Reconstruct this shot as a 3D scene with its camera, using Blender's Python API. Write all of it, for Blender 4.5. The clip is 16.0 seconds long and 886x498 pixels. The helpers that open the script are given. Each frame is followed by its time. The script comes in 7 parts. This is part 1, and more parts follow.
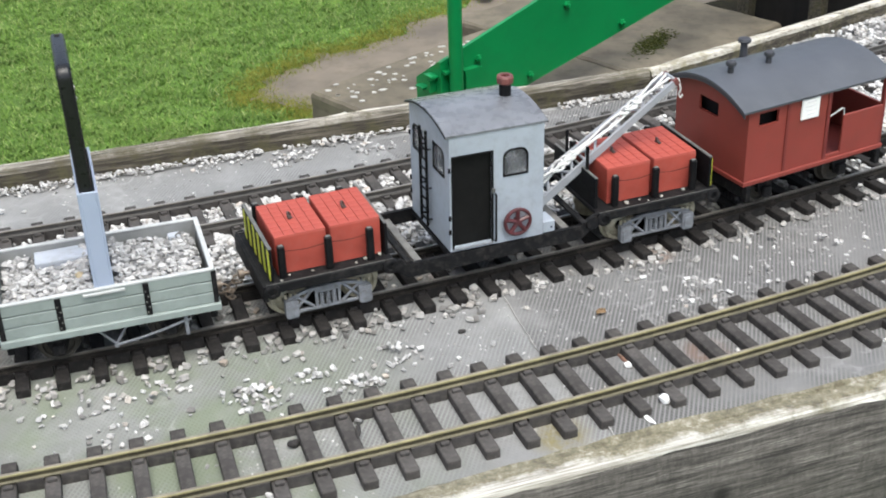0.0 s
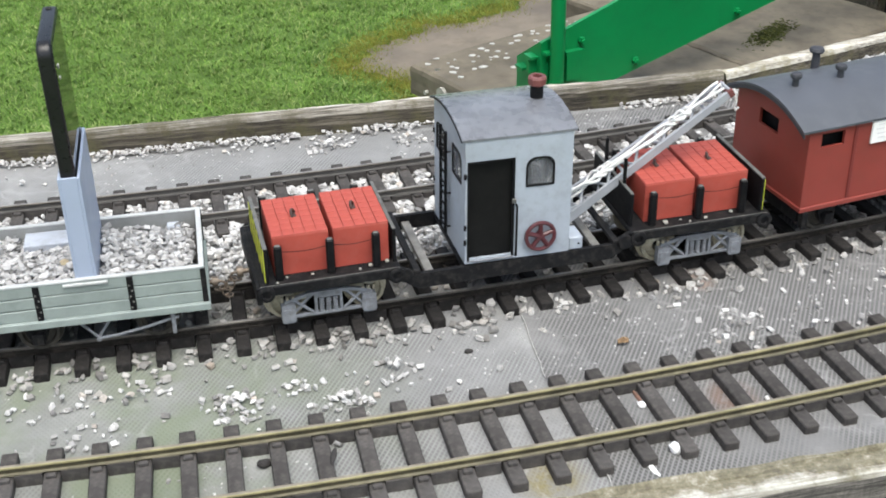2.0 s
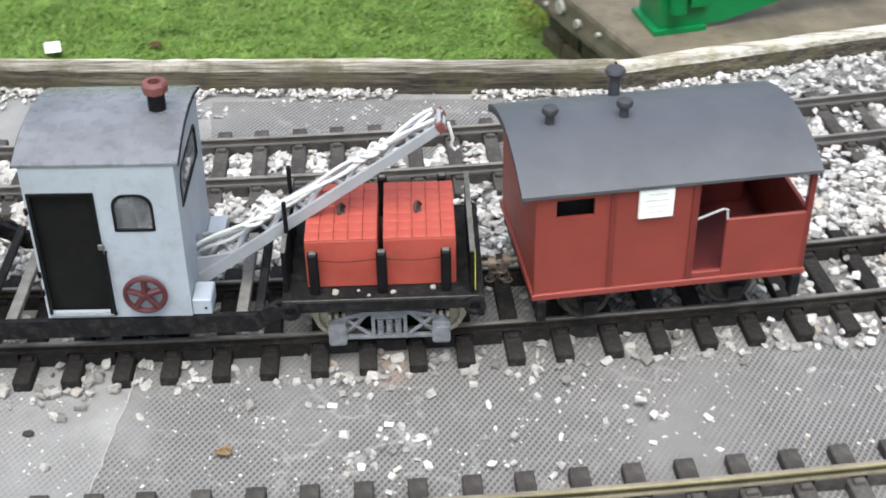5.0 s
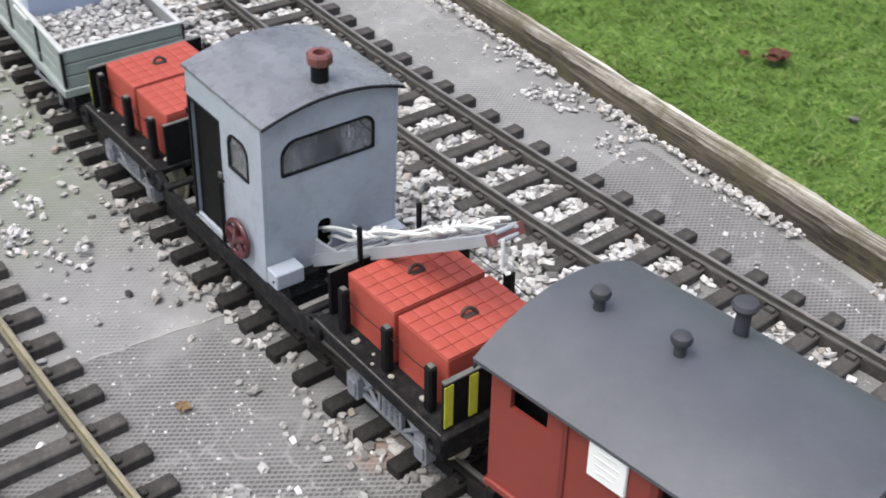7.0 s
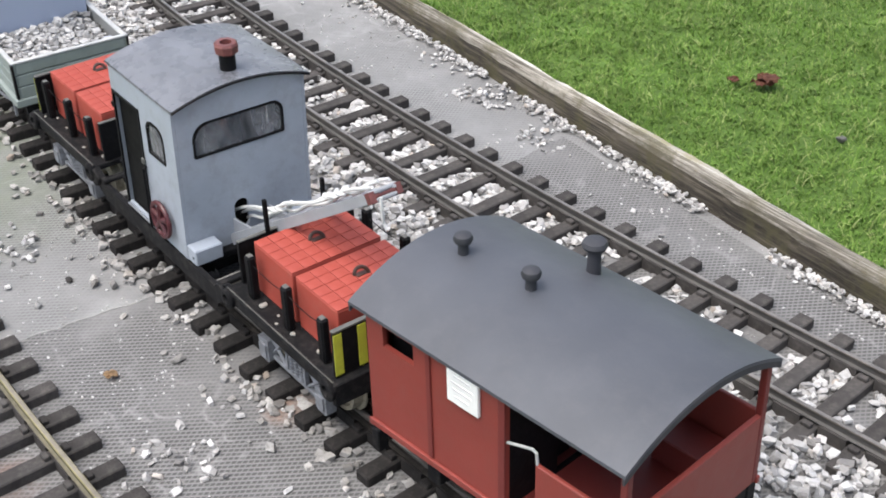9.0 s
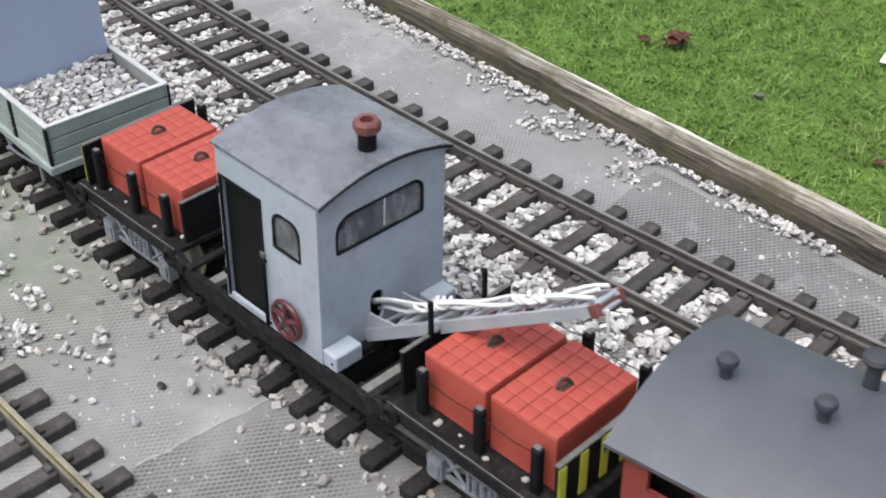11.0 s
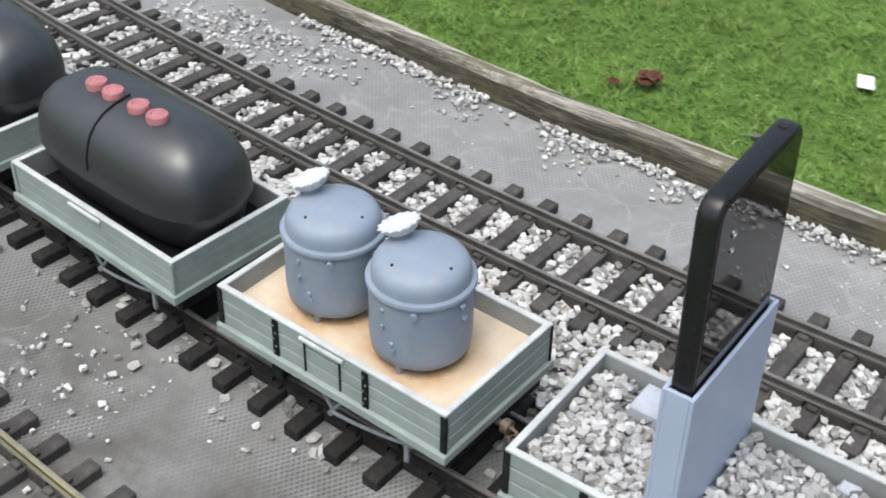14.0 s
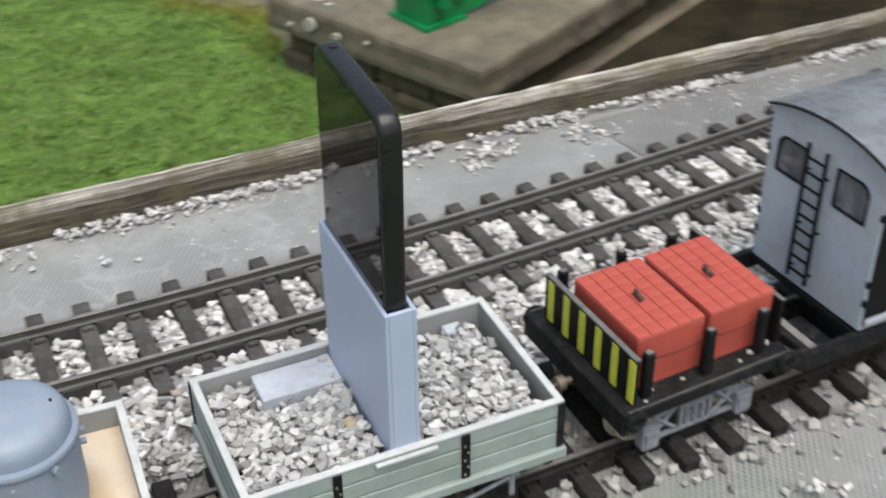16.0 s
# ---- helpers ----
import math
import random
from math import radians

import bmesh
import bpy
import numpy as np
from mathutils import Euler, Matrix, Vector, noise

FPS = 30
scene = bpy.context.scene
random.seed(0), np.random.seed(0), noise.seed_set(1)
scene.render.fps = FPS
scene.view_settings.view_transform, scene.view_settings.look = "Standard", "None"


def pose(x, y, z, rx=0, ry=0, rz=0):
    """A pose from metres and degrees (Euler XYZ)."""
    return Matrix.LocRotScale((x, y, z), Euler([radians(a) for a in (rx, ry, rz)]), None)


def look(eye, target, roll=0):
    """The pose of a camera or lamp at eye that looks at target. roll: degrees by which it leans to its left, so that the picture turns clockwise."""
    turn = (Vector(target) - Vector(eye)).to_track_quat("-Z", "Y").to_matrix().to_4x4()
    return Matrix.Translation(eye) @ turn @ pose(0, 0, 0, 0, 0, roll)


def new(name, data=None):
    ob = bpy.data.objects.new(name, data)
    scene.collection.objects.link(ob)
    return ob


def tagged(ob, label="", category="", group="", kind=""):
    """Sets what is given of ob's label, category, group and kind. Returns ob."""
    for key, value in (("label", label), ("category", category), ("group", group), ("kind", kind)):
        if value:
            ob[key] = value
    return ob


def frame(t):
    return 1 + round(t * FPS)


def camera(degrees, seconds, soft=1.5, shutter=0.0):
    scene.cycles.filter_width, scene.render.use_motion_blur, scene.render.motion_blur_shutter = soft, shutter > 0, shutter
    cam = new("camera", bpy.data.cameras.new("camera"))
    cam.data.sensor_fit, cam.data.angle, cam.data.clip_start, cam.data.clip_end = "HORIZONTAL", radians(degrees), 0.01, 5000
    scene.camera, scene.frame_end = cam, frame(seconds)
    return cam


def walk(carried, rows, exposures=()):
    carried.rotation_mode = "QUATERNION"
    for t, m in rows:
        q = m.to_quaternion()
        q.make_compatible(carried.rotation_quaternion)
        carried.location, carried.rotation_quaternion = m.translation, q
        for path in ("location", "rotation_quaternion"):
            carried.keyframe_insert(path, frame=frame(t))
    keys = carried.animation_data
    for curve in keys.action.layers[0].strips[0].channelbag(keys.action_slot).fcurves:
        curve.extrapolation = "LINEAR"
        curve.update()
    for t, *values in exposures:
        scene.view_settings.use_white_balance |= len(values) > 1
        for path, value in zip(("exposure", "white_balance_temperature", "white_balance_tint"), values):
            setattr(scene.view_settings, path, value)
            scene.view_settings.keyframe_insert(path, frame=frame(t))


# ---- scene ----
cam = camera(38.2, 16.0, 1.8, 0.25)
PATH = [
    (0, (-0.02, -0.031, 0.45), (0.536, 1.627, -0.52), -2.0),
    (0.5, (-0.021, -0.028, 0.444), (0.567, 1.591, -0.572), -1.4),
    (1, (0.008, -0.024, 0.443), (0.548, 1.59, -0.608), -0.9),
    (1.5, (0.052, -0.016, 0.44), (0.514, 1.63, -0.597), -0.6),
    (2, (0.063, 0.015, 0.439), (0.433, 1.704, -0.567), -1.0),
    (2.5, (0.002, 0.057, 0.438), (0.494, 1.704, -0.584), -2.1),
    (3, (-0.067, 0.098, 0.432), (0.679, 1.629, -0.617), -0.1),
    (3.5, (-0.039, 0.103, 0.427), (0.766, 1.569, -0.669), 1.3),
    (4, (0.13, 0.116, 0.417), (0.708, 1.679, -0.689), -0.7),
    (4.2, (0.21, 0.124, 0.418), (0.662, 1.727, -0.688), -1.2),
    (6.3, (0.568, 0.389, 0.383), (-0.277, 1.675, -0.894), 1.0),
    (6.5, (0.603, 0.414, 0.386), (-0.398, 1.644, -0.831), 2.4),
    (7, (0.714, 0.46, 0.393), (-0.608, 1.41, -0.769), 1.0),
    (7.5, (0.761, 0.469, 0.395), (-0.672, 1.31, -0.719), -0.7),
    (8, (0.794, 0.476, 0.389), (-0.669, 1.328, -0.674), -2.0),
    (8.2, (0.797, 0.478, 0.385), (-0.652, 1.345, -0.687), -2.0),
    (10.3, (0.761, 0.449, 0.399), (-0.552, 1.469, -0.711), -1.0),
    (10.5, (0.73, 0.441, 0.402), (-0.567, 1.467, -0.723), -0.8),
    (11, (0.631, 0.425, 0.402), (-0.567, 1.515, -0.771), -0.5),
    (11.5, (0.544, 0.398, 0.414), (-0.523, 1.597, -0.78), 0.9),
    (12, (0.469, 0.36, 0.414), (-0.497, 1.651, -0.769), 2.1),
    (12.5, (0.417, 0.338, 0.415), (-0.565, 1.618, -0.766), 3.6),
    (13, (0.299, 0.369, 0.412), (-0.743, 1.624, -0.746), 4.6),
    (13.5, (0.187, 0.404, 0.402), (-0.824, 1.659, -0.783), 1.8),
    (14, (0.105, 0.363, 0.417), (-0.784, 1.693, -0.783), 1.3),
    (14.5, (0.077, 0.293, 0.428), (-0.453, 1.829, -0.738), 0.6),
    (15, (0.024, 0.291, 0.419), (-0.166, 1.918, -0.728), 3.4),
    (15.5, (-0.022, 0.341, 0.381), (0.087, 1.981, -0.758), -1.2),
    (16, (-0.14, 0.344, 0.396), (0.57, 1.823, -0.748), -0.6),
]
walk(cam, [(t, look(eye, target, roll)) for t, eye, target, roll in PATH], [(0.0, 0.88, 6400, 6), (3.0, 0.92, 6400, 6), (4.0, 1.02, 6400, 6), (6.3, 0.89, 6400, 8), (7.0, 0.78, 6450, 10), (8.0, 0.86, 6450, 10), (10.5, 0.77, 6400, 10), (12.0, 0.68, 6450, 8), (12.5, 0.76, 6500, 8), (13.0, 0.76, 6400, 6), (14.0, 0.70, 6350, 6), (15.0, 0.58, 6400, 6), (15.5, 0.52, 6450, 6), (16.0, 0.64, 6500, 6)])


# ---- world, sun ----
world = bpy.data.worlds.new("sky")
scene.world = world
world.use_nodes = True
wn, wl = world.node_tree.nodes, world.node_tree.links
sky = wn.new("ShaderNodeTexSky")
sky.sky_type, sky.sun_disc = "NISHITA", False
sky.sun_elevation, sky.sun_rotation = radians(68), radians(200)
sky.air_density, sky.dust_density, sky.ozone_density = 1.0, 4.0, 1.0
pale = wn.new("ShaderNodeHueSaturation")
pale.inputs["Saturation"].default_value = 0.72
wl.new(sky.outputs["Color"], pale.inputs["Color"])
wl.new(pale.outputs["Color"], wn["Background"].inputs["Color"])
wn["Background"].inputs["Strength"].default_value = 0.15
sun_data = bpy.data.lights.new("sun", "SUN")
sun_data.energy, sun_data.angle, sun_data.color = 1.5, radians(40), (1.0, 0.97, 0.93)
sun = new("sun", sun_data)
sun.matrix_world = look((0.7, -1.2, 4.4), (0, 0.6, 0))


# ---- materials ----
def shader(name):
    m = bpy.data.materials.new(name)
    m.use_nodes = True
    return m, m.node_tree.nodes, m.node_tree.links, m.node_tree.nodes["Principled BSDF"]


def noise_tex(n, l, scale, detail=4, rough=0.6, stretch=None, coords="Object"):
    tc = n.new("ShaderNodeTexCoord")
    t = n.new("ShaderNodeTexNoise")
    t.inputs["Scale"].default_value, t.inputs["Detail"].default_value, t.inputs["Roughness"].default_value = scale, detail, rough
    if stretch:
        mp = n.new("ShaderNodeMapping")
        mp.inputs["Scale"].default_value = stretch
        l.new(tc.outputs[coords], mp.inputs["Vector"])
        l.new(mp.outputs["Vector"], t.inputs["Vector"])
    else:
        l.new(tc.outputs[coords], t.inputs["Vector"])
    return t.outputs["Fac"]


def ramp(n, l, fac, stops):
    r = n.new("ShaderNodeValToRGB")
    while len(r.color_ramp.elements) < len(stops):
        r.color_ramp.elements.new(0.5)
    for e, (p, c) in zip(r.color_ramp.elements, stops):
        e.position = p
        e.color = (*c, 1) if len(c) == 3 else c
    l.new(fac, r.inputs["Fac"])
    return r.outputs["Color"]


def mixed(n, l, fac, a, b, mode="MIX"):
    m = n.new("ShaderNodeMix")
    m.data_type, m.blend_type = "RGBA", mode
    for socket, v in (("Factor", fac), ("A", a), ("B", b)):
        s = [q for q in m.inputs if q.name == socket and q.type == ("VALUE" if socket == "Factor" else "RGBA")][0]
        if isinstance(v, (int, float)):
            s.default_value = v
        elif isinstance(v, tuple):
            s.default_value = (*v, 1)
        else:
            l.new(v, s)
    return [q for q in m.outputs if q.type == "RGBA"][0]


def bumped(n, l, b, height, strength, distance):
    k = n.new("ShaderNodeBump")
    k.inputs["Strength"].default_value, k.inputs["Distance"].default_value = strength, distance
    l.new(height, k.inputs["Height"])
    l.new(k.outputs["Normal"], b.inputs["Normal"])


def grey(v):
    return (v, v, v)


def paint(name, color, rough=0.55, vary=0.12, scale=60, dirt=None, dirt_amount=0.35, metal=0.0, bump=0.15, fine=700, spread=0.0):
    """Painted or moulded surface: broad mottling, fine grain, and patches of dirt."""
    m, n, l, b = shader(name)
    lo, hi = tuple(c * (1 - vary) for c in color), tuple(min(1, c * (1 + vary)) for c in color)
    col = ramp(n, l, noise_tex(n, l, scale), [(0.3, lo), (0.7, hi)])
    if dirt:
        mask = ramp(n, l, noise_tex(n, l, scale * 2.7, 6, 0.7), [(0.48, grey(0)), (0.75, grey(dirt_amount))])
        col = mixed(n, l, mask, col, dirt)
    if spread:
        info = n.new("ShaderNodeObjectInfo")
        col = mixed(n, l, 1.0, col, ramp(n, l, info.outputs["Random"], [(0, grey(1 - spread)), (1, grey(1))]), "MULTIPLY")
    l.new(col, b.inputs["Base Color"])
    grain = noise_tex(n, l, fine, 3)
    rr = n.new("ShaderNodeMapRange")
    rr.inputs["To Min"].default_value, rr.inputs["To Max"].default_value = max(0.05, rough - 0.12), min(1, rough + 0.12)
    l.new(noise_tex(n, l, scale * 4, 4), rr.inputs["Value"])
    l.new(rr.outputs["Result"], b.inputs["Roughness"])
    b.inputs["Metallic"].default_value = metal
    if bump:
        bumped(n, l, b, grain, bump, 0.0004)
    return m


def dull(m, level):
    """Less mirror-like sheen for weathered plastic and matt paint."""
    m.node_tree.nodes["Principled BSDF"].inputs["Specular IOR Level"].default_value = level
    return m


def wood(name, stops, stretch, rough=0.9, scale=60, bump=0.6, moss=None, distance=0.0012, saw=0.0, knot=None, bleach=None):
    """Weathered timber: broad and fine grain, cracks, saw marks, moss, one knot, and a bleached outer edge."""
    m, n, l, b = shader(name)
    broad = noise_tex(n, l, scale, 5, 0.65, stretch)
    fine = noise_tex(n, l, scale * 4.5, 4, 0.7, (stretch[0] * 0.45, stretch[1], stretch[2]))
    both = n.new("ShaderNodeMath")
    both.operation = "MULTIPLY_ADD"
    l.new(fine, both.inputs[0])
    both.inputs[1].default_value = 0.9
    l.new(broad, both.inputs[2])
    half = n.new("ShaderNodeMath")
    half.operation = "MULTIPLY"
    l.new(both.outputs["Value"], half.inputs[0])
    half.inputs[1].default_value = 0.53
    g = half.outputs["Value"]
    col = ramp(n, l, g, stops)
    col = mixed(n, l, 0.7, col, ramp(n, l, noise_tex(n, l, 9, 4, 0.6), [(0.3, grey(0.5)), (0.7, grey(1.0))]), "MULTIPLY")
    cracks = ramp(n, l, noise_tex(n, l, scale * 2.2, 3, 0.5, (stretch[0] * 0.3, stretch[1], stretch[2])), [(0.30, grey(0.25)), (0.38, grey(1))])
    col = mixed(n, l, 0.8, col, cracks, "MULTIPLY")
    if saw:
        col = mixed(n, l, saw, col, ramp(n, l, noise_tex(n, l, 560, 5, 0.75, (1, 0.15, 0.22)), [(0.34, grey(0.42)), (0.5, grey(0.95)), (0.66, grey(1.5))]), "MULTIPLY")
    tc = n.new("ShaderNodeTexCoord")
    if bleach:
        # pale worn arris along the outer edge, moss and dirt on the inner side
        pos = n.new("ShaderNodeSeparateXYZ")
        l.new(tc.outputs["Object"], pos.inputs[0])
        far = n.new("ShaderNodeMapRange")
        far.inputs["From Min"].default_value, far.inputs["From Max"].default_value = bleach
        l.new(pos.outputs["Y"], far.inputs["Value"])
        wob = n.new("ShaderNodeMath")
        wob.operation = "MULTIPLY_ADD"
        l.new(noise_tex(n, l, 26, 7, 0.75), wob.inputs[0])
        wob.inputs[1].default_value = 1.7
        l.new(far.outputs["Result"], wob.inputs[2])
        third = n.new("ShaderNodeMath")
        third.operation = "MULTIPLY"
        l.new(wob.outputs["Value"], third.inputs[0])
        third.inputs[1].default_value = 0.4
        inner = ramp(n, l, third.outputs["Value"], [(0.44, grey(0)), (0.55, grey(0.9))])
        mossy = ramp(n, l, noise_tex(n, l, 130, 6, 0.75), [(0.3, (0.04, 0.034, 0.018)), (0.46, (0.115, 0.099, 0.052)), (0.58, (0.21, 0.19, 0.125)), (0.70, (0.46, 0.435, 0.375))])
        col = mixed(n, l, inner, col, mossy)
    elif moss:
        col = mixed(n, l, ramp(n, l, noise_tex(n, l, 28, 6, 0.75), [(0.48, grey(0)), (0.62, grey(0.8))]), col, moss)
    if knot:
        away = n.new("ShaderNodeVectorMath")
        away.operation = "DISTANCE"
        l.new(tc.outputs["Object"], away.inputs[0])
        away.inputs[1].default_value = knot
        col = mixed(n, l, ramp(n, l, away.outputs["Value"], [(0.0025, grey(1)), (0.004, grey(0.75)), (0.0068, grey(0))]), col, (0.006, 0.005, 0.004))
    l.new(col, b.inputs["Base Color"])
    b.inputs["Roughness"].default_value = rough
    bumped(n, l, b, g, bump, distance)
    return m


M_CAB = paint("grey_blue_paint", (0.345, 0.38, 0.43), 0.42, 0.09, 40, (0.17, 0.165, 0.155), 0.36)
M_CABROOF = paint("weathered_grey_roof", (0.15, 0.155, 0.17), 0.28, 0.35, 30, (0.06, 0.06, 0.066), 0.5)
M_BLACK = paint("black_paint", (0.007, 0.007, 0.008), 0.55, 0.3, 90, (0.03, 0.028, 0.026), 0.35)
M_DOORBLACK = dull(paint("matt_black_door_paint", (0.006, 0.006, 0.0058), 0.7, 0.3, 60, (0.014, 0.013, 0.012), 0.4), 0.15)
M_BLACKDIRTY = paint("dusty_black_frame", (0.010, 0.010, 0.011), 0.62, 0.3, 80, (0.065, 0.06, 0.054), 0.5)
M_RED = dull(paint("red_oxide_paint", (0.355, 0.064, 0.045), 0.6, 0.16, 50, (0.36, 0.11, 0.085), 0.45), 0.35)
M_VAN = paint("brick_red_paint", (0.222, 0.039, 0.029), 0.5, 0.1, 35, (0.18, 0.045, 0.03), 0.35)
M_VANDARK = paint("dark_red_trim", (0.15, 0.024, 0.02), 0.5, 0.1, 50)
M_VANROOF = paint("slate_grey_roof_paint", (0.07, 0.075, 0.087), 0.5, 0.15, 30, (0.11, 0.11, 0.12), 0.3)
M_VENT = paint("sooty_vent_paint", (0.035, 0.036, 0.042), 0.6, 0.2, 120)
M_CHIMRED = paint("dull_red_cap", (0.15, 0.05, 0.045), 0.5, 0.25, 150)
M_HANDLE = paint("dark_brown_metal", (0.05, 0.028, 0.022), 0.5, 0.2, 200)
M_WHEELRED = paint("maroon_enamel", (0.07, 0.015, 0.019), 0.4, 0.2, 150)
M_GREEN = paint("pale_grey_green_paint", (0.245, 0.283, 0.266), 0.6, 0.1, 45, (0.15, 0.18, 0.155), 0.45)
M_EDGE = paint("pale_grey_edge", (0.46, 0.467, 0.46), 0.6, 0.1, 60, (0.24, 0.26, 0.24), 0.5)
M_INSIDE = paint("bare_grey_inside", (0.25, 0.255, 0.25), 0.75, 0.15, 50)
M_BOGIE = paint("light_grey_castings", (0.185, 0.195, 0.213), 0.6, 0.25, 160, (0.085, 0.078, 0.07), 0.65)
M_WHEEL = paint("worn_cream_wheel", (0.4, 0.37, 0.28), 0.4, 0.25, 150, (0.12, 0.1, 0.07), 0.8, metal=0.3)
# grimy wheel whose base colour is darkened for the shade under the bodies
M_SHADEWHEEL = paint("grimy_shade_dark_wheel", (0.05, 0.046, 0.04), 0.6, 0.3, 150, (0.14, 0.12, 0.09), 0.5)
M_CAPWHITE = paint("white_tin_cap", (0.54, 0.54, 0.55), 0.55, 0.15, 150, (0.33, 0.33, 0.34), 0.5, bump=0.5)
M_YELLOW = paint("yellow_green_stripe", (0.5, 0.52, 0.05), 0.5, 0.12, 120, (0.2, 0.2, 0.05), 0.3)
M_WORNGREY = paint("worn_grey_edge_paint", (0.10, 0.10, 0.093), 0.6, 0.35, 150, (0.2, 0.19, 0.16), 0.5)
M_CROSS = paint("scuffed_cross_member", (0.17, 0.165, 0.155), 0.6, 0.4, 90, (0.05, 0.048, 0.045), 0.5)
M_STEEL = paint("dull_steel", (0.35, 0.35, 0.34), 0.35, 0.2, 200, metal=0.8)
M_RUSTY = paint("rusty_chain", (0.17, 0.14, 0.11), 0.5, 0.3, 250, (0.2, 0.1, 0.05), 0.6, metal=0.4)
M_SPLINTER = paint("reddish_wood", (0.2, 0.11, 0.08), 0.8, 0.3, 200)
M_BARK = paint("dark_bark", (0.03, 0.027, 0.025), 0.9, 0.3, 200)
M_AMBER = paint("amber_stone", (0.4, 0.33, 0.21), 0.6, 0.2, 200)
M_JIB = paint("pale_grey_jib", (0.30, 0.313, 0.335), 0.5, 0.08, 80, (0.25, 0.25, 0.25), 0.4)
M_ROPE = paint("white_cord", (0.66, 0.66, 0.64), 0.85, 0.06, 300, bump=0.6, fine=1800)
M_WHITE = paint("white_card", (0.8, 0.8, 0.78), 0.6, 0.04, 80)
M_FAINT = paint("faint_grey_print", (0.64, 0.64, 0.64), 0.7, 0.05, 80)
M_HOLDER = paint("grey_blue_plastic", (0.33, 0.38, 0.49), 0.4, 0.04, 25, bump=0.06)
M_DUSTY = paint("dusty_pale_plastic", (0.42, 0.45, 0.5), 0.7, 0.12, 60, (0.3, 0.3, 0.29), 0.6)
M_PHONE = paint("black_phone_case", (0.010, 0.010, 0.011), 0.3, 0.2, 80, bump=0.0)
M_PHONE.node_tree.nodes["Principled BSDF"].inputs["Specular IOR Level"].default_value = 0.35
M_TANK = paint("grey_blue_tank", (0.205, 0.245, 0.31), 0.5, 0.1, 45, (0.34, 0.30, 0.25), 0.36)
M_SANDBOARD = paint("sand_coloured_floor", (0.58, 0.485, 0.375), 0.8, 0.12, 40, (0.52, 0.37, 0.22), 0.4)
sand_nodes, sand_links = M_SANDBOARD.node_tree.nodes, M_SANDBOARD.node_tree.links
sand_base = sand_nodes["Principled BSDF"].inputs["Base Color"]
sand_col = sand_base.links[0].from_socket
sand_tc = sand_nodes.new("ShaderNodeTexCoord")
for place in ((0.024, -0.0025, 0.05), (-0.027, -0.0005, 0.05)):
    away = sand_nodes.new("ShaderNodeVectorMath")
    away.operation = "DISTANCE"
    sand_links.new(sand_tc.outputs["Object"], away.inputs[0])
    away.inputs[1].default_value = place
    sand_col = mixed(sand_nodes, sand_links, mixed(sand_nodes, sand_links, 1.0, ramp(sand_nodes, sand_links, away.outputs["Value"], [(0.019, grey(0.8)), (0.032, grey(0))]), ramp(sand_nodes, sand_links, noise_tex(sand_nodes, sand_links, 70, 4), [(0.35, grey(0.3)), (0.6, grey(1))]), "MULTIPLY"), sand_col, (0.42, 0.22, 0.07))
sand_links.new(sand_col, sand_base)
M_BLACKTANK = paint("satin_black_tank", (0.014, 0.0145, 0.017), 0.43, 0.2, 40, (0.03, 0.029, 0.028), 0.3, bump=0.12)
M_BLACKTANK.node_tree.nodes["Principled BSDF"].inputs["Specular IOR Level"].default_value = 1.0
M_PINK = paint("faded_red_cap", (0.36, 0.13, 0.14), 0.6, 0.15, 150, (0.45, 0.28, 0.27), 0.5)
M_SLEEPER = paint("grey_brown_sleeper_plastic", (0.068, 0.063, 0.06), 0.8, 0.3, 90, (0.18, 0.165, 0.145), 0.4, bump=0.3, spread=0.3)
M_SLEEPERDARK = paint("dark_sleeper_plastic", (0.024, 0.022, 0.021), 0.78, 0.25, 120, (0.1, 0.09, 0.08), 0.35, bump=0.3, spread=0.3)
M_BRASS = paint("tarnished_brass_rail", (0.30, 0.268, 0.135), 0.6, 0.3, 60, (0.15, 0.135, 0.09), 0.65, metal=0.1)
M_BRASSTOP = paint("dull_worn_rail_top", (0.215, 0.192, 0.145), 0.6, 0.25, 60, (0.13, 0.115, 0.09), 0.6, metal=0.1)
M_RAILTOP = paint("rubbed_rail_top", (0.22, 0.205, 0.185), 0.38, 0.25, 60, (0.1, 0.085, 0.07), 0.6, metal=0.5)
M_RAILFOOT = paint("grimy_rail_side", (0.016, 0.014, 0.012), 0.65, 0.25, 60, (0.07, 0.06, 0.05), 0.5)
# grimy brass web, darkened further for the shadow under the rail's head
M_RAILSIDE = paint("grimy_shaded_brass_undercut", (0.062, 0.055, 0.034), 0.65, 0.3, 60, (0.03, 0.027, 0.02), 0.6)
M_RAILGREY = paint("grey_brown_rail_foot", (0.072, 0.069, 0.065), 0.65, 0.3, 60, (0.1, 0.09, 0.08), 0.5)
# foot coloured paler than the web, as its lit upper face looks
M_RAILWEB = paint("lit_brass_foot", (0.13, 0.116, 0.073), 0.6, 0.3, 60, (0.05, 0.045, 0.03), 0.7)
M_RAIL = paint("dark_brown_rail", (0.11, 0.10, 0.088), 0.42, 0.25, 60, (0.05, 0.04, 0.035), 0.6, metal=0.5)
M_GREENSTEEL = paint("bright_green_gloss_paint", (0.005, 0.2, 0.055), 0.35, 0.08, 8, (0.01, 0.1, 0.04), 0.3, fine=80, bump=0.05)
M_LEAF = paint("dead_brown_leaf", (0.16, 0.06, 0.035), 0.7, 0.3, 60)
M_LEAFPALE = paint("pale_tan_leaf", (0.36, 0.24, 0.13), 0.7, 0.3, 200)
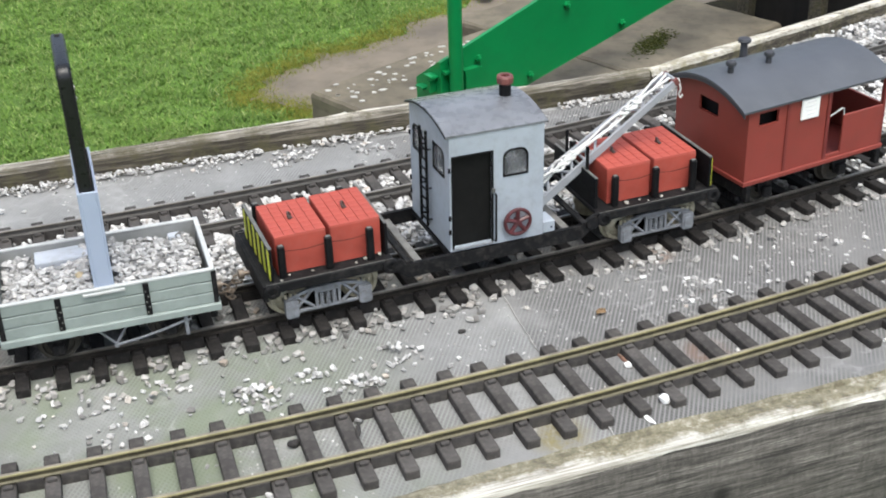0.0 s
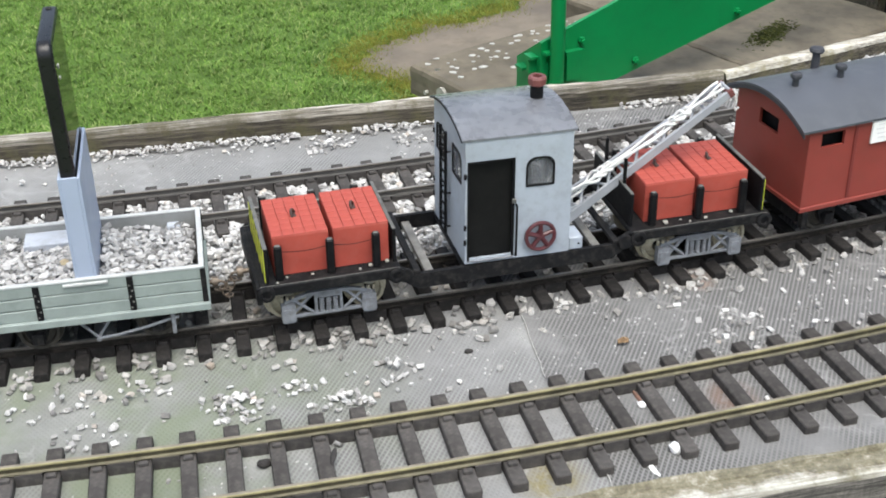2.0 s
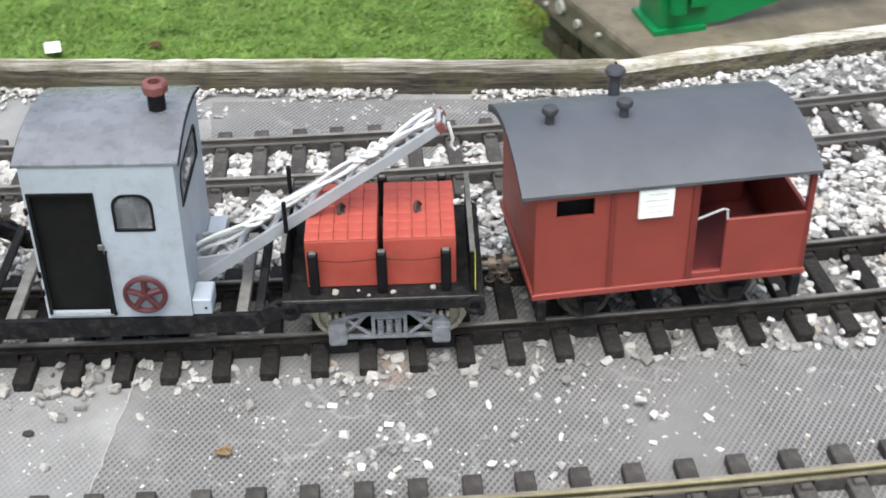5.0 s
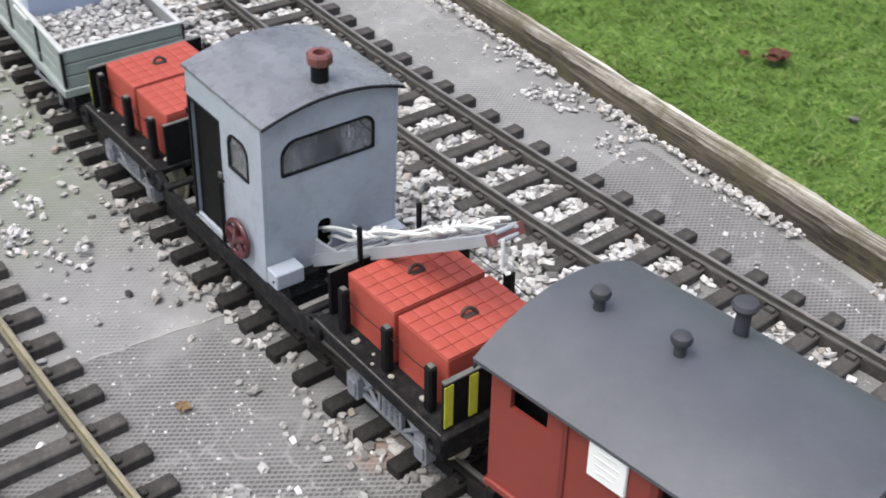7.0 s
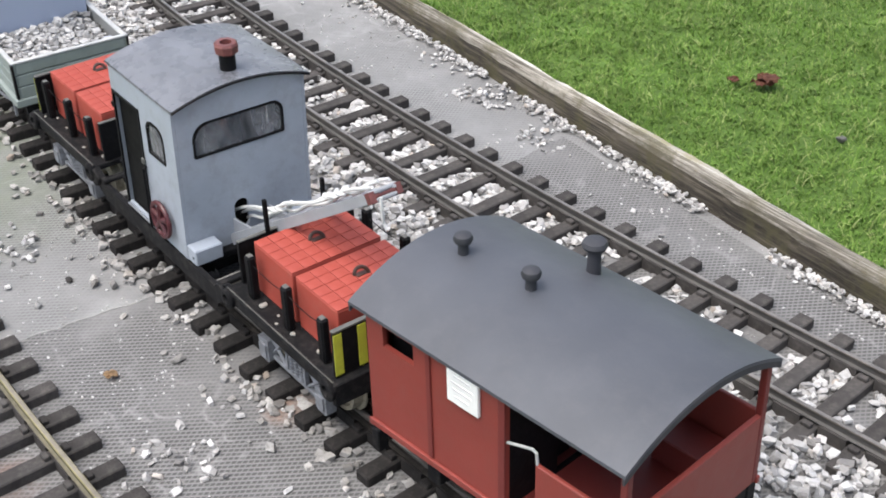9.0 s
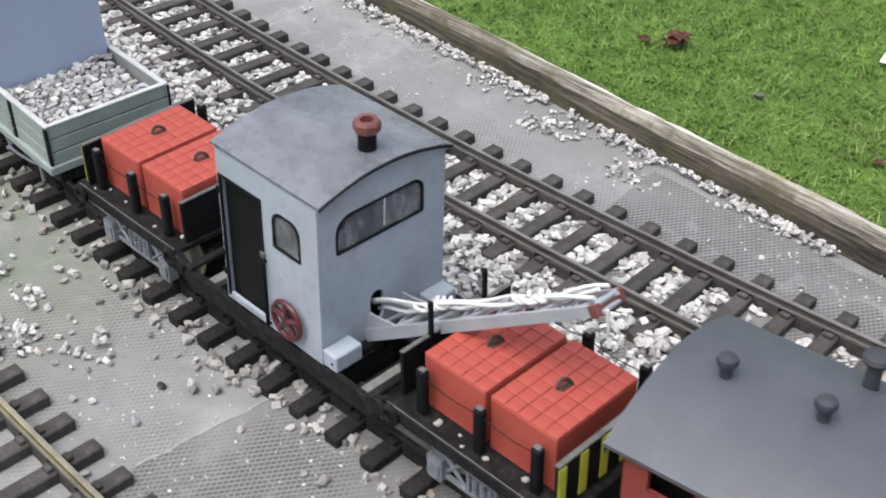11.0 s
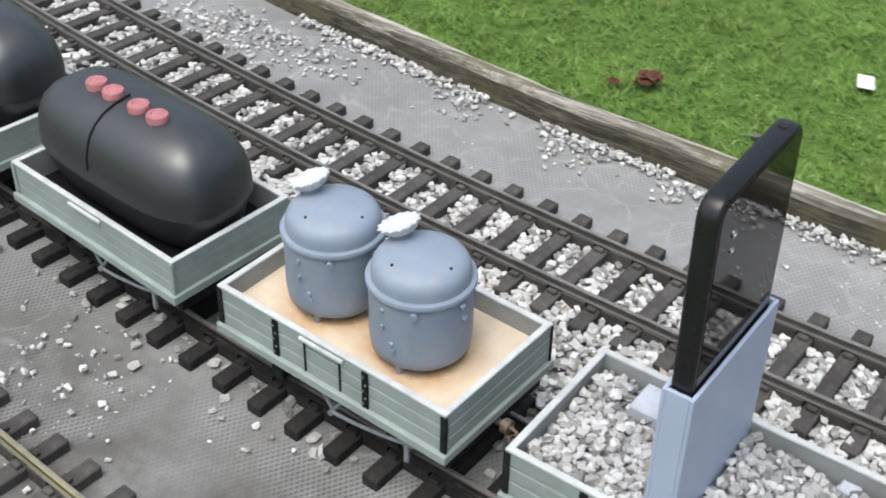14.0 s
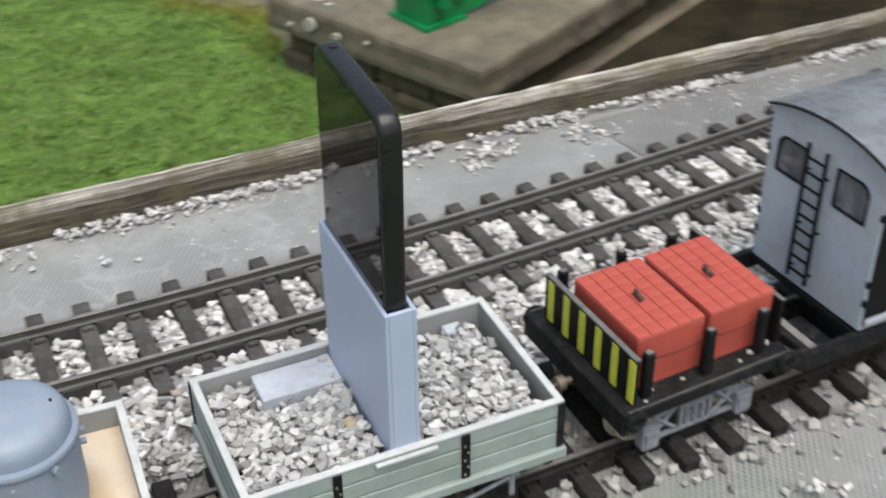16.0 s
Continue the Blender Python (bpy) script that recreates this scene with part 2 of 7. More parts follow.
# soil colour carries the deep shade that lies over this ground
M_SOIL = paint("shade_dark_soil", (0.018, 0.015, 0.009), 0.95, 0.5, 9, (0.04, 0.04, 0.016), 0.6, fine=60)
M_PATH = paint("damp_brown_concrete", (0.155, 0.128, 0.096), 0.7, 0.3, 7, (0.085, 0.069, 0.044), 0.7, fine=120, bump=0.3)
M_SLAB = paint("worn_concrete_slab", (0.132, 0.112, 0.08), 0.8, 0.4, 9, (0.062, 0.052, 0.031), 0.75, fine=90, bump=0.7)
M_BASESTONE = paint("brown_stone_base", (0.075, 0.064, 0.042), 0.85, 0.3, 15, (0.045, 0.052, 0.022), 0.7, fine=100, bump=0.5)
M_LICHENDULL = paint("grey_lichen_crust", (0.34, 0.33, 0.29), 0.9, 0.2, 60, (0.2, 0.18, 0.14), 0.5)
M_LICHEN = paint("white_lichen_flake", (0.42, 0.415, 0.38), 0.9, 0.12, 60)
M_BOARDFACE = wood("weathered_dark_timber", [(0.38, (0.022, 0.0195, 0.017)), (0.47, (0.076, 0.068, 0.062)), (0.56, (0.138, 0.125, 0.113)), (0.66, (0.30, 0.278, 0.255))], (0.055, 1.0, 1.0), scale=330, saw=0.5, knot=(0.307, 0.457, -0.032))
M_BOARDTOP = wood("bleached_timber_edge", [(0.36, (0.09, 0.078, 0.058)), (0.45, (0.36, 0.335, 0.29)), (0.57, (0.70, 0.68, 0.63))], (0.05, 1, 1), scale=170, bump=0.9, bleach=(0.457, 0.476))
M_BACKTOP = wood("pale_weathered_edge", [(0.36, (0.1, 0.088, 0.065)), (0.46, (0.4, 0.37, 0.31)), (0.58, (0.7, 0.665, 0.585))], (0.05, 1, 1), scale=170, moss=(0.26, 0.235, 0.14), bump=0.9)
M_BACKBROWN = wood("brown_weathered_top", [(0.38, (0.05, 0.043, 0.032)), (0.48, (0.19, 0.17, 0.135)), (0.6, (0.5, 0.465, 0.4))], (0.05, 1, 1), scale=210, moss=(0.10, 0.088, 0.05), bump=0.9)
M_BACKFACE = wood("damp_mossy_timber", [(0.38, (0.010, 0.009, 0.007)), (0.49, (0.055, 0.046, 0.032)), (0.62, (0.18, 0.158, 0.12))], (0.06, 1, 1), scale=190, moss=(0.075, 0.068, 0.03))
M_BRACE = wood("brown_brace_timber", [(0.35, (0.05, 0.035, 0.02)), (0.5, (0.13, 0.09, 0.055)), (0.65, (0.22, 0.165, 0.11))], (0.3, 1, 0.2), scale=120)
M_BACKDROP = wood("shadow_black_backdrop", [(0.3, (0.006, 0.005, 0.004)), (0.7, (0.02, 0.017, 0.014))], (0.2, 1, 0.1), scale=30)
M_TEAL = paint("dark_teal_sheet", (0.012, 0.04, 0.04), 0.6, 0.2, 20)
M_UNDER = wood("dark_under_timber", [(0.3, (0.02, 0.017, 0.014)), (0.7, (0.08, 0.065, 0.05))], (0.1, 1, 1), scale=60)


for m_dark in (M_SOIL, M_BASESTONE, M_BLACK, M_BLACKDIRTY, M_SLEEPER, M_SLEEPERDARK, M_RAILFOOT, M_RAILSIDE, M_SHADEWHEEL):
    dull(m_dark, 0.12)


def glass_material(name, dust, rough=0.03):
    """Clear pane with a patchy film: some dust, and pale reflections painted as diffuse streaks."""
    m, n, l, b = shader(name)
    b.inputs["Base Color"].default_value = (0.85, 0.9, 0.92, 1)
    b.inputs["Roughness"].default_value = rough
    b.inputs["Transmission Weight"].default_value = 1.0
    b.inputs["IOR"].default_value = 1.45
    film = n.new("ShaderNodeBsdfDiffuse")
    film.inputs["Color"].default_value = (*dust, 1)
    mix = n.new("ShaderNodeMixShader")
    l.new(ramp(n, l, noise_tex(n, l, 110, 5, 0.7, (1, 1, 0.4)), [(0.38, grey(0.12)), (0.52, grey(0.34)), (0.66, grey(0.75))]), mix.inputs["Fac"])
    l.new(b.outputs["BSDF"], mix.inputs[1])
    l.new(film.outputs["BSDF"], mix.inputs[2])
    l.new(mix.outputs["Shader"], n["Material Output"].inputs["Surface"])
    return m


M_GLASS = glass_material("dusty_reflection_glass", (0.24, 0.245, 0.26))
M_SCREEN, screen_n, screen_l, screen_b = shader("dark_screen_glass")
screen_l.new(ramp(screen_n, screen_l, noise_tex(screen_n, screen_l, 40, 4), [(0.35, (0.005, 0.005, 0.006)), (0.7, (0.009, 0.009, 0.010))]), screen_b.inputs["Base Color"])
screen_b.inputs["Specular IOR Level"].default_value = 0.3
screen_b.inputs["Specular Tint"].default_value = (0.92, 0.85, 1.0, 1)
screen_l.new(ramp(screen_n, screen_l, noise_tex(screen_n, screen_l, 60, 5, 0.7), [(0.4, grey(0.02)), (0.75, grey(0.07))]), screen_b.inputs["Roughness"])


def gravel_material(name, stops, dust):
    m, n, l, b = shader(name)
    geo = n.new("ShaderNodeNewGeometry")
    info = n.new("ShaderNodeObjectInfo")
    both = n.new("ShaderNodeMath")
    both.operation = "ADD"
    l.new(geo.outputs["Random Per Island"], both.inputs[0])
    l.new(info.outputs["Random"], both.inputs[1])
    part_of = n.new("ShaderNodeMath")
    part_of.operation = "FRACT"
    l.new(both.outputs["Value"], part_of.inputs[0])
    col = ramp(n, l, part_of.outputs["Value"], stops)
    col = mixed(n, l, ramp(n, l, noise_tex(n, l, 420, 4, 0.7), [(0.45, grey(0)), (0.75, grey(0.6))]), col, dust)
    l.new(col, b.inputs["Base Color"])
    b.inputs["Roughness"].default_value = 0.85
    bumped(n, l, b, noise_tex(n, l, 900, 4, 0.7), 0.5, 0.0006)
    return m


STONES = [(0.0, (0.17, 0.164, 0.156)), (0.2, (0.34, 0.333, 0.322)), (0.5, (0.47, 0.462, 0.448)), (0.72, (0.58, 0.572, 0.557)), (0.9, (0.68, 0.672, 0.656)), (0.965, (0.55, 0.53, 0.5)), (1.0, (0.43, 0.37, 0.31))]
M_GRAVEL = gravel_material("limestone_chippings", STONES, (0.28, 0.26, 0.235))
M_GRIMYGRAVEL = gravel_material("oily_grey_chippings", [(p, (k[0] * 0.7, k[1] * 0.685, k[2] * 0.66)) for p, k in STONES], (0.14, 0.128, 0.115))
M_FILL = paint("packed_dark_grit", (0.07, 0.066, 0.06), 0.9, 0.3, 200)
M_LOAD = gravel_material("grey_stone_load", [(p, tuple(sum(k) / 3 * q * 0.9 for q in (1.0, 0.985, 0.96))) for p, k in STONES], (0.26, 0.25, 0.24))


def weave_material(name, dark, light, algae, strength, smooth_at):
    """Grey woven ground net: crossed strands, dusty worn zones, and green algae stains."""
    m, n, l, b = shader(name)
    tc = n.new("ShaderNodeTexCoord")
    waves = []
    for turn, scale in ((32.4, 118), (-36, 132)):
        mp = n.new("ShaderNodeMapping")
        mp.inputs["Rotation"].default_value = (0, 0, radians(turn))
        l.new(tc.outputs["Object"], mp.inputs["Vector"])
        w = n.new("ShaderNodeTexWave")
        w.inputs["Scale"].default_value, w.inputs["Distortion"].default_value = scale, 1.8
        w.inputs["Detail"].default_value, w.inputs["Detail Scale"].default_value = 2.0, 0.05
        l.new(mp.outputs["Vector"], w.inputs["Vector"])
        waves.append(w.outputs["Fac"])
    weaker = n.new("ShaderNodeMath")
    weaker.operation = "MULTIPLY"
    l.new(waves[1], weaker.inputs[0])
    weaker.inputs[1].default_value = 0.8
    waves[1] = weaker.outputs["Value"]
    top = n.new("ShaderNodeMath")
    top.operation = "MAXIMUM"
    l.new(waves[0], top.inputs[0])
    l.new(waves[1], top.inputs[1])
    strands = ramp(n, l, top.outputs["Value"], [(0.5, dark), (0.86, light)])
    dusty = ramp(n, l, noise_tex(n, l, 10, 7, 0.68), [(0.32, tuple(c * 0.68 for c in light)), (0.55, tuple(c * 0.88 for c in light)), (0.7, tuple(min(1, c * 1.2) for c in light))])
    worn = ramp(n, l, noise_tex(n, l, 11, 5, 0.6), [(smooth_at - 0.08, grey(1 - strength)), (smooth_at + 0.1, grey(1))])
    grad = n.new("ShaderNodeSeparateXYZ")
    l.new(tc.outputs["Object"], grad.inputs[0])
    deep = n.new("ShaderNodeMapRange")
    deep.inputs["From Min"].default_value, deep.inputs["From Max"].default_value = 0.865, 0.885
    l.new(grad.outputs["Y"], deep.inputs["Value"])
    side2 = n.new("ShaderNodeMapRange")
    side2.inputs["From Min"].default_value, side2.inputs["From Max"].default_value = 0.07, 0.03
    l.new(grad.outputs["X"], side2.inputs["Value"])
    trodden = mixed(n, l, 1.0, mixed(n, l, 1.0, deep.outputs["Result"], side2.outputs["Result"], "MULTIPLY"), grey(0.72), "MULTIPLY")
    worn = mixed(n, l, 1.0, worn, trodden, "LIGHTEN")
    col = mixed(n, l, worn, strands, dusty)
    col = mixed(n, l, 0.5, col, ramp(n, l, noise_tex(n, l, 45, 5, 0.7), [(0.3, grey(0.68)), (0.7, grey(1.0))]), "MULTIPLY")
    # algae lies on the damp side of the bed, in patches
    side = n.new("ShaderNodeMapRange")
    side.inputs["From Min"].default_value, side.inputs["From Max"].default_value = 0.19, 0.06
    l.new(grad.outputs["X"], side.inputs["Value"])
    front = n.new("ShaderNodeMapRange")
    front.inputs["From Min"].default_value, front.inputs["From Max"].default_value = 0.72, 0.64
    l.new(grad.outputs["Y"], front.inputs["Value"])
    both = n.new("ShaderNodeMath")
    both.operation = "MULTIPLY"
    l.new(side.outputs["Result"], both.inputs[0])
    l.new(front.outputs["Result"], both.inputs[1])
    patch = ramp(n, l, noise_tex(n, l, 14, 5, 0.65), [(0.40, grey(0.14)), (0.58, grey(0.68))])
    far = n.new("ShaderNodeMapRange")
    far.inputs["From Min"].default_value, far.inputs["From Max"].default_value = -0.13, -0.06
    l.new(grad.outputs["X"], far.inputs["Value"])
    amount = mixed(n, l, 1.0, mixed(n, l, 1.0, patch, both.outputs["Value"], "MULTIPLY"), far.outputs["Result"], "MULTIPLY")
    col = mixed(n, l, amount, col, algae)
    dirt = n.new("ShaderNodeMapRange")
    dirt.inputs["From Min"].default_value, dirt.inputs["From Max"].default_value = -0.06, -0.13
    l.new(grad.outputs["X"], dirt.inputs["Value"])
    muddy = mixed(n, l, 1.0, mixed(n, l, 1.0, dirt.outputs["Result"], front.outputs["Result"], "MULTIPLY"), ramp(n, l, noise_tex(n, l, 22, 5, 0.65), [(0.34, grey(0.25)), (0.6, grey(0.9))]), "MULTIPLY")
    col = mixed(n, l, muddy, col, (0.36, 0.335, 0.30), "MULTIPLY")
    # one rusty yellow stain, and faint chalky rings of old wire
    for place, radius, tone in (((0.226, 0.505, 0), 0.022, (0.19, 0.155, 0.045)), ((0.345, 0.548, 0), 0.02, (0.17, 0.11, 0.085)), ((0.375, 0.672, 0), 0.016, (0.3, 0.2, 0.15))):
        away = n.new("ShaderNodeVectorMath")
        away.operation = "DISTANCE"
        l.new(tc.outputs["Object"], away.inputs[0])
        away.inputs[1].default_value = place
        near = ramp(n, l, away.outputs["Value"], [(radius * 0.35, grey(0.8)), (radius, grey(0))])
        col = mixed(n, l, mixed(n, l, 1.0, near, ramp(n, l, noise_tex(n, l, 90, 4, 0.7), [(0.35, grey(0.2)), (0.6, grey(1))]), "MULTIPLY"), col, tone)
    cells = n.new("ShaderNodeTexVoronoi")
    cells.feature = "DISTANCE_TO_EDGE"
    cells.inputs["Scale"].default_value = 44
    cells.inputs["Randomness"].default_value = 1.0
    bend = n.new("ShaderNodeTexNoise")
    bend.inputs["Scale"].default_value, bend.inputs["Detail"].default_value = 46, 3
    l.new(tc.outputs["Object"], bend.inputs["Vector"])
    shift = n.new("ShaderNodeVectorMath")
    shift.operation = "MULTIPLY_ADD"
    l.new(bend.outputs["Color"], shift.inputs[0])
    shift.inputs[1].default_value = (0.022, 0.022, 0)
    l.new(tc.outputs["Object"], shift.inputs[2])
    l.new(shift.outputs["Vector"], cells.inputs["Vector"])
    lines = ramp(n, l, cells.outputs["Distance"], [(0.004, grey(1)), (0.07, grey(0))])
    lines = mixed(n, l, 1.0, lines, ramp(n, l, noise_tex(n, l, 60, 3, 0.6), [(0.44, grey(0)), (0.56, grey(1))]), "MULTIPLY")
    where = ramp(n, l, noise_tex(n, l, 8, 3, 0.5), [(0.5, grey(0)), (0.62, grey(0.4))])
    wire = mixed(n, l, 1.0, mixed(n, l, 1.0, deep.outputs["Result"], side2.outputs["Result"], "MULTIPLY"), grey(0.2), "MULTIPLY")
    where = mixed(n, l, 1.0, where, wire, "LIGHTEN")
    bare = n.new("ShaderNodeVectorMath")
    bare.operation = "DISTANCE"
    l.new(tc.outputs["Object"], bare.inputs[0])
    bare.inputs[1].default_value = (0.37, 0.612, 0)
    tangle = ramp(n, l, bare.outputs["Value"], [(0.03, grey(0.6)), (0.065, grey(0))])
    where = mixed(n, l, 1.0, where, tangle, "LIGHTEN")
    col = mixed(n, l, mixed(n, l, 1.0, lines, where, "MULTIPLY"), col, tuple(min(1, c * 1.45) for c in light))
    l.new(col, b.inputs["Base Color"])
    b.inputs["Roughness"].default_value = 0.8
    bumped(n, l, b, top.outputs["Value"], 0.35, 0.0006)
    return m


M_NET = weave_material("grey_ground_net", (0.092, 0.091, 0.088), (0.288, 0.287, 0.281), (0.14, 0.172, 0.098), 0.64, 0.48)
M_NETCLEAN = weave_material("newer_grey_ground_net", (0.066, 0.064, 0.061), (0.225, 0.222, 0.217), (0.2, 0.21, 0.12), 0.82, 0.55)
M_NETEDGE = paint("pale_net_hem", (0.34, 0.335, 0.32), 0.85, 0.2, 150, (0.25, 0.25, 0.23), 0.5)


def grass_material(name, stops, ground=False):
    m, n, l, b = shader(name)
    if ground:
        col = ramp(n, l, noise_tex(n, l, 30, 6, 0.7), stops)
    else:
        geo = n.new("ShaderNodeNewGeometry")
        col = ramp(n, l, geo.outputs["Random Per Island"], stops)
    col = mixed(n, l, ramp(n, l, noise_tex(n, l, 2.2, 4, 0.6), [(0.52, grey(0)), (0.74, grey(0.28))]), col, (0.17, 0.25, 0.06))
    col = mixed(n, l, ramp(n, l, noise_tex(n, l, 5.5, 5, 0.65), [(0.6, grey(0)), (0.76, grey(0.26))]), col, (0.19, 0.2, 0.075))
    col = mixed(n, l, 0.5, col, ramp(n, l, noise_tex(n, l, 7, 6, 0.7), [(0.3, grey(0.5)), (0.68, grey(1.1))]), "MULTIPLY")
    col = mixed(n, l, 0.42, col, ramp(n, l, noise_tex(n, l, 24, 5, 0.65), [(0.35, grey(0.55)), (0.65, grey(1.25))]), "MULTIPLY")
    l.new(col, b.inputs["Base Color"])
    b.inputs["Roughness"].default_value = 0.7
    b.inputs["Specular IOR Level"].default_value = 0.15
    if not ground:
        # light passes through the thin blades
        through_leaf = n.new("ShaderNodeBsdfTranslucent")
        l.new(col, through_leaf.inputs["Color"])
        mix = n.new("ShaderNodeMixShader")
        mix.inputs["Fac"].default_value = 0.25
        l.new(b.outputs["BSDF"], mix.inputs[1])
        l.new(through_leaf.outputs["BSDF"], mix.inputs[2])
        l.new(mix.outputs["Shader"], n["Material Output"].inputs["Surface"])
    return m


M_GRASS = grass_material("lawn_grass", [(0, (0.125, 0.236, 0.045)), (0.5, (0.170, 0.288, 0.058)), (0.8, (0.228, 0.335, 0.085)), (1, (0.34, 0.40, 0.162))])
M_DRYGRASS = grass_material("yellowed_grass", [(0, (0.2, 0.24, 0.035)), (0.5, (0.29, 0.29, 0.05)), (0.8, (0.22, 0.2, 0.05)), (1, (0.17, 0.27, 0.04))])
M_MOSSPALE = grass_material("yellow_green_moss", [(0, (0.04, 0.048, 0.011)), (0.6, (0.078, 0.088, 0.019)), (1, (0.12, 0.125, 0.032))])
M_LAWN = grass_material("lawn_ground", [(0.3, (0.080, 0.142, 0.030)), (0.7, (0.106, 0.18, 0.038))], True)


# ---- mesh helpers ----
def box(bm, x0, x1, y0, y1, z0, z1, bevel=0.0):
    vs = [bm.verts.new((x, y, z)) for x in (x0, x1) for y in (y0, y1) for z in (z0, z1)]
    fs = [bm.faces.new([vs[i] for i in f]) for f in ((0, 1, 3, 2), (4, 6, 7, 5), (0, 4, 5, 1), (2, 3, 7, 6), (0, 2, 6, 4), (1, 5, 7, 3))]
    if bevel:
        es = list({e for f in fs for e in f.edges})
        bmesh.ops.bevel(bm, geom=es, offset=bevel, segments=1, affect="EDGES", profile=0.5)
    return bm


def rod(bm, a, b, r, seg=10, r2=None):
    a, b = Vector(a), Vector(b)
    q = (b - a).to_track_quat("Z", "Y")
    r2 = r if r2 is None else r2
    rings = []
    for p, k in ((a, r), (b, r2)):
        rings.append([bm.verts.new(p + q @ Vector((k * math.cos(2 * math.pi * i / seg), k * math.sin(2 * math.pi * i / seg), 0))) for i in range(seg)])
    for i in range(seg):
        bm.faces.new((rings[0][i], rings[0][(i + 1) % seg], rings[1][(i + 1) % seg], rings[1][i]))
    bm.faces.new(rings[0][::-1])
    bm.faces.new(rings[1])
    return bm


def tube(bm, pts, r, seg=7):
    """A cord or bent rod along points."""
    pts = [Vector(p) for p in pts]
    rings = []
    for i, p in enumerate(pts):
        d = (pts[min(i + 1, len(pts) - 1)] - pts[max(i - 1, 0)]).normalized()
        side = d.cross(Vector((0.31, 0.2, 0.93))).normalized()
        up = side.cross(d)
        rings.append([bm.verts.new(p + r * (math.cos(2 * math.pi * k / seg) * side + math.sin(2 * math.pi * k / seg) * up)) for k in range(seg)])
    for a, b in zip(rings, rings[1:]):
        for k in range(seg):
            bm.faces.new((a[k], a[(k + 1) % seg], b[(k + 1) % seg], b[k]))
    bm.faces.new(rings[0][::-1])
    bm.faces.new(rings[-1])
    return bm


def lathe(bm, profile, centre=(0, 0, 0), seg=32, axis="z"):
    rings = []
    for r, h in profile:
        ring = []
        for k in range(seg):
            c, s = r * math.cos(2 * math.pi * k / seg), r * math.sin(2 * math.pi * k / seg)
            p = {"z": (c, s, h), "y": (c, h, s), "x": (h, c, s)}[axis]
            ring.append(bm.verts.new(Vector(centre) + Vector(p)))
        rings.append(ring)
    for a, b in zip(rings, rings[1:]):
        for k in range(seg):
            bm.faces.new((a[k], a[(k + 1) % seg], b[(k + 1) % seg], b[k]))
    bm.faces.new(rings[0][::-1])
    bm.faces.new(rings[-1])
    bmesh.ops.recalc_face_normals(bm, faces=bm.faces)
    return bm


def torus(bm, centre, R, r, axis="y", seg=28, sub=8, squash=1.0):
    rings = []
    for i in range(seg):
        a = 2 * math.pi * i / seg
        ring = []
        for j in range(sub):
            b = 2 * math.pi * j / sub
            k = R + r * math.cos(b)
            p = (k * math.cos(a), r * math.sin(b), squash * k * math.sin(a))
            p = {"y": p, "x": (p[1], p[0], p[2]), "z": (p[0], p[2], p[1])}[axis]
            ring.append(bm.verts.new(Vector(centre) + Vector(p)))
        rings.append(ring)
    for i in range(seg):
        for j in range(sub):
            bm.faces.new((rings[i][j], rings[(i + 1) % seg][j], rings[(i + 1) % seg][(j + 1) % sub], rings[i][(j + 1) % sub]))
    bmesh.ops.recalc_face_normals(bm, faces=bm.faces)
    return bm


def plate(bm, outer, holes, place, thick):
    """A flat plate with holes: 2D outlines, laid out by place(a, b, depth), and thick deep."""
    edges = []
    for loop in (outer, *holes):
        vs = [bm.verts.new(place(a, b, 0)) for a, b in loop]
        edges += [bm.edges.new((vs[i], vs[(i + 1) % len(vs)])) for i in range(len(vs))]
    made = bmesh.ops.triangle_fill(bm, use_beauty=True, use_dissolve=False, edges=edges)
    faces = [g for g in made["geom"] if isinstance(g, bmesh.types.BMFace)]
    ext = bmesh.ops.extrude_face_region(bm, geom=faces)
    shift = Vector(place(0, 0, thick)) - Vector(place(0, 0, 0))
    bmesh.ops.translate(bm, vec=shift, verts=[g for g in ext["geom"] if isinstance(g, bmesh.types.BMVert)])
    bmesh.ops.recalc_face_normals(bm, faces=bm.faces)
    return bm


def rounded(a0, a1, b0, b1, radii, seg=6):
    """A rounded rectangle; radii for the corners (a0,b0), (a1,b0), (a1,b1), (a0,b1)."""
    pts = []
    for (ca, cb, sa, sb), r, start in zip(((a0, b0, 1, 1), (a1, b0, -1, 1), (a1, b1, -1, -1), (a0, b1, 1, -1)), radii, (180, 270, 0, 90)):
        if r <= 0:
            pts.append((ca, cb))
            continue
        for k in range(seg + 1):
            t = radians(start + 90 * k / seg)
            pts.append((ca + sa * r + r * math.cos(t), cb + sb * r + r * math.sin(t)))
    return pts


def finish(name, bm, material, smooth=False):
    mesh = bpy.data.meshes.new(name)
    bmesh.ops.recalc_face_normals(bm, faces=bm.faces)
    bm.to_mesh(mesh)
    bm.free()
    for m in material if isinstance(material, (list, tuple)) else [material]:
        mesh.materials.append(m)
    if smooth:
        for p in mesh.polygons:
            p.use_smooth = True
        mesh.set_sharp_from_angle(angle=radians(42))
    return mesh


def part(name, bm, material, parent, label="", smooth=False):
    ob = new(name, finish(name, bm, material, smooth))
    ob.parent = parent
    return tagged(ob, label) if label else ob


def thing(name, m, label, category, group="", kind=""):
    ob = new(name)
    ob.empty_display_size = 0.02
    ob.matrix_world = m
    return tagged(ob, label, category, group, kind)


def solo(name, bm, material, label, category, group="", kind="", smooth=False, m=None):
    ob = new(name, finish(name, bm, material, smooth))
    if m is not None:
        ob.matrix_world = m
    return tagged(ob, label, category, group, kind)


def BM():
    return bmesh.new()


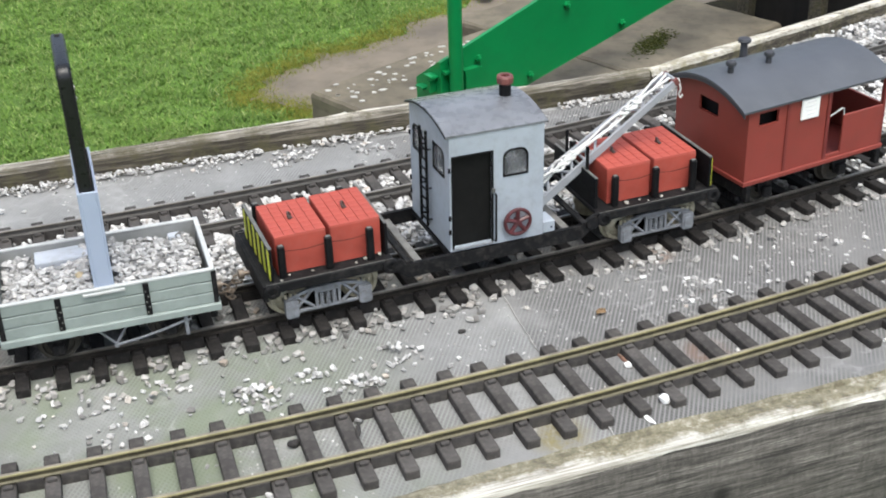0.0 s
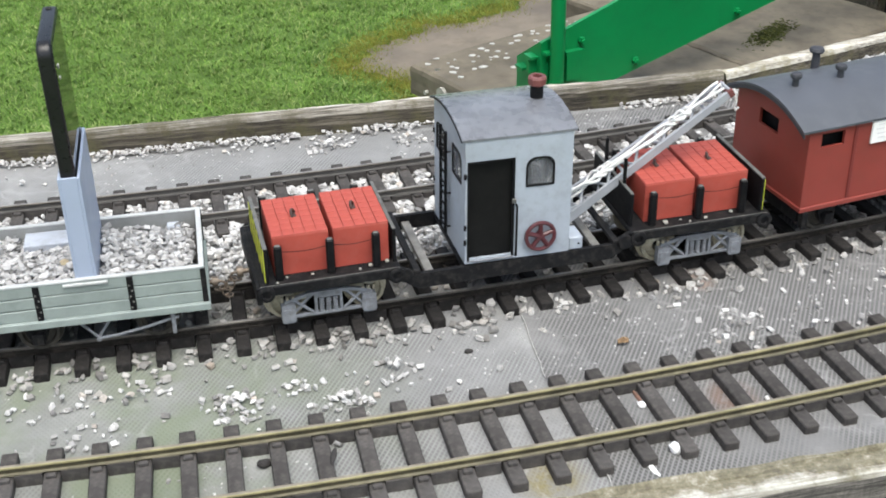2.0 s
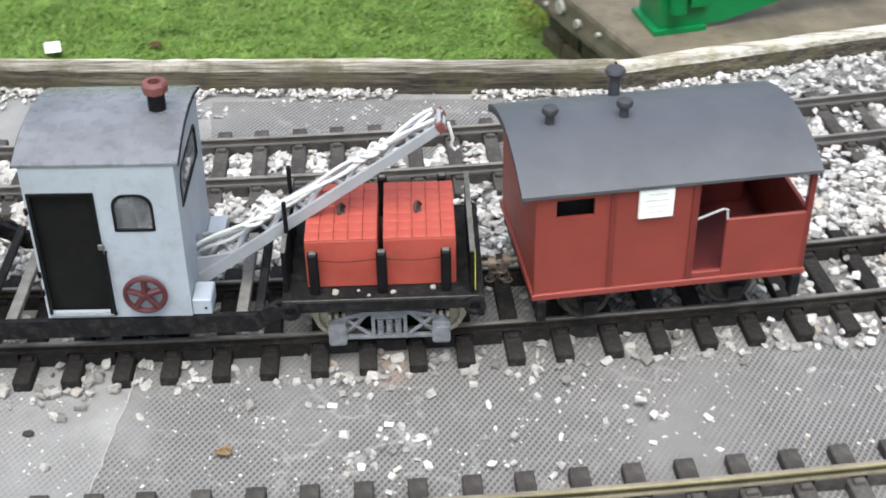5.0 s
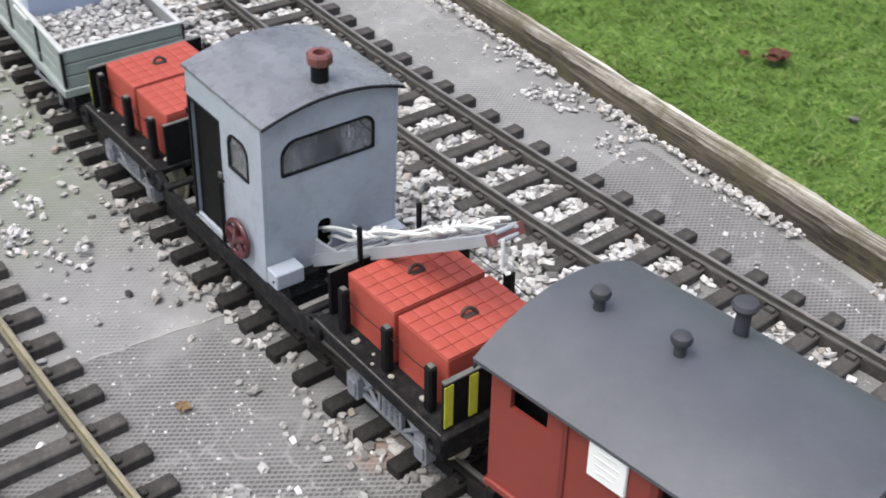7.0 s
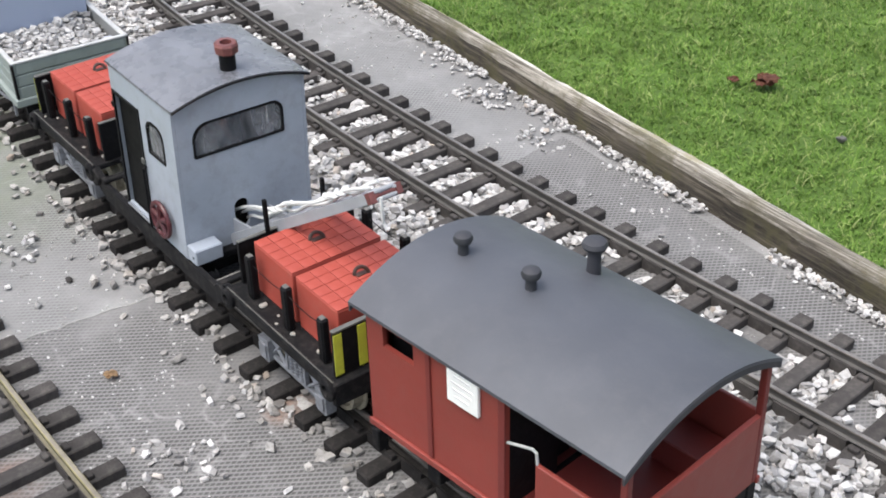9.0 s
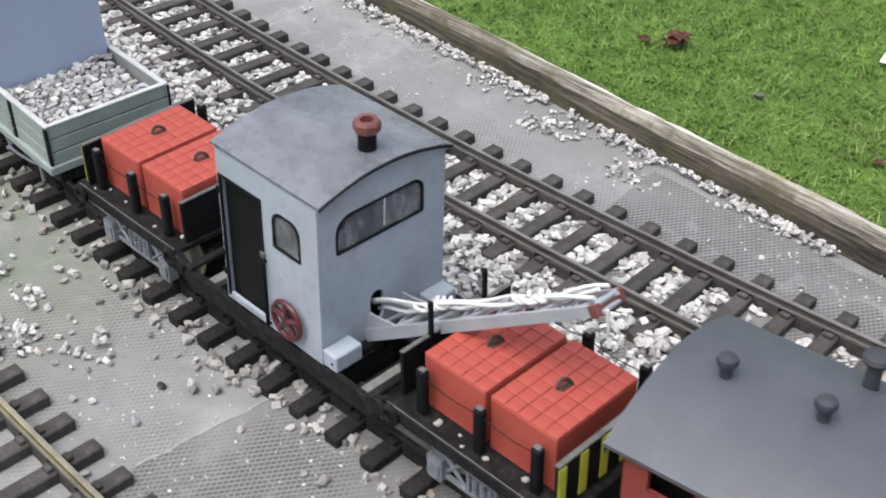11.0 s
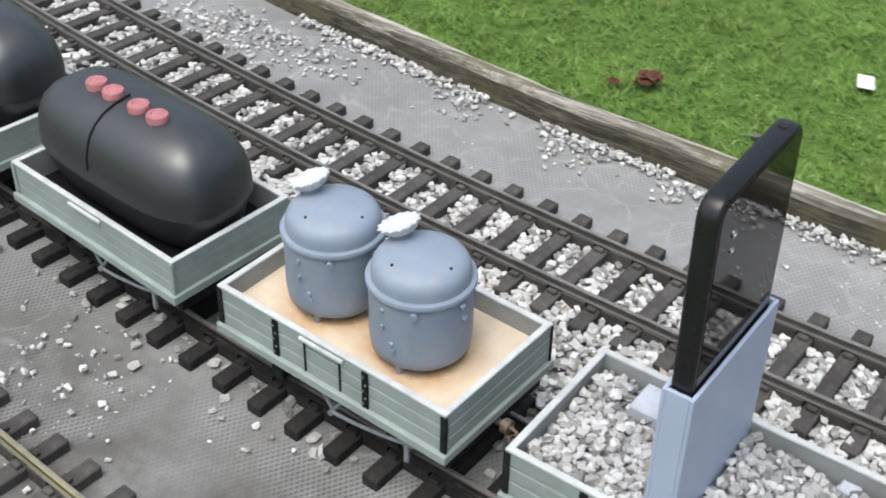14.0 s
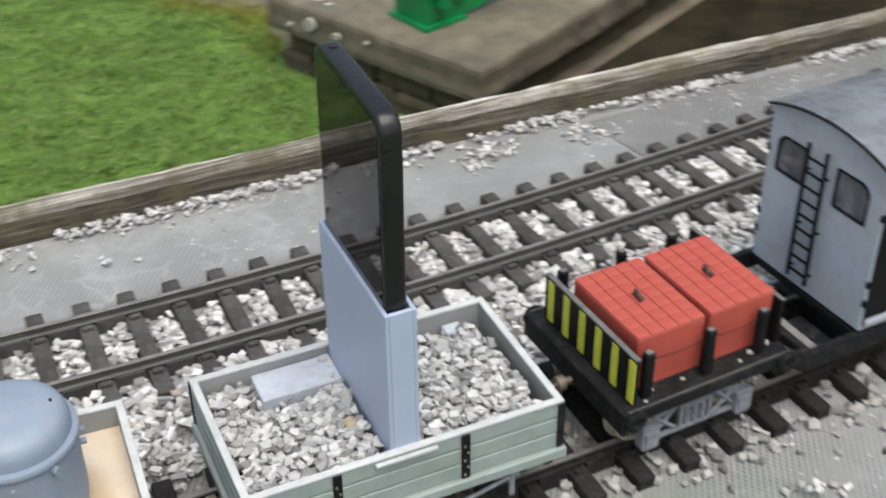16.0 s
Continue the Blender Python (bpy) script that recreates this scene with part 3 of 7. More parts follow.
def array_mesh(name, verts, tris, material):
    mesh = bpy.data.meshes.new(name)
    mesh.vertices.add(len(verts))
    mesh.vertices.foreach_set("co", np.ascontiguousarray(verts, dtype=np.float32).ravel())
    mesh.loops.add(tris.size)
    mesh.loops.foreach_set("vertex_index", np.ascontiguousarray(tris, dtype=np.int32).ravel())
    mesh.polygons.add(len(tris))
    mesh.polygons.foreach_set("loop_start", np.arange(0, tris.size, tris.shape[1], dtype=np.int32))
    mesh.update(calc_edges=True)
    mesh.shade_flat()
    mesh.materials.append(material)
    return mesh


# ---- the lie of the three tracks ----
BEND = 0.14
CENTRES = {"front": (0.5415, 0.13), "main": (0.7, 0.1), "back": (0.8432, 0.05)}


def track_y(which, x):
    y0, x0 = CENTRES[which]
    return y0 + BEND * (x - x0) ** 2


def track_turn(which, x):
    return math.degrees(math.atan(2 * BEND * (x - CENTRES[which][1])))


RAIL_TOP = 0.0125
LAWN_Z = -0.765

# ---- large structure: lawn, raised bed, edge boards ----
bm = BM()
vs = [bm.verts.new((x, y, LAWN_Z)) for x, y in ((-60, -60), (60, -60), (60, 60), (-60, 60))]
bm.faces.new(vs)
solo("ground", bm, M_LAWN, "damp green garden lawn round the raised railway bed", "lawn", kind="structure")

BACK_LINE = [(-1.6, 1.2), (-0.9, 1.075), (-0.45, 0.992), (-0.2, 0.966), (0.13, 0.957), (0.512, 0.944), (0.95, 1.06), (2.0, 1.33)]
FRONT_Y = 0.457


def line_y(x):
    for (xa, ya), (xb, yb) in zip(BACK_LINE, BACK_LINE[1:]):
        if x <= xb:
            return ya + (yb - ya) * (x - xa) / (xb - xa)
    return BACK_LINE[-1][1]


# the bed: a net-covered deck from the front board to the back boards
bm = BM()
N = 60
rows = []
for i in range(N + 1):
    x = -1.6 + 3.6 * i / N
    rows.append([bm.verts.new((x, y, z)) for y, z in ((FRONT_Y + 0.012, 0), (line_y(x) + 0.006, 0), (line_y(x) + 0.006, -0.1), (FRONT_Y + 0.012, -0.1))])
for a, b in zip(rows, rows[1:]):
    for k in range(4):
        bm.faces.new((a[k], b[k], b[(k + 1) % 4], a[(k + 1) % 4]))
bm.faces.new(rows[0])
bm.faces.new(rows[-1][::-1])
solo("floor", bm, M_NET, "raised railway bed covered in worn grey net with green algae stains", "bed", kind="structure")

# the coarser net beside it: the older sheet ends in a pale frayed hem
rng = np.random.default_rng(5)
bm = BM()
ys = np.linspace(FRONT_Y + 0.02, 0.94, 90)
wob = np.cumsum(rng.normal(0, 0.0006, len(ys)))
edge = [0.252 + 0.0035 * math.sin(34 * (y - 0.63)) + w for y, w in zip(ys, wob - np.linspace(0, wob[-1], len(ys)))]
left = [bm.verts.new((x, y, 0.0007)) for x, y in zip(edge, ys)]
right = [bm.verts.new((1.95, y, 0.0007)) for y in ys]
for k in range(len(ys) - 1):
    bm.faces.new((left[k], right[k], right[k + 1], left[k + 1]))
floor_net = solo("floor_net", bm, M_NETCLEAN, "sheet of coarser grey net beside the worn one", "ground net", kind="structure")
for lo, hi in ((0, 20), (22, 38)):
    bm = BM()
    tube(bm, [(edge[k] - 0.0003, ys[k], 0.0009 + 0.0003 * math.sin(k * 1.7)) for k in range(lo, hi)], 0.00045, 5)
    part("hem", bm, M_NETEDGE, floor_net, "pale frayed hem of the old net", True)


def plank(name, a, b, inner, outer, z0, z1, face, top, label, seed, seg=70, rough=0.0016, tilt=0.0, inner_top=None):
    """A long weathered board from a to b on plan: wavy worn top edge, two materials."""
    line = [Vector((*q, 0)) for q in (a if b is None else (a, b))]
    steps_at = [0.0]
    for p, q in zip(line, line[1:]):
        steps_at.append(steps_at[-1] + (q - p).length)
    L = steps_at[-1]
    bm = BM()
    rings = []
    prof = [(outer, z0), (outer, z1 - 0.004), (outer + (inner - outer) * 0.15, z1), (outer + (inner - outer) * 0.4, z1 + 0.0006), (inner - (inner - outer) * 0.25, z1 + tilt), (inner - (inner - outer) * 0.1, z1 + tilt - 0.001), (inner, z1 + tilt - 0.005), (inner, z0)]

    def spot(s):
        k = max(i for i in range(len(line) - 1) if steps_at[i] <= s + 1e-9)
        return line[k].lerp(line[k + 1], (s - steps_at[k]) / (steps_at[k + 1] - steps_at[k]))
    for i in range(seg + 1):
        s = min(L, L * i / seg)
        d = (spot(min(L, s + 0.06)) - spot(max(0, s - 0.06))).normalized()
        nrm = Vector((-d.y, d.x, 0))
        ring = []
        for k, (o, z) in enumerate(prof):
            w = rough * noise.noise(Vector((s * 9, k * 3.1, seed))) * 0.9 + rough * 0.7 * noise.noise(Vector((s * 60, k * 5.3, seed)))
            p = spot(s) + nrm * (o + (w if 0 < k < 7 else 0.3 * w))
            ring.append(bm.verts.new((p.x, p.y, z + (w if 0 < k < 7 else 0))))
        rings.append(ring)
    for ra, rb in zip(rings, rings[1:]):
        for k in range(8):
            f = bm.faces.new((ra[k], ra[(k + 1) % 8], rb[(k + 1) % 8], rb[k]))
            f.material_index = 1 if k in (1, 2) else 2 if k in (3, 4, 5) else 0
    bm.faces.new(rings[0][::-1])
    bm.faces.new(rings[-1])
    return solo(name, bm, [face, top, inner_top or top], label, "edge board", "edge boards of the bed", "structure", True)


plank("wall_front", (-1.6, FRONT_Y), (2.0, FRONT_Y + 0.004), 0.021, 0.0, -0.081, 0.0115, M_BOARDFACE, M_BOARDTOP, "weathered grey timber board with a bleached mossy top edge", 3, 240, 0.0018)
plank("wall_back", BACK_LINE[:6], None, 0.0, 0.0108, -0.1, 0.021, M_BACKFACE, M_BACKTOP, "damp mossy timber board with a pale weathered top edge", 20, 170, 0.0012, inner_top=M_BACKBROWN)
plank("wall_back", [(BACK_LINE[5][0] + 0.003, BACK_LINE[5][1] + 0.002), *BACK_LINE[6:]], None, 0.0, 0.0108, -0.1, 0.0195, M_BACKFACE, M_BACKTOP, "damp mossy timber board with a pale weathered top edge", 27, 120, 0.0012)
bm = BM()
box(bm, -1.55, 1.95, FRONT_Y + 0.035, FRONT_Y + 0.06, LAWN_Z, -0.1)
solo("wall_under", bm, M_UNDER, "dark timber skirt under the raised bed", "bed support", kind="structure")
bm = BM()
box(bm, -1.58, 1.98, FRONT_Y + 0.0025, FRONT_Y + 0.028, -0.0915, -0.0814, 0.0015)
solo("trim_under_front", bm, M_BACKFACE, "mossy bearer strip under the front board", "bearer", kind="structure")
bm = BM()
plate(bm, [(0.417, -0.0925), (0.428, -0.0925), (0.548, -0.2125), (0.548, -0.235), (0.417, -0.12)], [], lambda a, b, d: (a, FRONT_Y + 0.006 + d, b), 0.018)
solo("trim_brace", bm, M_BRACE, "brown weathered timber brace under the bed", "brace", kind="structure")
bm = BM()
box(bm, 0.24, 0.4165, FRONT_Y + 0.029, FRONT_Y + 0.033, -0.30, -0.09)
solo("trim_cover", bm, M_TEAL, "dark teal sheet hanging under the bed", "sheet", kind="structure")
bm = BM()
box(bm, -1.55, 1.95, 0.92, 0.945, LAWN_Z, -0.1)
solo("wall_under_back", bm, M_UNDER, "dark timber skirt under the back of the bed", "bed support", kind="structure")


# ---- tracks ----
def rail_bm(which, side, x0, x1, n=110):
    """One rail: foot, web and head, swept along the track's curve."""
    bm = BM()
    prof = [(-0.0021, 0.0074), (0.0021, 0.0074), (0.0021, 0.0080), (0.0007, 0.0085), (0.0005, 0.0107), (0.0012, 0.0112), (0.0012, 0.0122), (0.0009, RAIL_TOP), (-0.0009, RAIL_TOP), (-0.0012, 0.0122), (-0.0012, 0.0112), (-0.0005, 0.0107), (-0.0007, 0.0085), (-0.0021, 0.0080)]
    rings = []
    for i in range(n + 1):
        x = x0 + (x1 - x0) * i / n
        t = radians(track_turn(which, x))
        c = Vector((x, track_y(which, x), 0))
        nrm = Vector((-math.sin(t), math.cos(t), 0))
        rings.append([bm.verts.new(c + nrm * (side * 0.0227 + o) + Vector((0, 0, z))) for o, z in prof])
    for a, b in zip(rings, rings[1:]):
        for k in range(len(prof)):
            f = bm.faces.new((a[k], a[(k + 1) % len(prof)], b[(k + 1) % len(prof)], b[k]))
            # shade is coloured into the web, light into the brass foot
            f.material_index = 3 if k == 7 else 0 if 5 <= k <= 9 else 2 if k in (1, 2, 12, 13) else 1
    bm.faces.new(rings[0][::-1])
    bm.faces.new(rings[-1])
    return bm


def sleeper_mesh(material, half, seed):
    rg = random.Random(seed)
    bm = BM()
    w = 0.0043
    box(bm, -w, w, -half, half, -0.001, 0.0060, 0.0006)
    for s in (-1, 1):
        for o in (-0.0048, 0.0048):
            box(bm, -0.0026, 0.0026, s * 0.0227 + o - 0.0015, s * 0.0227 + o + 0.0015, 0.0058, 0.0082, 0.0004)
    box(bm, 0.0046, 0.0186, -0.0257, -0.0201, 0.0, 0.0074)
    box(bm, 0.0046, 0.0186, 0.0201, 0.0257, 0.0, 0.0074)
    return finish("sleeper", bm, material)


PITCH = 0.02345


def track(name, which, rail_material, sleeper_material, half, x0, x1, shift, label):
    root = thing(name, Matrix(), label, "railway track", "garden railway tracks")
    for side in (-1, 1):
        part("rail", rail_bm(which, side, x0, x1), [rail_material, M_RAILSIDE, M_RAILWEB, M_BRASSTOP] if which == "front" else [rail_material, M_RAILFOOT if which == "main" else M_RAILGREY, M_RAILFOOT if which == "main" else M_RAILGREY, M_RAILTOP], root, smooth=True)
    data = sleeper_mesh(sleeper_material, half, 1)
    k, x = 0, x0 + shift
    rg = random.Random(name)
    while x < x1:
        ob = new("sleeper", data)
        ob.parent = root
        ob.matrix_basis = pose(x, track_y(which, x), 0.0, 0, 0, track_turn(which, x) + rg.uniform(-0.8, 0.8))
        x += PITCH
    return root


track("brass_track", "front", M_BRASS, M_SLEEPER, 0.0425, -0.85, 1.1, 0.0015, "narrow track with tarnished brass rails on grey plastic sleepers")
track("main_track", "main", M_RAIL, M_SLEEPERDARK, 0.0435, -0.95, 1.25, 0.0, "dark-railed track under the model train, bedded in stone chippings")
track("back_track", "back", M_RAIL, M_SLEEPER, 0.0425, -1.05, 1.3, 0.004, "empty dark-railed track beside the back edge board")


# ---- shared wagon pieces ----
def wheelset(parent, u, r=0.0122, label="worn cream-grey wheel", gauge=0.0225, material=None):
    """Two wheels and their axle at u along a wagon."""
    zc = RAIL_TOP + r - 0.0005
    bm = BM()
    rod(bm, (u, -0.031, zc), (u, 0.031, zc), 0.0019)
    part("axle", bm, M_BLACKDIRTY, parent, smooth=True)
    for s in (-1, 1):
        bm = BM()
        lathe(bm, [(0.003, -0.0025), (0.0042, 0.0028), (r * 0.42, 0.0022), (r * 0.74, 0.0008), (r * 0.8, 0.0026), (r * 0.97, 0.0026), (r, -0.0022), (r + 0.0017, -0.0026), (r + 0.0017, -0.0036), (r * 0.4, -0.0036)], (0, 0, 0), 28, "y")
        if s < 0:
            bmesh.ops.scale(bm, vec=(1, -1, 1), verts=bm.verts)
        bmesh.ops.translate(bm, vec=(u, s * gauge, zc), verts=bm.verts)
        part("wheel", bm, material or M_WHEEL, parent, label, True)


def coupling(parent, u, sgn, z=0.03):
    """Drawbar, hook and a short chain at a wagon's end."""
    bm = BM()
    rod(bm, (u, 0, z), (u + sgn * 0.008, 0, z), 0.0016)
    rod(bm, (u + sgn * 0.004, 0, z), (u + sgn * 0.0075, 0, z), 0.0034)
    tube(bm, [(u + sgn * (0.008 + 0.004 * math.sin(t)), 0, z - 0.003 + 0.0032 * math.cos(t)) for t in np.linspace(0, 4, 9)], 0.0008, 6)
    part("coupling_hook", bm, M_RUSTY, parent, "rusty coupling hook", True)
    for k in range(3):
        bm = BM()
        torus(bm, (0, 0, 0), 0.0024, 0.0005, "y" if k % 2 else "z", 14, 6, 1.35 if k % 2 else 1.0)
        bmesh.ops.translate(bm, vec=(u + sgn * (0.0105 + 0.0015 * k), 0.001 * (k - 1), z - 0.004 - 0.0036 * k), verts=bm.verts)
        part("chain_link", bm, M_RUSTY, parent, smooth=True)


def open_wagon(x, label, door, z1=0.0625, straps=True, half_len=0.0632, dy=0.0):
    """A small grey-green open wagon: planked sides, strapping, underframe, wheels and brake gear."""
    w = thing("open_wagon", pose(x, track_y("main", x) + dy, 0, 0, 0, track_turn("main", x)), label, "model wagon", "grey-green open wagons")
    L, W, z0, t = half_len, 0.0368, 0.0392, 0.0022
    bm = BM()
    box(bm, -L - 0.0016, L + 0.0016, -W - 0.0022, W + 0.0022, 0.0345, 0.0394, 0.0005)
    part("floor_frame", bm, M_GREEN, w, "pale grey-green ledge round the floor")
    bm = BM()
    box(bm, -L + t, L - t, -W + t, W - t, 0.0394, 0.0405)
    part("floor_board", bm, M_INSIDE, w)
    rows3 = 3
    hz = (z1 - z0) / rows3
    gap = 0.00025 if straps else 0.00008
    for s in (-1, 1):
        for k in range(rows3):
            bm = BM()
            y0, y1 = sorted((s * W, s * (W - t)))
            box(bm, -L, L, y0, y1, z0 + k * hz + gap, z0 + (k + 1) * hz - gap, 1.8 * gap)
            part("plank", bm, M_GREEN, w)
            bm = BM()
            x0, x1 = sorted((s * L, s * (L - t)))
            box(bm, x0 + (-0.0 if s < 0 else 0.0), x1, -W + t, W - t, z0 + k * hz + gap, z0 + (k + 1) * hz - gap, 1.8 * gap)
            part("end_plank", bm, M_GREEN, w)
        bm = BM()
        y0, y1 = sorted((s * (W - t - 0.0004), s * (W - t)))
        box(bm, -L + t, L - t, y0, y1, 0.0405, z1 - 0.0004)
        part("side_lining", bm, M_INSIDE, w, "grey unpainted inside face")
        bm = BM()
        x0, x1 = sorted((s * (L - t - 0.0004), s * (L - t)))
        box(bm, x0, x1, -W + t + 0.0005, W - t - 0.0005, 0.0405, z1 - 0.0004)
        part("end_lining", bm, M_INSIDE, w, "grey unpainted inside face")
        bm = BM()
        y0, y1 = sorted((s * (W + 0.0003), s * (W - t - 0.0006)))
        box(bm, -L - 0.0003, L + 0.0003, y0, y1, z1 - 0.0003, z1 + 0.0009, 0.0003)
        part("top_rail", bm, M_EDGE, w, "pale worn top edge")
        bm = BM()
        x0, x1 = sorted((s * (L + 0.0003), s * (L - t - 0.0006)))
        box(bm, x0, x1, -W + t, W - t, z1 - 0.0003, z1 + 0.0009, 0.0003)
        part("top_rail", bm, M_EDGE, w, "pale worn top edge")
        # corner plates
        for e in (-1, 1):
            bm = BM()
            xa, xb = sorted((e * L, e * (L - 0.0024)))
            ya, yb = sorted((s * (W + 0.0007), s * W))
            box(bm, xa, xb, ya, yb, z0 + 0.0004, z1 - 0.0006, 0.0002)
            xa, xb = sorted((e * (L + 0.0007), e * L))
            ya, yb = sorted((s * (W + 0.0007), s * (W - 0.0008)))
            box(bm, xa, xb, ya, yb, z0 + 0.0004, z1 - 0.0006, 0.0002)
            part("corner_plate", bm, M_BLACKDIRTY if straps else M_GREEN, w, "black corner iron" if straps else "")
        # side straps with bolts
        for u in (-0.0295, 0.0225) if straps else ():
            strap = BM()
            ya, yb = sorted((s * (W + 0.0009), s * W))
            box(strap, u - 0.0018, u + 0.0018, ya, yb, z0 + 0.0002, z1 - 0.0006, 0.0003)
            ob = part("strap", strap, M_BLACK, w, "black bolted iron strap")
            bolts = BM()
            for k in range(5):
                zb = z0 + 0.0025 + k * 0.0037
                rod(bolts, (u + (0.0007 if k % 2 else -0.0007), s * (W + 0.0009), zb), (u + (0.0007 if k % 2 else -0.0007), s * (W + 0.0015), zb), 0.0006, 7)
            part("bolt", bolts, M_WORNGREY, ob, "small worn bolt heads")
        # drop door
        bm = BM()
        ya, yb = sorted((s * (W + 0.0006), s * W))
        if door:
            for a, b, c, d in ((-0.0125, 0.0085, z1 - 0.0036, z1 - 0.0026), (-0.0125, -0.0117, z0 + 0.001, z1 - 0.0036), (0.0077, 0.0085, z0 + 0.001, z1 - 0.0036)):
                box(bm, a, b, ya, yb, c, d)
            part("door_outline", bm, M_BLACK, w, "dark outline of a small drop door")
            bm = BM()
        box(bm, -0.0145, 0.0105, *sorted((s * (W + 0.0017), s * W)), z1 - 0.0026, z1 - 0.0010, 0.0003)
        part("door_ledge", bm, M_EDGE, w, "pale ledge along the drop door's top")
        # solebar, axleguards, brake gear
        bm = BM()
        ya, yb = sorted((s * 0.0255, s * 0.0285))
        box(bm, -L + 0.003, L - 0.003, ya, yb, 0.0285, 0.0345, 0.0004)
        part("solebar", bm, M_BLACKDIRTY, w)
        for u in (-0.034, 0.034):
            bm = BM()
            ya, yb = sorted((s * 0.0285, s * 0.0305))
            plate(bm, [(u - 0.009, 0.0345), (u + 0.009, 0.0345), (u + 0.0042, 0.021), (u - 0.0042, 0.021)], [], lambda a, b, d: (a, ya + d, b), yb - ya)
            box(bm, u - 0.0035, u + 0.0035, *sorted((s * 0.0305, s * 0.034)), 0.0205, 0.0275, 0.0006)
            part("axleguard", bm, M_BLACKDIRTY, w)
    bm = BM()
    rod(bm, (-0.011, -0.0335, 0.0345), (0.0, -0.0335, 0.0215), 0.0009, 8)
    rod(bm, (0.009, -0.0335, 0.0345), (0.0, -0.0335, 0.0215), 0.0009, 8)
    part("v_hanger", bm, M_BOGIE, w, "grey V-shaped brake hanger")
    bm = BM()
    tube(bm, [(0.0, -0.0345, 0.0212), (0.012, -0.0348, 0.0226), (0.03, -0.0352, 0.0262), (0.041, -0.0352, 0.0292), (0.047, -0.0352, 0.0302)], 0.0009, 7)
    rod(bm, (0.0, -0.034, 0.0212), (0.0, -0.036, 0.0212), 0.0014, 8)
    part("brake_lever", bm, M_BOGIE, w, "grey brake lever")
    bm = BM()
    box(bm, 0.0425, 0.0448, -0.0362, -0.0345, 0.0195, 0.0345, 0.0003)
    part("lever_guard", bm, M_BOGIE, w)
    for u in (-0.034, 0.034):
        wheelset(w, u, label="grimy wheel coloured dark for the shade under the body", material=M_SHADEWHEEL)
    for e in (-1, 1):
        bm = BM()
        xa, xb = sorted((e * (L - 0.001), e * (L - 0.005)))
        box(bm, xa, xb, -0.033, 0.033, 0.0265, 0.0345, 0.0004)
        part("headstock", bm, M_BLACKDIRTY, w)
        coupling(w, e * (L - 0.001), e)
    return w


STONE_WAGON = open_wagon(0.0, "grey-green open wagon filled with stone chippings and carrying a phone stand", False, half_len=0.0646, dy=-0.0018)
TANK_WAGON = open_wagon(-0.1578, "grey-green open wagon with a sand-coloured floor and two grey tanks", True, 0.0600, True, 0.0650)
BLACK_WAGON = open_wagon(-0.3140, "grey-green open wagon carrying a large black tank", False, 0.0575, False, dy=-0.0015)
FAR_WAGON = open_wagon(-0.4680, "grey-green open wagon carrying another dark tank", False, 0.0565, False)


def wagon_pose(w, u, v, z, rz=0.0):
    return w.matrix_world @ pose(u, v, z, 0, 0, rz)


# ---- phone stand and phone ----
stand = thing("phone_stand", wagon_pose(STONE_WAGON, -0.0012, 0.0, 0.0), "grey-blue plastic phone stand bedded in the stone load", "phone stand")
HX, HY0, HY1, HZ = 0.0060, -0.0345, 0.0328, 0.1258
bm = BM()
box(bm, -HX, -HX + 0.0016, HY0, HY1, 0.048, HZ, 0.0003)
part("side_wall", bm, M_HOLDER, stand)
bm = BM()
box(bm, HX - 0.0016, HX, HY0, HY1, 0.048, HZ, 0.0003)
part("side_wall", bm, M_HOLDER, stand)
bm = BM()
box(bm, -HX + 0.0016, HX - 0.0016, HY0, HY0 + 0.0016, 0.048, HZ, 0.0002)
part("end_wall", bm, M_HOLDER, stand)
bm = BM()
box(bm, -HX + 0.0016, HX - 0.0016, HY1 - 0.0016, HY1, 0.048, HZ, 0.0002)
part("end_wall", bm, M_HOLDER, stand)
bm = BM()
box(bm, -0.0395, -HX, 0.0165, 0.0335, 0.0525, 0.0592, 0.0006)
part("base_plate", bm, M_DUSTY, stand, "pale base plate half buried in stones")
bm = BM()
box(bm, 0.0450, 0.0530, 0.0275, 0.0335, 0.0510, 0.0568, 0.0006)
part("base_plate", bm, M_DUSTY, stand, "pale base plate half buried in stones")

phone = thing("phone", wagon_pose(STONE_WAGON, -0.0016, 0.0016, 0.0) @ pose(0, 0, 0.1215, 1.8, -0.3, 0) @ pose(0, 0, -0.1215), "black smartphone standing upright in its stand", "phone")
PT, PY0, PY1, PZ0, PZ1 = 0.0040, -0.0336, 0.0290, 0.06, 0.2035
bm = BM()
plate(bm, rounded(PY0, PY1, PZ0, PZ1, (0.008, 0.008, 0.008, 0.008), 8), [], lambda a, b, d: (-PT + d, a, b), 2 * PT)
bmesh.ops.bevel(bm, geom=[e for e in bm.edges if len(e.link_faces) == 2 and e.calc_face_angle() > 1.0], offset=0.0017, segments=3, affect="EDGES", profile=0.5)
part("case", bm, M_PHONE, phone, smooth=True)
for s in (-1, 1):
    bm = BM()
    x0 = s * PT
    plate(bm, rounded(PY0 + 0.0028, PY1 - 0.0028, PZ0 + 0.003, PZ1 - 0.003, (0.005,) * 4, 6), [], lambda a, b, d: (x0 - 0.0002 * s + s * d, a, b), 0.0004)
    part("screen" if s > 0 else "back_panel", bm, M_SCREEN, phone, "glossy dark glass", True)
bm = BM()
rod(bm, (0.0, 0.019, PZ1 - 0.0006), (0.0, 0.019, PZ1 + 0.00035), 0.0017, 14)
part("socket", bm, M_SLEEPERDARK, phone, "small round socket in the top edge")
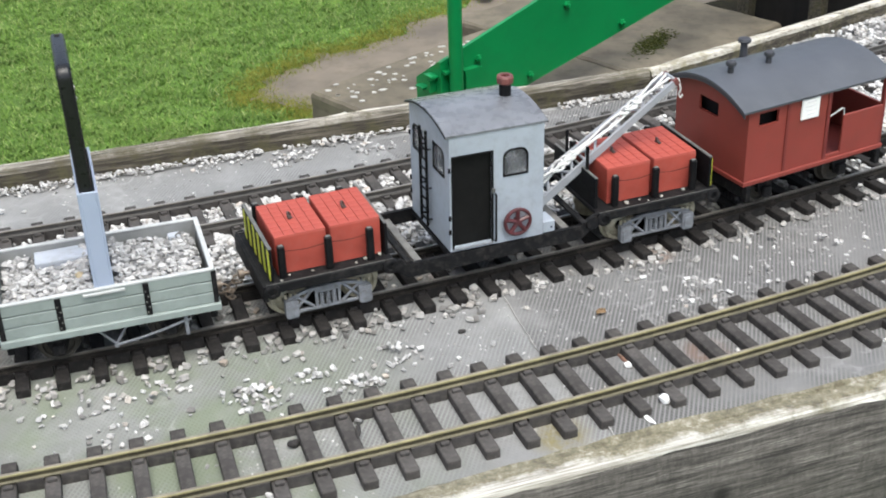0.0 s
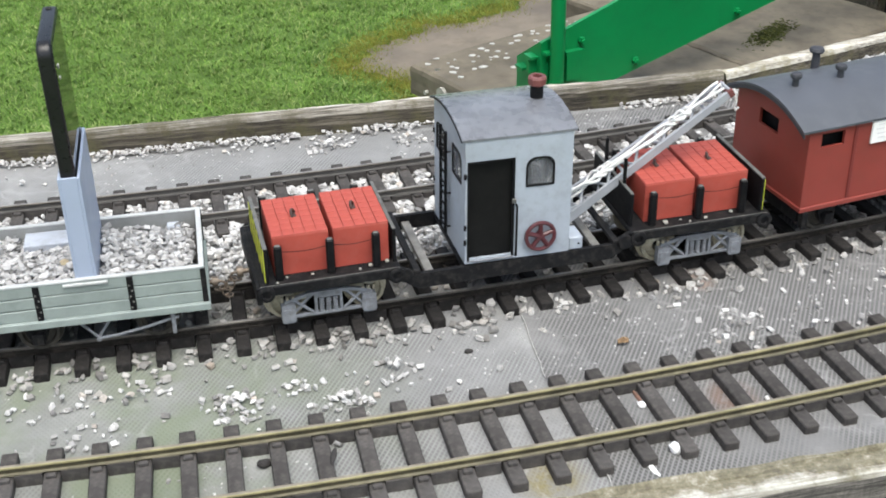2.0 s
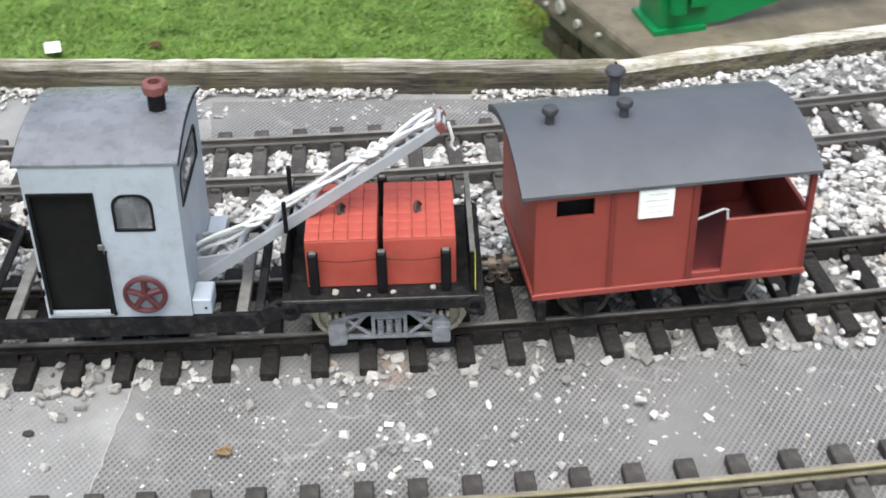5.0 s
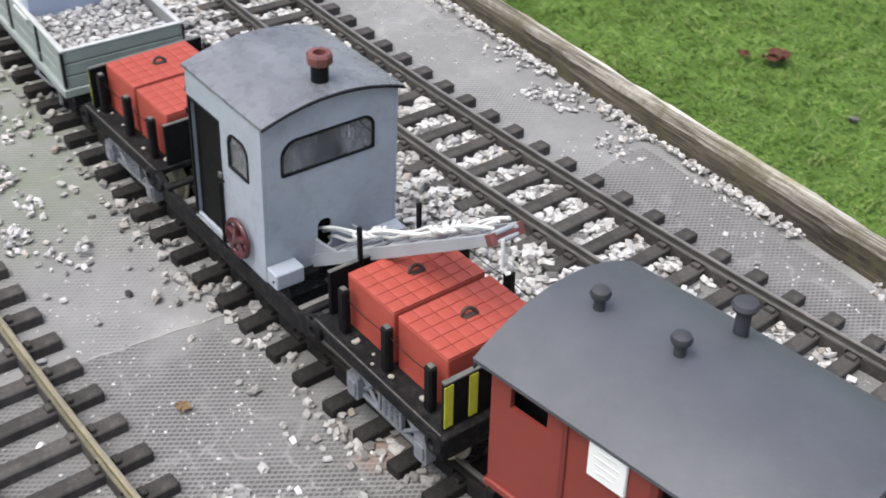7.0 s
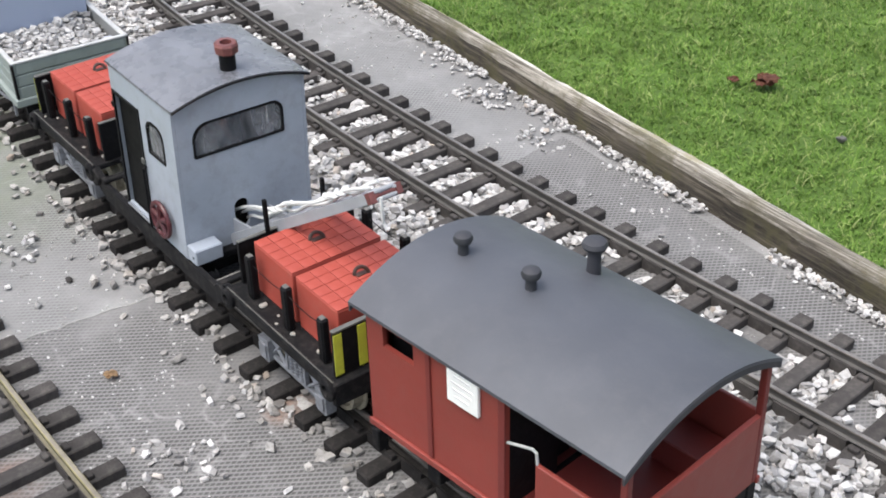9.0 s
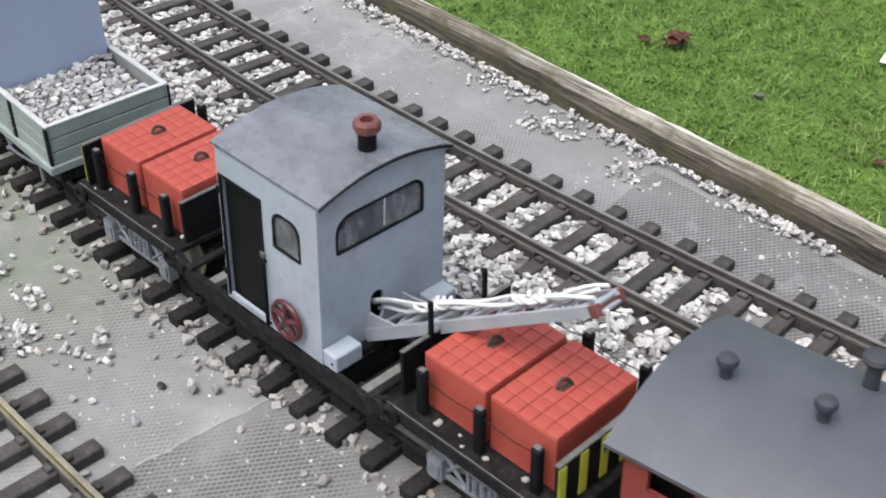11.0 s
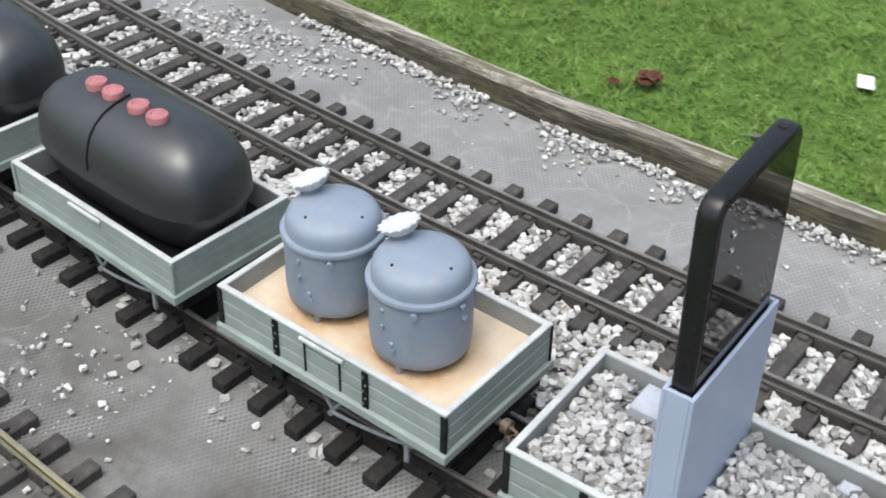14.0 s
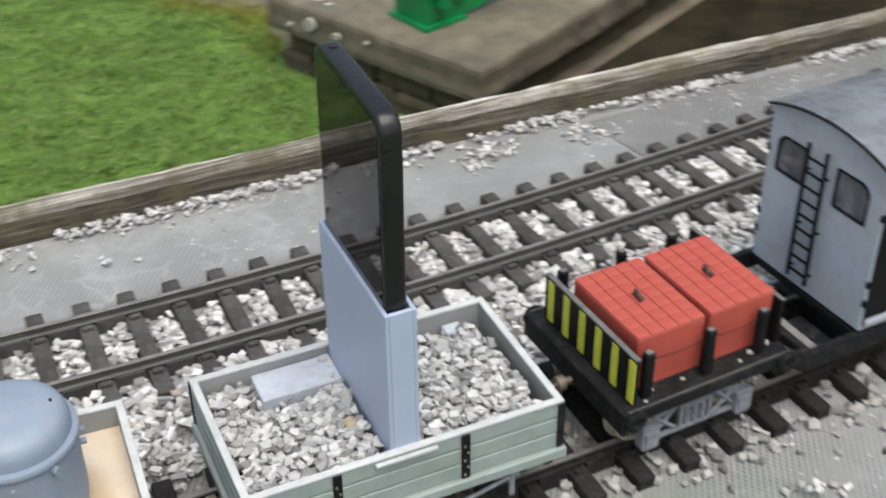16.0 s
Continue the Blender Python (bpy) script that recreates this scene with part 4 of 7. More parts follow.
for z, r in ((0.1860, 0.0015), (0.1795, 0.0011)):
    bm = BM()
    lathe(bm, [(r, 0.0), (r, 0.0005), (r * 0.7, 0.0005), (r * 0.6, 0.0001), (0.0001, 0.0001)], (0, 0, 0), 16)
    bmesh.ops.transform(bm, matrix=pose(PT + 0.0002, PY0 + 0.0135, z, 0, 90, 0), verts=bm.verts)
    part("lens_ring", bm, M_STEEL, phone, "small pale lens ring", True)


# ---- two grey tanks ----
bm = BM()
box(bm, -0.0624, 0.0624, -0.0341, 0.0341, 0.0480, 0.0505, 0.0003)
solo("floor_panel", bm, M_SANDBOARD, "sand-coloured rust-stained board lying in the wagon", "board", m=TANK_WAGON.matrix_world.copy())


def grey_tank(u, v, turn):
    t = thing("grey_tank", wagon_pose(TANK_WAGON, u, v, 0.0505, turn), "grey-blue domed tank on short legs with a white filler cap", "tank", "two grey tanks")
    R = 0.0222
    bm = BM()
    lathe(bm, [(R * 0.55, 0.0032), (R * 0.86, 0.0036), (R * 0.97, 0.0062), (R * 0.985, 0.0095), (R, 0.012), (R, 0.0380), (R * 1.045, 0.0384), (R * 1.06, 0.0392), (R * 1.06, 0.0404), (R * 1.045, 0.0411), (R * 0.94, 0.0414)], seg=48)
    part("shell", bm, M_TANK, t, smooth=True)
    bm = BM()
    lathe(bm, [(R * 0.955, 0.0408), (R * 0.952, 0.0438), (R * 0.935, 0.0462), (R * 0.885, 0.0485), (R * 0.79, 0.0503), (R * 0.6, 0.0517), (R * 0.3, 0.0526), (0.0006, 0.0529)], seg=48)
    part("dome", bm, M_TANK, t, smooth=True)
    for a in (-85, 35, 155):
        bm = BM()
        c, s = math.cos(radians(a)), math.sin(radians(a))
        rod(bm, (R * 0.8 * c, R * 0.8 * s, 0.0), (R * 0.8 * c, R * 0.8 * s, 0.0055), 0.0019, 8)
        part("leg", bm, M_TANK, t)
    for a, z, r, h in ((-62, 0.0365, 0.0016, 0.0026), (-100, 0.034, 0.001, 0.0014), (-100, 0.0255, 0.001, 0.0014), (-88, 0.018, 0.0012, 0.0012), (-86, 0.0155, 0.0012, 0.0012), (-8, 0.036, 0.0014, 0.0022), (-4, 0.029, 0.0013, 0.0022), (178, 0.0345, 0.0013, 0.004)):
        bm = BM()
        c, s = math.cos(radians(a)), math.sin(radians(a))
        rod(bm, (R * 0.97 * c, R * 0.97 * s, z), ((R + h) * c, (R + h) * s, z), r, 10)
        part("fitting", bm, M_TANK, t, smooth=True)
    for a, k, z in ((-5, 0.7, 0.0511), (-110, 0.66, 0.0514)):
        bm = BM()
        c, s = math.cos(radians(a)), math.sin(radians(a))
        rod(bm, (R * k * c, R * k * s, z - 0.0012), (R * k * c, R * k * s, z + 0.0003), 0.0007, 8)
        part("rivet_hole", bm, M_SLEEPERDARK, t)
    # crimped white cap leaning on the dome
    bm = BM()
    seg = 42
    rings = []
    for r, h, crimp in ((0.0004, 0.0058, 0), (0.0056, 0.0057, 0.0), (0.0068, 0.0048, 0.03), (0.0076, 0.0026, 0.06), (0.0090, 0.0002, 0.085), (0.0088, -0.0004, 0.085), (0.006, 0.0004, 0.03), (0.0004, 0.0006, 0)):
        rings.append([bm.verts.new((r * (1 + crimp * math.cos(14 * 2 * math.pi * k / seg)) * math.cos(2 * math.pi * k / seg), r * (1 + crimp * math.cos(14 * 2 * math.pi * k / seg)) * math.sin(2 * math.pi * k / seg), h)) for k in range(seg)])
    for ra, rb in zip(rings, rings[1:]):
        for k in range(seg):
            bm.faces.new((ra[k], ra[(k + 1) % seg], rb[(k + 1) % seg], rb[k]))
    bm.faces.new(rings[0])
    bm.faces.new(rings[-1][::-1])
    bmesh.ops.transform(bm, matrix=pose(-R * 0.68, R * 0.22, 0.0576, 0, -21, 0) @ Matrix.Diagonal((1, 1, -0.72, 1)), verts=bm.verts)
    bmesh.ops.reverse_faces(bm, faces=bm.faces)
    cap = part("filler_cap", bm, M_CAPWHITE, t, "white crimped metal cap", True)
    bm = BM()
    rod(bm, (-R * 0.60, R * 0.22, 0.0480), (-R * 0.65, R * 0.22, 0.0540), 0.0042, 14)
    part("filler_neck", bm, M_TANK, t, smooth=True)
    return t


grey_tank(0.0240, -0.0025, 4)
grey_tank(-0.0270, -0.0005, 10)


# ---- long black tanks ----
def black_tank(wagon, caps):
    t = thing("black_tank", wagon.matrix_world @ pose(-0.0015, 0.0005, 0.0430), "long satin-black rounded tank with faded red caps" if caps else "long satin-black rounded tank, dusty on top", "tank", "long black tanks")
    a, b = 0.0628, 0.0298

    def shell(z_list, seg=56):
        bm = BM()
        rings = []
        for k, z in z_list:
            ring = []
            for i in range(seg):
                ang = 2 * math.pi * i / seg
                c, s = math.cos(ang), math.sin(ang)
                e = 2 / 3.5
                inset = b * (1 - k)
                px = math.copysign(abs(c) ** e, c) * (a - inset * 1.15)
                py = math.copysign(abs(s) ** e, s) * (b - inset)
                ring.append(bm.verts.new((px, py, z)))
            rings.append(ring)
        for ra, rb in zip(rings, rings[1:]):
            for i in range(seg):
                bm.faces.new((ra[i], ra[(i + 1) % seg], rb[(i + 1) % seg], rb[i]))
        bm.faces.new(rings[0][::-1])
        bm.faces.new(rings[-1])
        return bm
    part("lower_half", shell([(0.62, 0.0), (0.78, 0.0055), (0.87, 0.012), (0.93, 0.019), (0.955, 0.0240)]), M_BLACKTANK, t, "dull black underside", True)
    part("upper_half", shell([(0.95, 0.0236), (1.0, 0.0250), (1.0, 0.0312), (0.985, 0.0372), (0.94, 0.0432), (0.86, 0.0487), (0.74, 0.0533), (0.56, 0.0570), (0.34, 0.0593), (0.12, 0.0602)]), M_BLACKTANK, t, "satin black top", True)
    bm = BM()
    tube(bm, [(-0.004, -b * f, z + 0.0004) for f, z in ((1.0, 0.0312), (0.985, 0.0372), (0.94, 0.0432), (0.86, 0.0487), (0.74, 0.0533), (0.56, 0.0570), (0.34, 0.0593), (0.0, 0.0606))], 0.0006, 6)
    part("seam", bm, M_BLACK, t)
    if caps:
        for u in (-0.0240, -0.0110, 0.0085, 0.0225):
            bm = BM()
            lathe(bm, [(0.0053, 0.0580), (0.0055, 0.0626), (0.0051, 0.0636), (0.0034, 0.0638), (0.0030, 0.0633)], (u, -0.0045, -0.0006), 20)
            part("cap", bm, M_PINK, t, "faded red round cap", True)
    return t


black_tank(BLACK_WAGON, True)
black_tank(FAR_WAGON, False)


# ---- crane wagon ----
crane = thing("crane_wagon", pose(0.2515, 0.7045, 0, 0, 0, 2.1), "black well wagon carrying a grey crane cab and folded jib", "model wagon")
W = 0.0385
# low well frame between the bogies
for s in (-1, 1):
    bm = BM()
    ya, yb = sorted((s * W, s * (W - 0.003)))
    outline = [(-0.081, 0.0435), (-0.0745, 0.0435), (-0.063, 0.0372), (0.061, 0.0372), (0.0725, 0.0435), (0.079, 0.0435), (0.079, 0.0362), (0.0705, 0.0335), (0.062, 0.0272), (-0.064, 0.0272), (-0.0725, 0.0335), (-0.081, 0.0362)]
    plate(bm, outline, [], lambda a, b, d: (a, ya + d, b), yb - ya)
    side = part("side_beam", bm, M_BLACKDIRTY, crane, "dusty black cranked side beam")
    for u in (-0.0715, 0.0700):
        bm = BM()
        lathe(bm, [(0.0022, 0.0), (0.0046, 0.0), (0.0050, 0.0008), (0.0050, 0.0016), (0.0030, 0.0020), (0.0026, 0.0012)], (u, s * W if s > 0 else -W - 0.002, 0.0385), 18, "y")
        part("eye_plate", bm, M_BLACKDIRTY, side, "round lifting eye", True)
bm = BM()
box(bm, -0.0345, 0.0375, -W + 0.0035, W - 0.0035, 0.0330, 0.0366, 0.0004)
part("well_floor", bm, M_BLACK, crane)
for u in (-0.0543, 0.0545):
    bm = BM()
    box(bm, u - 0.0027, u + 0.0027, -W + 0.0035, W - 0.0035, 0.0300, 0.0335, 0.0004)
    part("cross_member", bm, M_CROSS, crane, "scuffed pale cross member of the well")
for s in (-1, 1):
    bm = BM()
    box(bm, s * 0.064 - 0.0022, s * 0.064 + 0.0022, -W, W, 0.0376, 0.0400, 0.0005)
    part("edge_angle", bm, M_BLACKDIRTY, crane, "dusty angle across the well's end")

# raised end decks with head boards, stakes, bogies
DECKS = [(-0.1595, -0.0737), (0.0745, 0.1675)]
STAKES = [(-0.1460, -0.1150, -0.0873), (0.0903, 0.1218, 0.1515)]
for n_deck, (u0, u1) in enumerate(DECKS):
    out = -1 if n_deck == 0 else 1
    bm = BM()
    box(bm, u0, u1, -W + 0.001, W - 0.001, 0.0405, 0.0436, 0.0004)
    part("deck", bm, M_BLACKDIRTY, crane, "dusty black end deck")
    for s in (-1, 1):
        bm = BM()
        ya, yb = sorted((s * (W + 0.0008), s * (W - 0.0015)))
        box(bm, u0, u1, ya, yb, 0.0372, 0.0442, 0.0008)
        rail_ob = part("deck_rail", bm, M_BLACKDIRTY, crane)
        bm = BM()
        ya, yb = sorted((s * (W + 0.0002), s * (W - 0.0003)))
        box(bm, u0 + 0.001, u1 - 0.001, ya, yb, 0.0441, 0.0444)
        part("worn_edge", bm, M_WORNGREY, rail_ob, "thin worn grey edge of the deck")
        # three stakes a side
        for u in STAKES[n_deck]:
            bm = BM()
            ya, yb = sorted((s * (W - 0.0084), s * (W - 0.0042)))
            box(bm, u - 0.0024, u + 0.0024, ya, yb, 0.0438, 0.0668, 0.0009)
            stake = part("stake", bm, M_BLACK, crane, "square black stake with a worn grey top")
            bm = BM()
            box(bm, u - 0.0016, u + 0.0016, ya + 0.0008, yb - 0.0008, 0.0667, 0.0671, 0.0002)
            part("stake_top", bm, M_WORNGREY, stake, "worn grey top of the stake")
        for k in range(2):
            ua, ub = STAKES[n_deck][k:k + 2]
            bm = BM()
            pts = [(ua + (ub - ua) * q, s * (W - 0.0064), 0.0628 - 0.0016 * math.sin(math.pi * q)) for q in np.linspace(0, 1, 9)]
            tube(bm, pts, 0.00022, 5)
            part("chain", bm, M_BLACKDIRTY, crane, "thin slack wire between stakes")
    for s in (-1, 1):
        for ue2 in (u0 + 0.004, u1 - 0.003):
            bm = BM()
            lathe(bm, [(0.0022, 0.0), (0.0048, 0.0), (0.0052, 0.0008), (0.0052, 0.0020), (0.0044, 0.0026), (0.0028, 0.0026), (0.0024, 0.0010)], (0, 0, 0), 20, "y")
            if s < 0:
                bmesh.ops.scale(bm, vec=(1, -1, 1), verts=bm.verts)
            bmesh.ops.translate(bm, vec=(ue2, s * (W + 0.0004), 0.0398), verts=bm.verts)
            part("beam_socket", bm, M_BLACKDIRTY, crane, "round hollow end of the deck beam", True)
    # black inner board, striped outer board
    ui = u1 - 0.0022 if n_deck == 0 else u0 + 0.0022
    bm = BM()
    box(bm, ui - 0.0011, ui + 0.0011, -0.031, 0.033, 0.0438, 0.0665, 0.0003)
    inner = part("inner_board", bm, M_BLACK, crane, "plain black end board")
    bm = BM()
    box(bm, ui - 0.0011, ui + 0.0011, -0.031, 0.033, 0.0665, 0.0671, 0.0002)
    part("worn_edge", bm, M_WORNGREY, inner, "worn grey top edge")
    uo = u0 + 0.0058 if n_deck == 0 else u1 - 0.0038
    bm = BM()
    box(bm, uo - 0.0010, uo + 0.0010, -0.0355, 0.0325, 0.0438, 0.0672, 0.0002)
    head = part("head_board", bm, M_BLACK, crane, "black board with yellow warning stripes")
    for k in range(6):
        v = -0.0335 + k * 0.0122
        bm = BM()
        xa, xb = sorted((uo + out * 0.0010, uo + out * 0.0014))
        box(bm, xa, xb, v - 0.0021, v + 0.0021, 0.0452, 0.0662)
        part("stripe", bm, M_YELLOW, head, "yellow-green stripe")
    bm = BM()
    box(bm, uo - 0.0012, uo + 0.0012, -0.0355, 0.0325, 0.0672, 0.0680)
    part("top_edge", bm, M_WORNGREY, head, "worn top edge")
    bm = BM()
    ue = u0 if n_deck == 0 else u1
    box(bm, ue - 0.0016, ue + 0.0016, -W - 0.0006, W + 0.0006, 0.0322, 0.0440, 0.0005)
    part("headstock", bm, M_BLACKDIRTY, crane, "black headstock")
    coupling(crane, ue + out * 0.0014, out, 0.0345)
    # bogie
    uc = -0.1180 if n_deck == 0 else 0.1239
    bog = BM()
    box(bog, uc - 0.006, uc + 0.006, -0.026, 0.026, 0.0265, 0.0352, 0.0005)
    part("bolster", bog, M_BLACKDIRTY, crane)
    for s in (-1, 1):
        ya, yb = sorted((s * 0.0308, s * 0.0330))
        for ub in (uc - 0.0247, uc + 0.0247):
            bm = BM()
            plate(bm, rounded(ub - 0.0043, ub + 0.0043, 0.0142, 0.0268, (0.0018, 0.0018, 0.0010, 0.0010), 4), [], lambda a, b, d: (a, s * (0.0300 + d), b), 0.0052)
            ax = part("axle_box", bm, M_BOGIE, crane, "pale grey cast axle box")
            bm = BM()
            plate(bm, rounded(ub - 0.0030, ub + 0.0030, 0.0158, 0.0240, (0.0024, 0.0024, 0.0006, 0.0006), 4), [], lambda a, b, d: (a, s * (0.0351 + d), b), 0.0010)
            part("axle_box_lid", bm, M_BOGIE, ax, "rounded lid of the axle box")
        bm = BM()
        z_lo, z_hi = 0.0158, 0.0322
        box(bm, uc - 0.0265, uc + 0.0265, ya, yb, z_lo, z_lo + 0.0020, 0.0003)
        part("bottom_bar", bm, M_BOGIE, crane)
        bm = BM()
        plate(bm, [(uc - 0.0265, 0.0285), (uc - 0.012, z_hi), (uc + 0.012, z_hi), (uc + 0.0265, 0.0285), (uc + 0.0265, 0.0265), (uc + 0.012, z_hi - 0.0022), (uc - 0.012, z_hi - 0.0022), (uc - 0.0265, 0.0265)], [], lambda a, b, d: (a, ya + d, b), yb - ya)
        part("arch_bar", bm, M_BOGIE, crane, "grey arch bar")
        for e in (-1, 1):
            for (a0, b0), (a1, b1) in (((e * 0.0225, 0.0175), (e * 0.0105, 0.0300)), ((e * 0.0215, 0.0280), (e * 0.0095, 0.0178))):
                bm = BM()
                rod(bm, (uc + a0, (ya + yb) / 2, b0), (uc + a1, (ya + yb) / 2, b1), 0.0011, 4)
                part("brace", bm, M_BOGIE, crane)
        for ub in (uc - 0.0247, uc + 0.0247):
            for e in (-0.0034, 0.0, 0.0034):
                bm = BM()
                rod(bm, (ub + e, (ya + yb) / 2, 0.0278), (ub + e, (ya + yb) / 2, 0.0312), 0.0011, 6)
                part("bolt", bm, M_WHEEL, crane, "rusty pale bolt head")
        bm = BM()
        box(bm, uc - 0.0085, uc - 0.0068, ya, yb, 0.0178, 0.0305)
        box(bm, uc + 0.0068, uc + 0.0085, ya, yb, 0.0178, 0.0305)
        box(bm, uc - 0.0068, uc + 0.0068, ya, yb, 0.0278, 0.0305)
        part("spring_frame", bm, M_BOGIE, crane)
        for us in (-0.0042, 0.0, 0.0042):
            bm = BM()
            for kz in range(5):
                rod(bm, (uc + us, (ya + yb) / 2, 0.0182 + kz * 0.0019), (uc + us, (ya + yb) / 2, 0.0195 + kz * 0.0019), 0.0016, 8)
            part("spring", bm, M_BOGIE, crane, "pale coil spring")
    for ub in (uc - 0.0247, uc + 0.0247):
        wheelset(crane, ub, 0.0118)

# cab
CL, CW, CZ0, CZ1, RISE = 0.0334, 0.0362, 0.0372, 0.1182, 0.0065


def cab_top(v):
    return CZ1 + RISE * (1 - (v / CW) ** 2)


cab = BM()
door_hole = [(-0.0312, 0.0405), (-0.0038, 0.0405), (-0.0038, 0.1040), (-0.0312, 0.1040)]
side_win = rounded(0.0040, 0.0222, 0.0848, 0.1040, (0.0008, 0.0008, 0.0062, 0.0062))
plate(cab, [(-CL, CZ0), (CL, CZ0), (CL, CZ1), (-CL, CZ1)], [door_hole, side_win], lambda a, b, d: (a, -CW + d, b), 0.0016)
plate(cab, [(-CL, CZ0), (CL, CZ0), (CL, CZ1), (-CL, CZ1)], [door_hole, side_win], lambda a, b, d: (a, CW - d, b), 0.0016)
end_outline = [(-CW + 0.0017, CZ0), (CW - 0.0017, CZ0)] + [(v, cab_top(v)) for v in np.linspace(CW - 0.0017, -CW + 0.0017, 17)]
left_wins = [rounded(-0.0277, -0.0072, 0.0870, 0.1065, (0.0008, 0.0008, 0.0012, 0.0058)), rounded(0.0118, 0.0305, 0.0870, 0.1060, (0.0008, 0.0008, 0.0058, 0.0012))]
right_win = rounded(-0.0266, 0.0232, 0.0905, 0.1085, (0.0010, 0.0010, 0.0060, 0.0085))
slot = rounded(-0.0082, -0.0002, 0.0440, 0.0610, (0.0038,) * 4, 6)
plate(cab, end_outline, left_wins, lambda a, b, d: (-CL + d, a, b), 0.0016)
plate(cab, end_outline, [right_win, slot], lambda a, b, d: (CL - d, a, b), 0.0016)
cab_ob = part("cab", cab, M_CAB, crane, "grey-blue crane cab with open black doorway")
CAB_SHIFT = Vector((-0.0005, -0.0013, 0))
CAB_LEAN = Matrix.Translation(CAB_SHIFT) @ pose(0, 0, CZ0, -1.1, 1.1, 0) @ Matrix.Translation((0, 0, -CZ0))
cab_ob.matrix_basis = CAB_LEAN


def inset_ring(pts, k):
    ca = sum(p[0] for p in pts) / len(pts)
    cb = sum(p[1] for p in pts) / len(pts)
    return [(p[0] - math.copysign(min(k, abs(p[0] - ca)), p[0] - ca), p[1] - math.copysign(min(k, abs(p[1] - cb)), p[1] - cb)) for p in pts]


for hole, spot in ((side_win, lambda a, b, d: (a, -CW - 0.0004 + d, b)), (side_win, lambda a, b, d: (a, CW + 0.0004 - d, b)),
                   (left_wins[0], lambda a, b, d: (-CL - 0.0004 + d, a, b)), (left_wins[1], lambda a, b, d: (-CL - 0.0004 + d, a, b)),
                   (right_win, lambda a, b, d: (CL + 0.0004 - d, a, b))):
    bm = BM()
    plate(bm, hole, [inset_ring(hole, 0.0011)], spot, 0.0016)
    fr = part("window_frame", bm, M_BLACK, cab_ob, "thin black window frame")
    bm = BM()
    plate(bm, inset_ring(hole, 0.0009), [], lambda a, b, d: spot(a, b, d + 0.0008), 0.0004)
    part("window_pane", bm, M_GLASS, cab_ob, "dusty window pane with painted pale reflections").visible_shadow = False
# floor inside, and a black boarded door in each doorway
bm = BM()
box(bm, -CL + 0.0022, CL - 0.0022, -CW + 0.0022, CW - 0.0022, CZ0, 0.0402)
part("cab_floor", bm, M_BLACK, cab_ob, "black cab floor")
for s in (-1, 1):
    ya, yb = sorted((s * (CW - 0.0034), s * (CW - 0.0026)))
    bm = BM()
    box(bm, -0.0316, -0.0034, ya, yb, 0.0402, 0.1046)
    part("door", bm, M_DOORBLACK, cab_ob, "plain black door set back in its frame")
for s in (-1, 1):
    bm = BM()
    ya, yb = sorted((s * (CW + 0.0006), s * (CW - 0.0004)))
    box(bm, -0.0322, -0.0308, ya, yb, 0.0395, 0.1052)
    box(bm, -0.0042, -0.0028, ya, yb, 0.0395, 0.1052)
    box(bm, -0.0308, -0.0042, ya, yb, 0.1038, 0.1052)
    part("door_frame", bm, M_BLACK, cab_ob, "black door surround")
    bm = BM()
    box(bm, -0.0322, -0.0028, *sorted((s * (CW + 0.0010), s * (CW - 0.001))), 0.0382, 0.0394, 0.0003)
    part("door_sill", bm, M_BOGIE, cab_ob, "scuffed grey door sill")
    bm = BM()
    tube(bm, [(-0.0016, s * (CW + 0.0002), 0.0740), (-0.0016, s * (CW + 0.0022), 0.0738), (-0.0016, s * (CW + 0.0022), 0.0400), (-0.0016, s * (CW + 0.0002), 0.0398)], 0.0007, 7)
    part("grab_rail", bm, M_BLACK, cab_ob, "upright black grab rail", True)
    # hand wheel
    bm = BM()
    hub = (0.0136, s * (CW + 0.0030), 0.0518)
    torus(bm, hub, 0.0090, 0.0013, "y", 36, 8)
    for k in range(5):
        a = radians(90 + 72 * k)
        rod(bm, hub, (hub[0] + 0.0082 * math.cos(a), hub[1], hub[2] + 0.0082 * math.sin(a)), 0.0015, 7)
    rod(bm, (hub[0], s * (CW - 0.0002), hub[2]), (hub[0], s * (CW + 0.0042), hub[2]), 0.0024, 12)
    part("hand_wheel", bm, M_WHEELRED, cab_ob, "maroon five-spoked hand wheel", True)
    for zb in (0.052, 0.062, 0.096):
        bm = BM()
        rod(bm, (-0.0335, s * (CW - 0.0002), zb - 0.0016), (-0.0335, s * (CW + 0.0003), zb + 0.0016), 0.0009, 8)
        part("hinge", bm, M_BLACK, cab_ob)
    bm = BM()
    box(bm, CL + 0.0002, CL + 0.0092, *sorted((s * CW, s * (CW - 0.0150))), 0.0376, 0.0462, 0.0006)
    part("step_block", bm, M_CAB, cab_ob, "grey step block at the cab's foot")
    bm = BM()
    rod(bm, (CL + 0.0065, s * (CW - 0.0001), 0.0415), (CL + 0.0065, s * (CW + 0.0003), 0.0415), 0.0007, 8)
    part("bolt", bm, M_BLACK, cab_ob)
# door latch
bm = BM()
box(bm, -0.0046, -0.0018, -CW - 0.0016, -CW - 0.0004, 0.0755, 0.0785, 0.0003)
part("latch", bm, M_WORNGREY, cab_ob, "small worn grey latch")
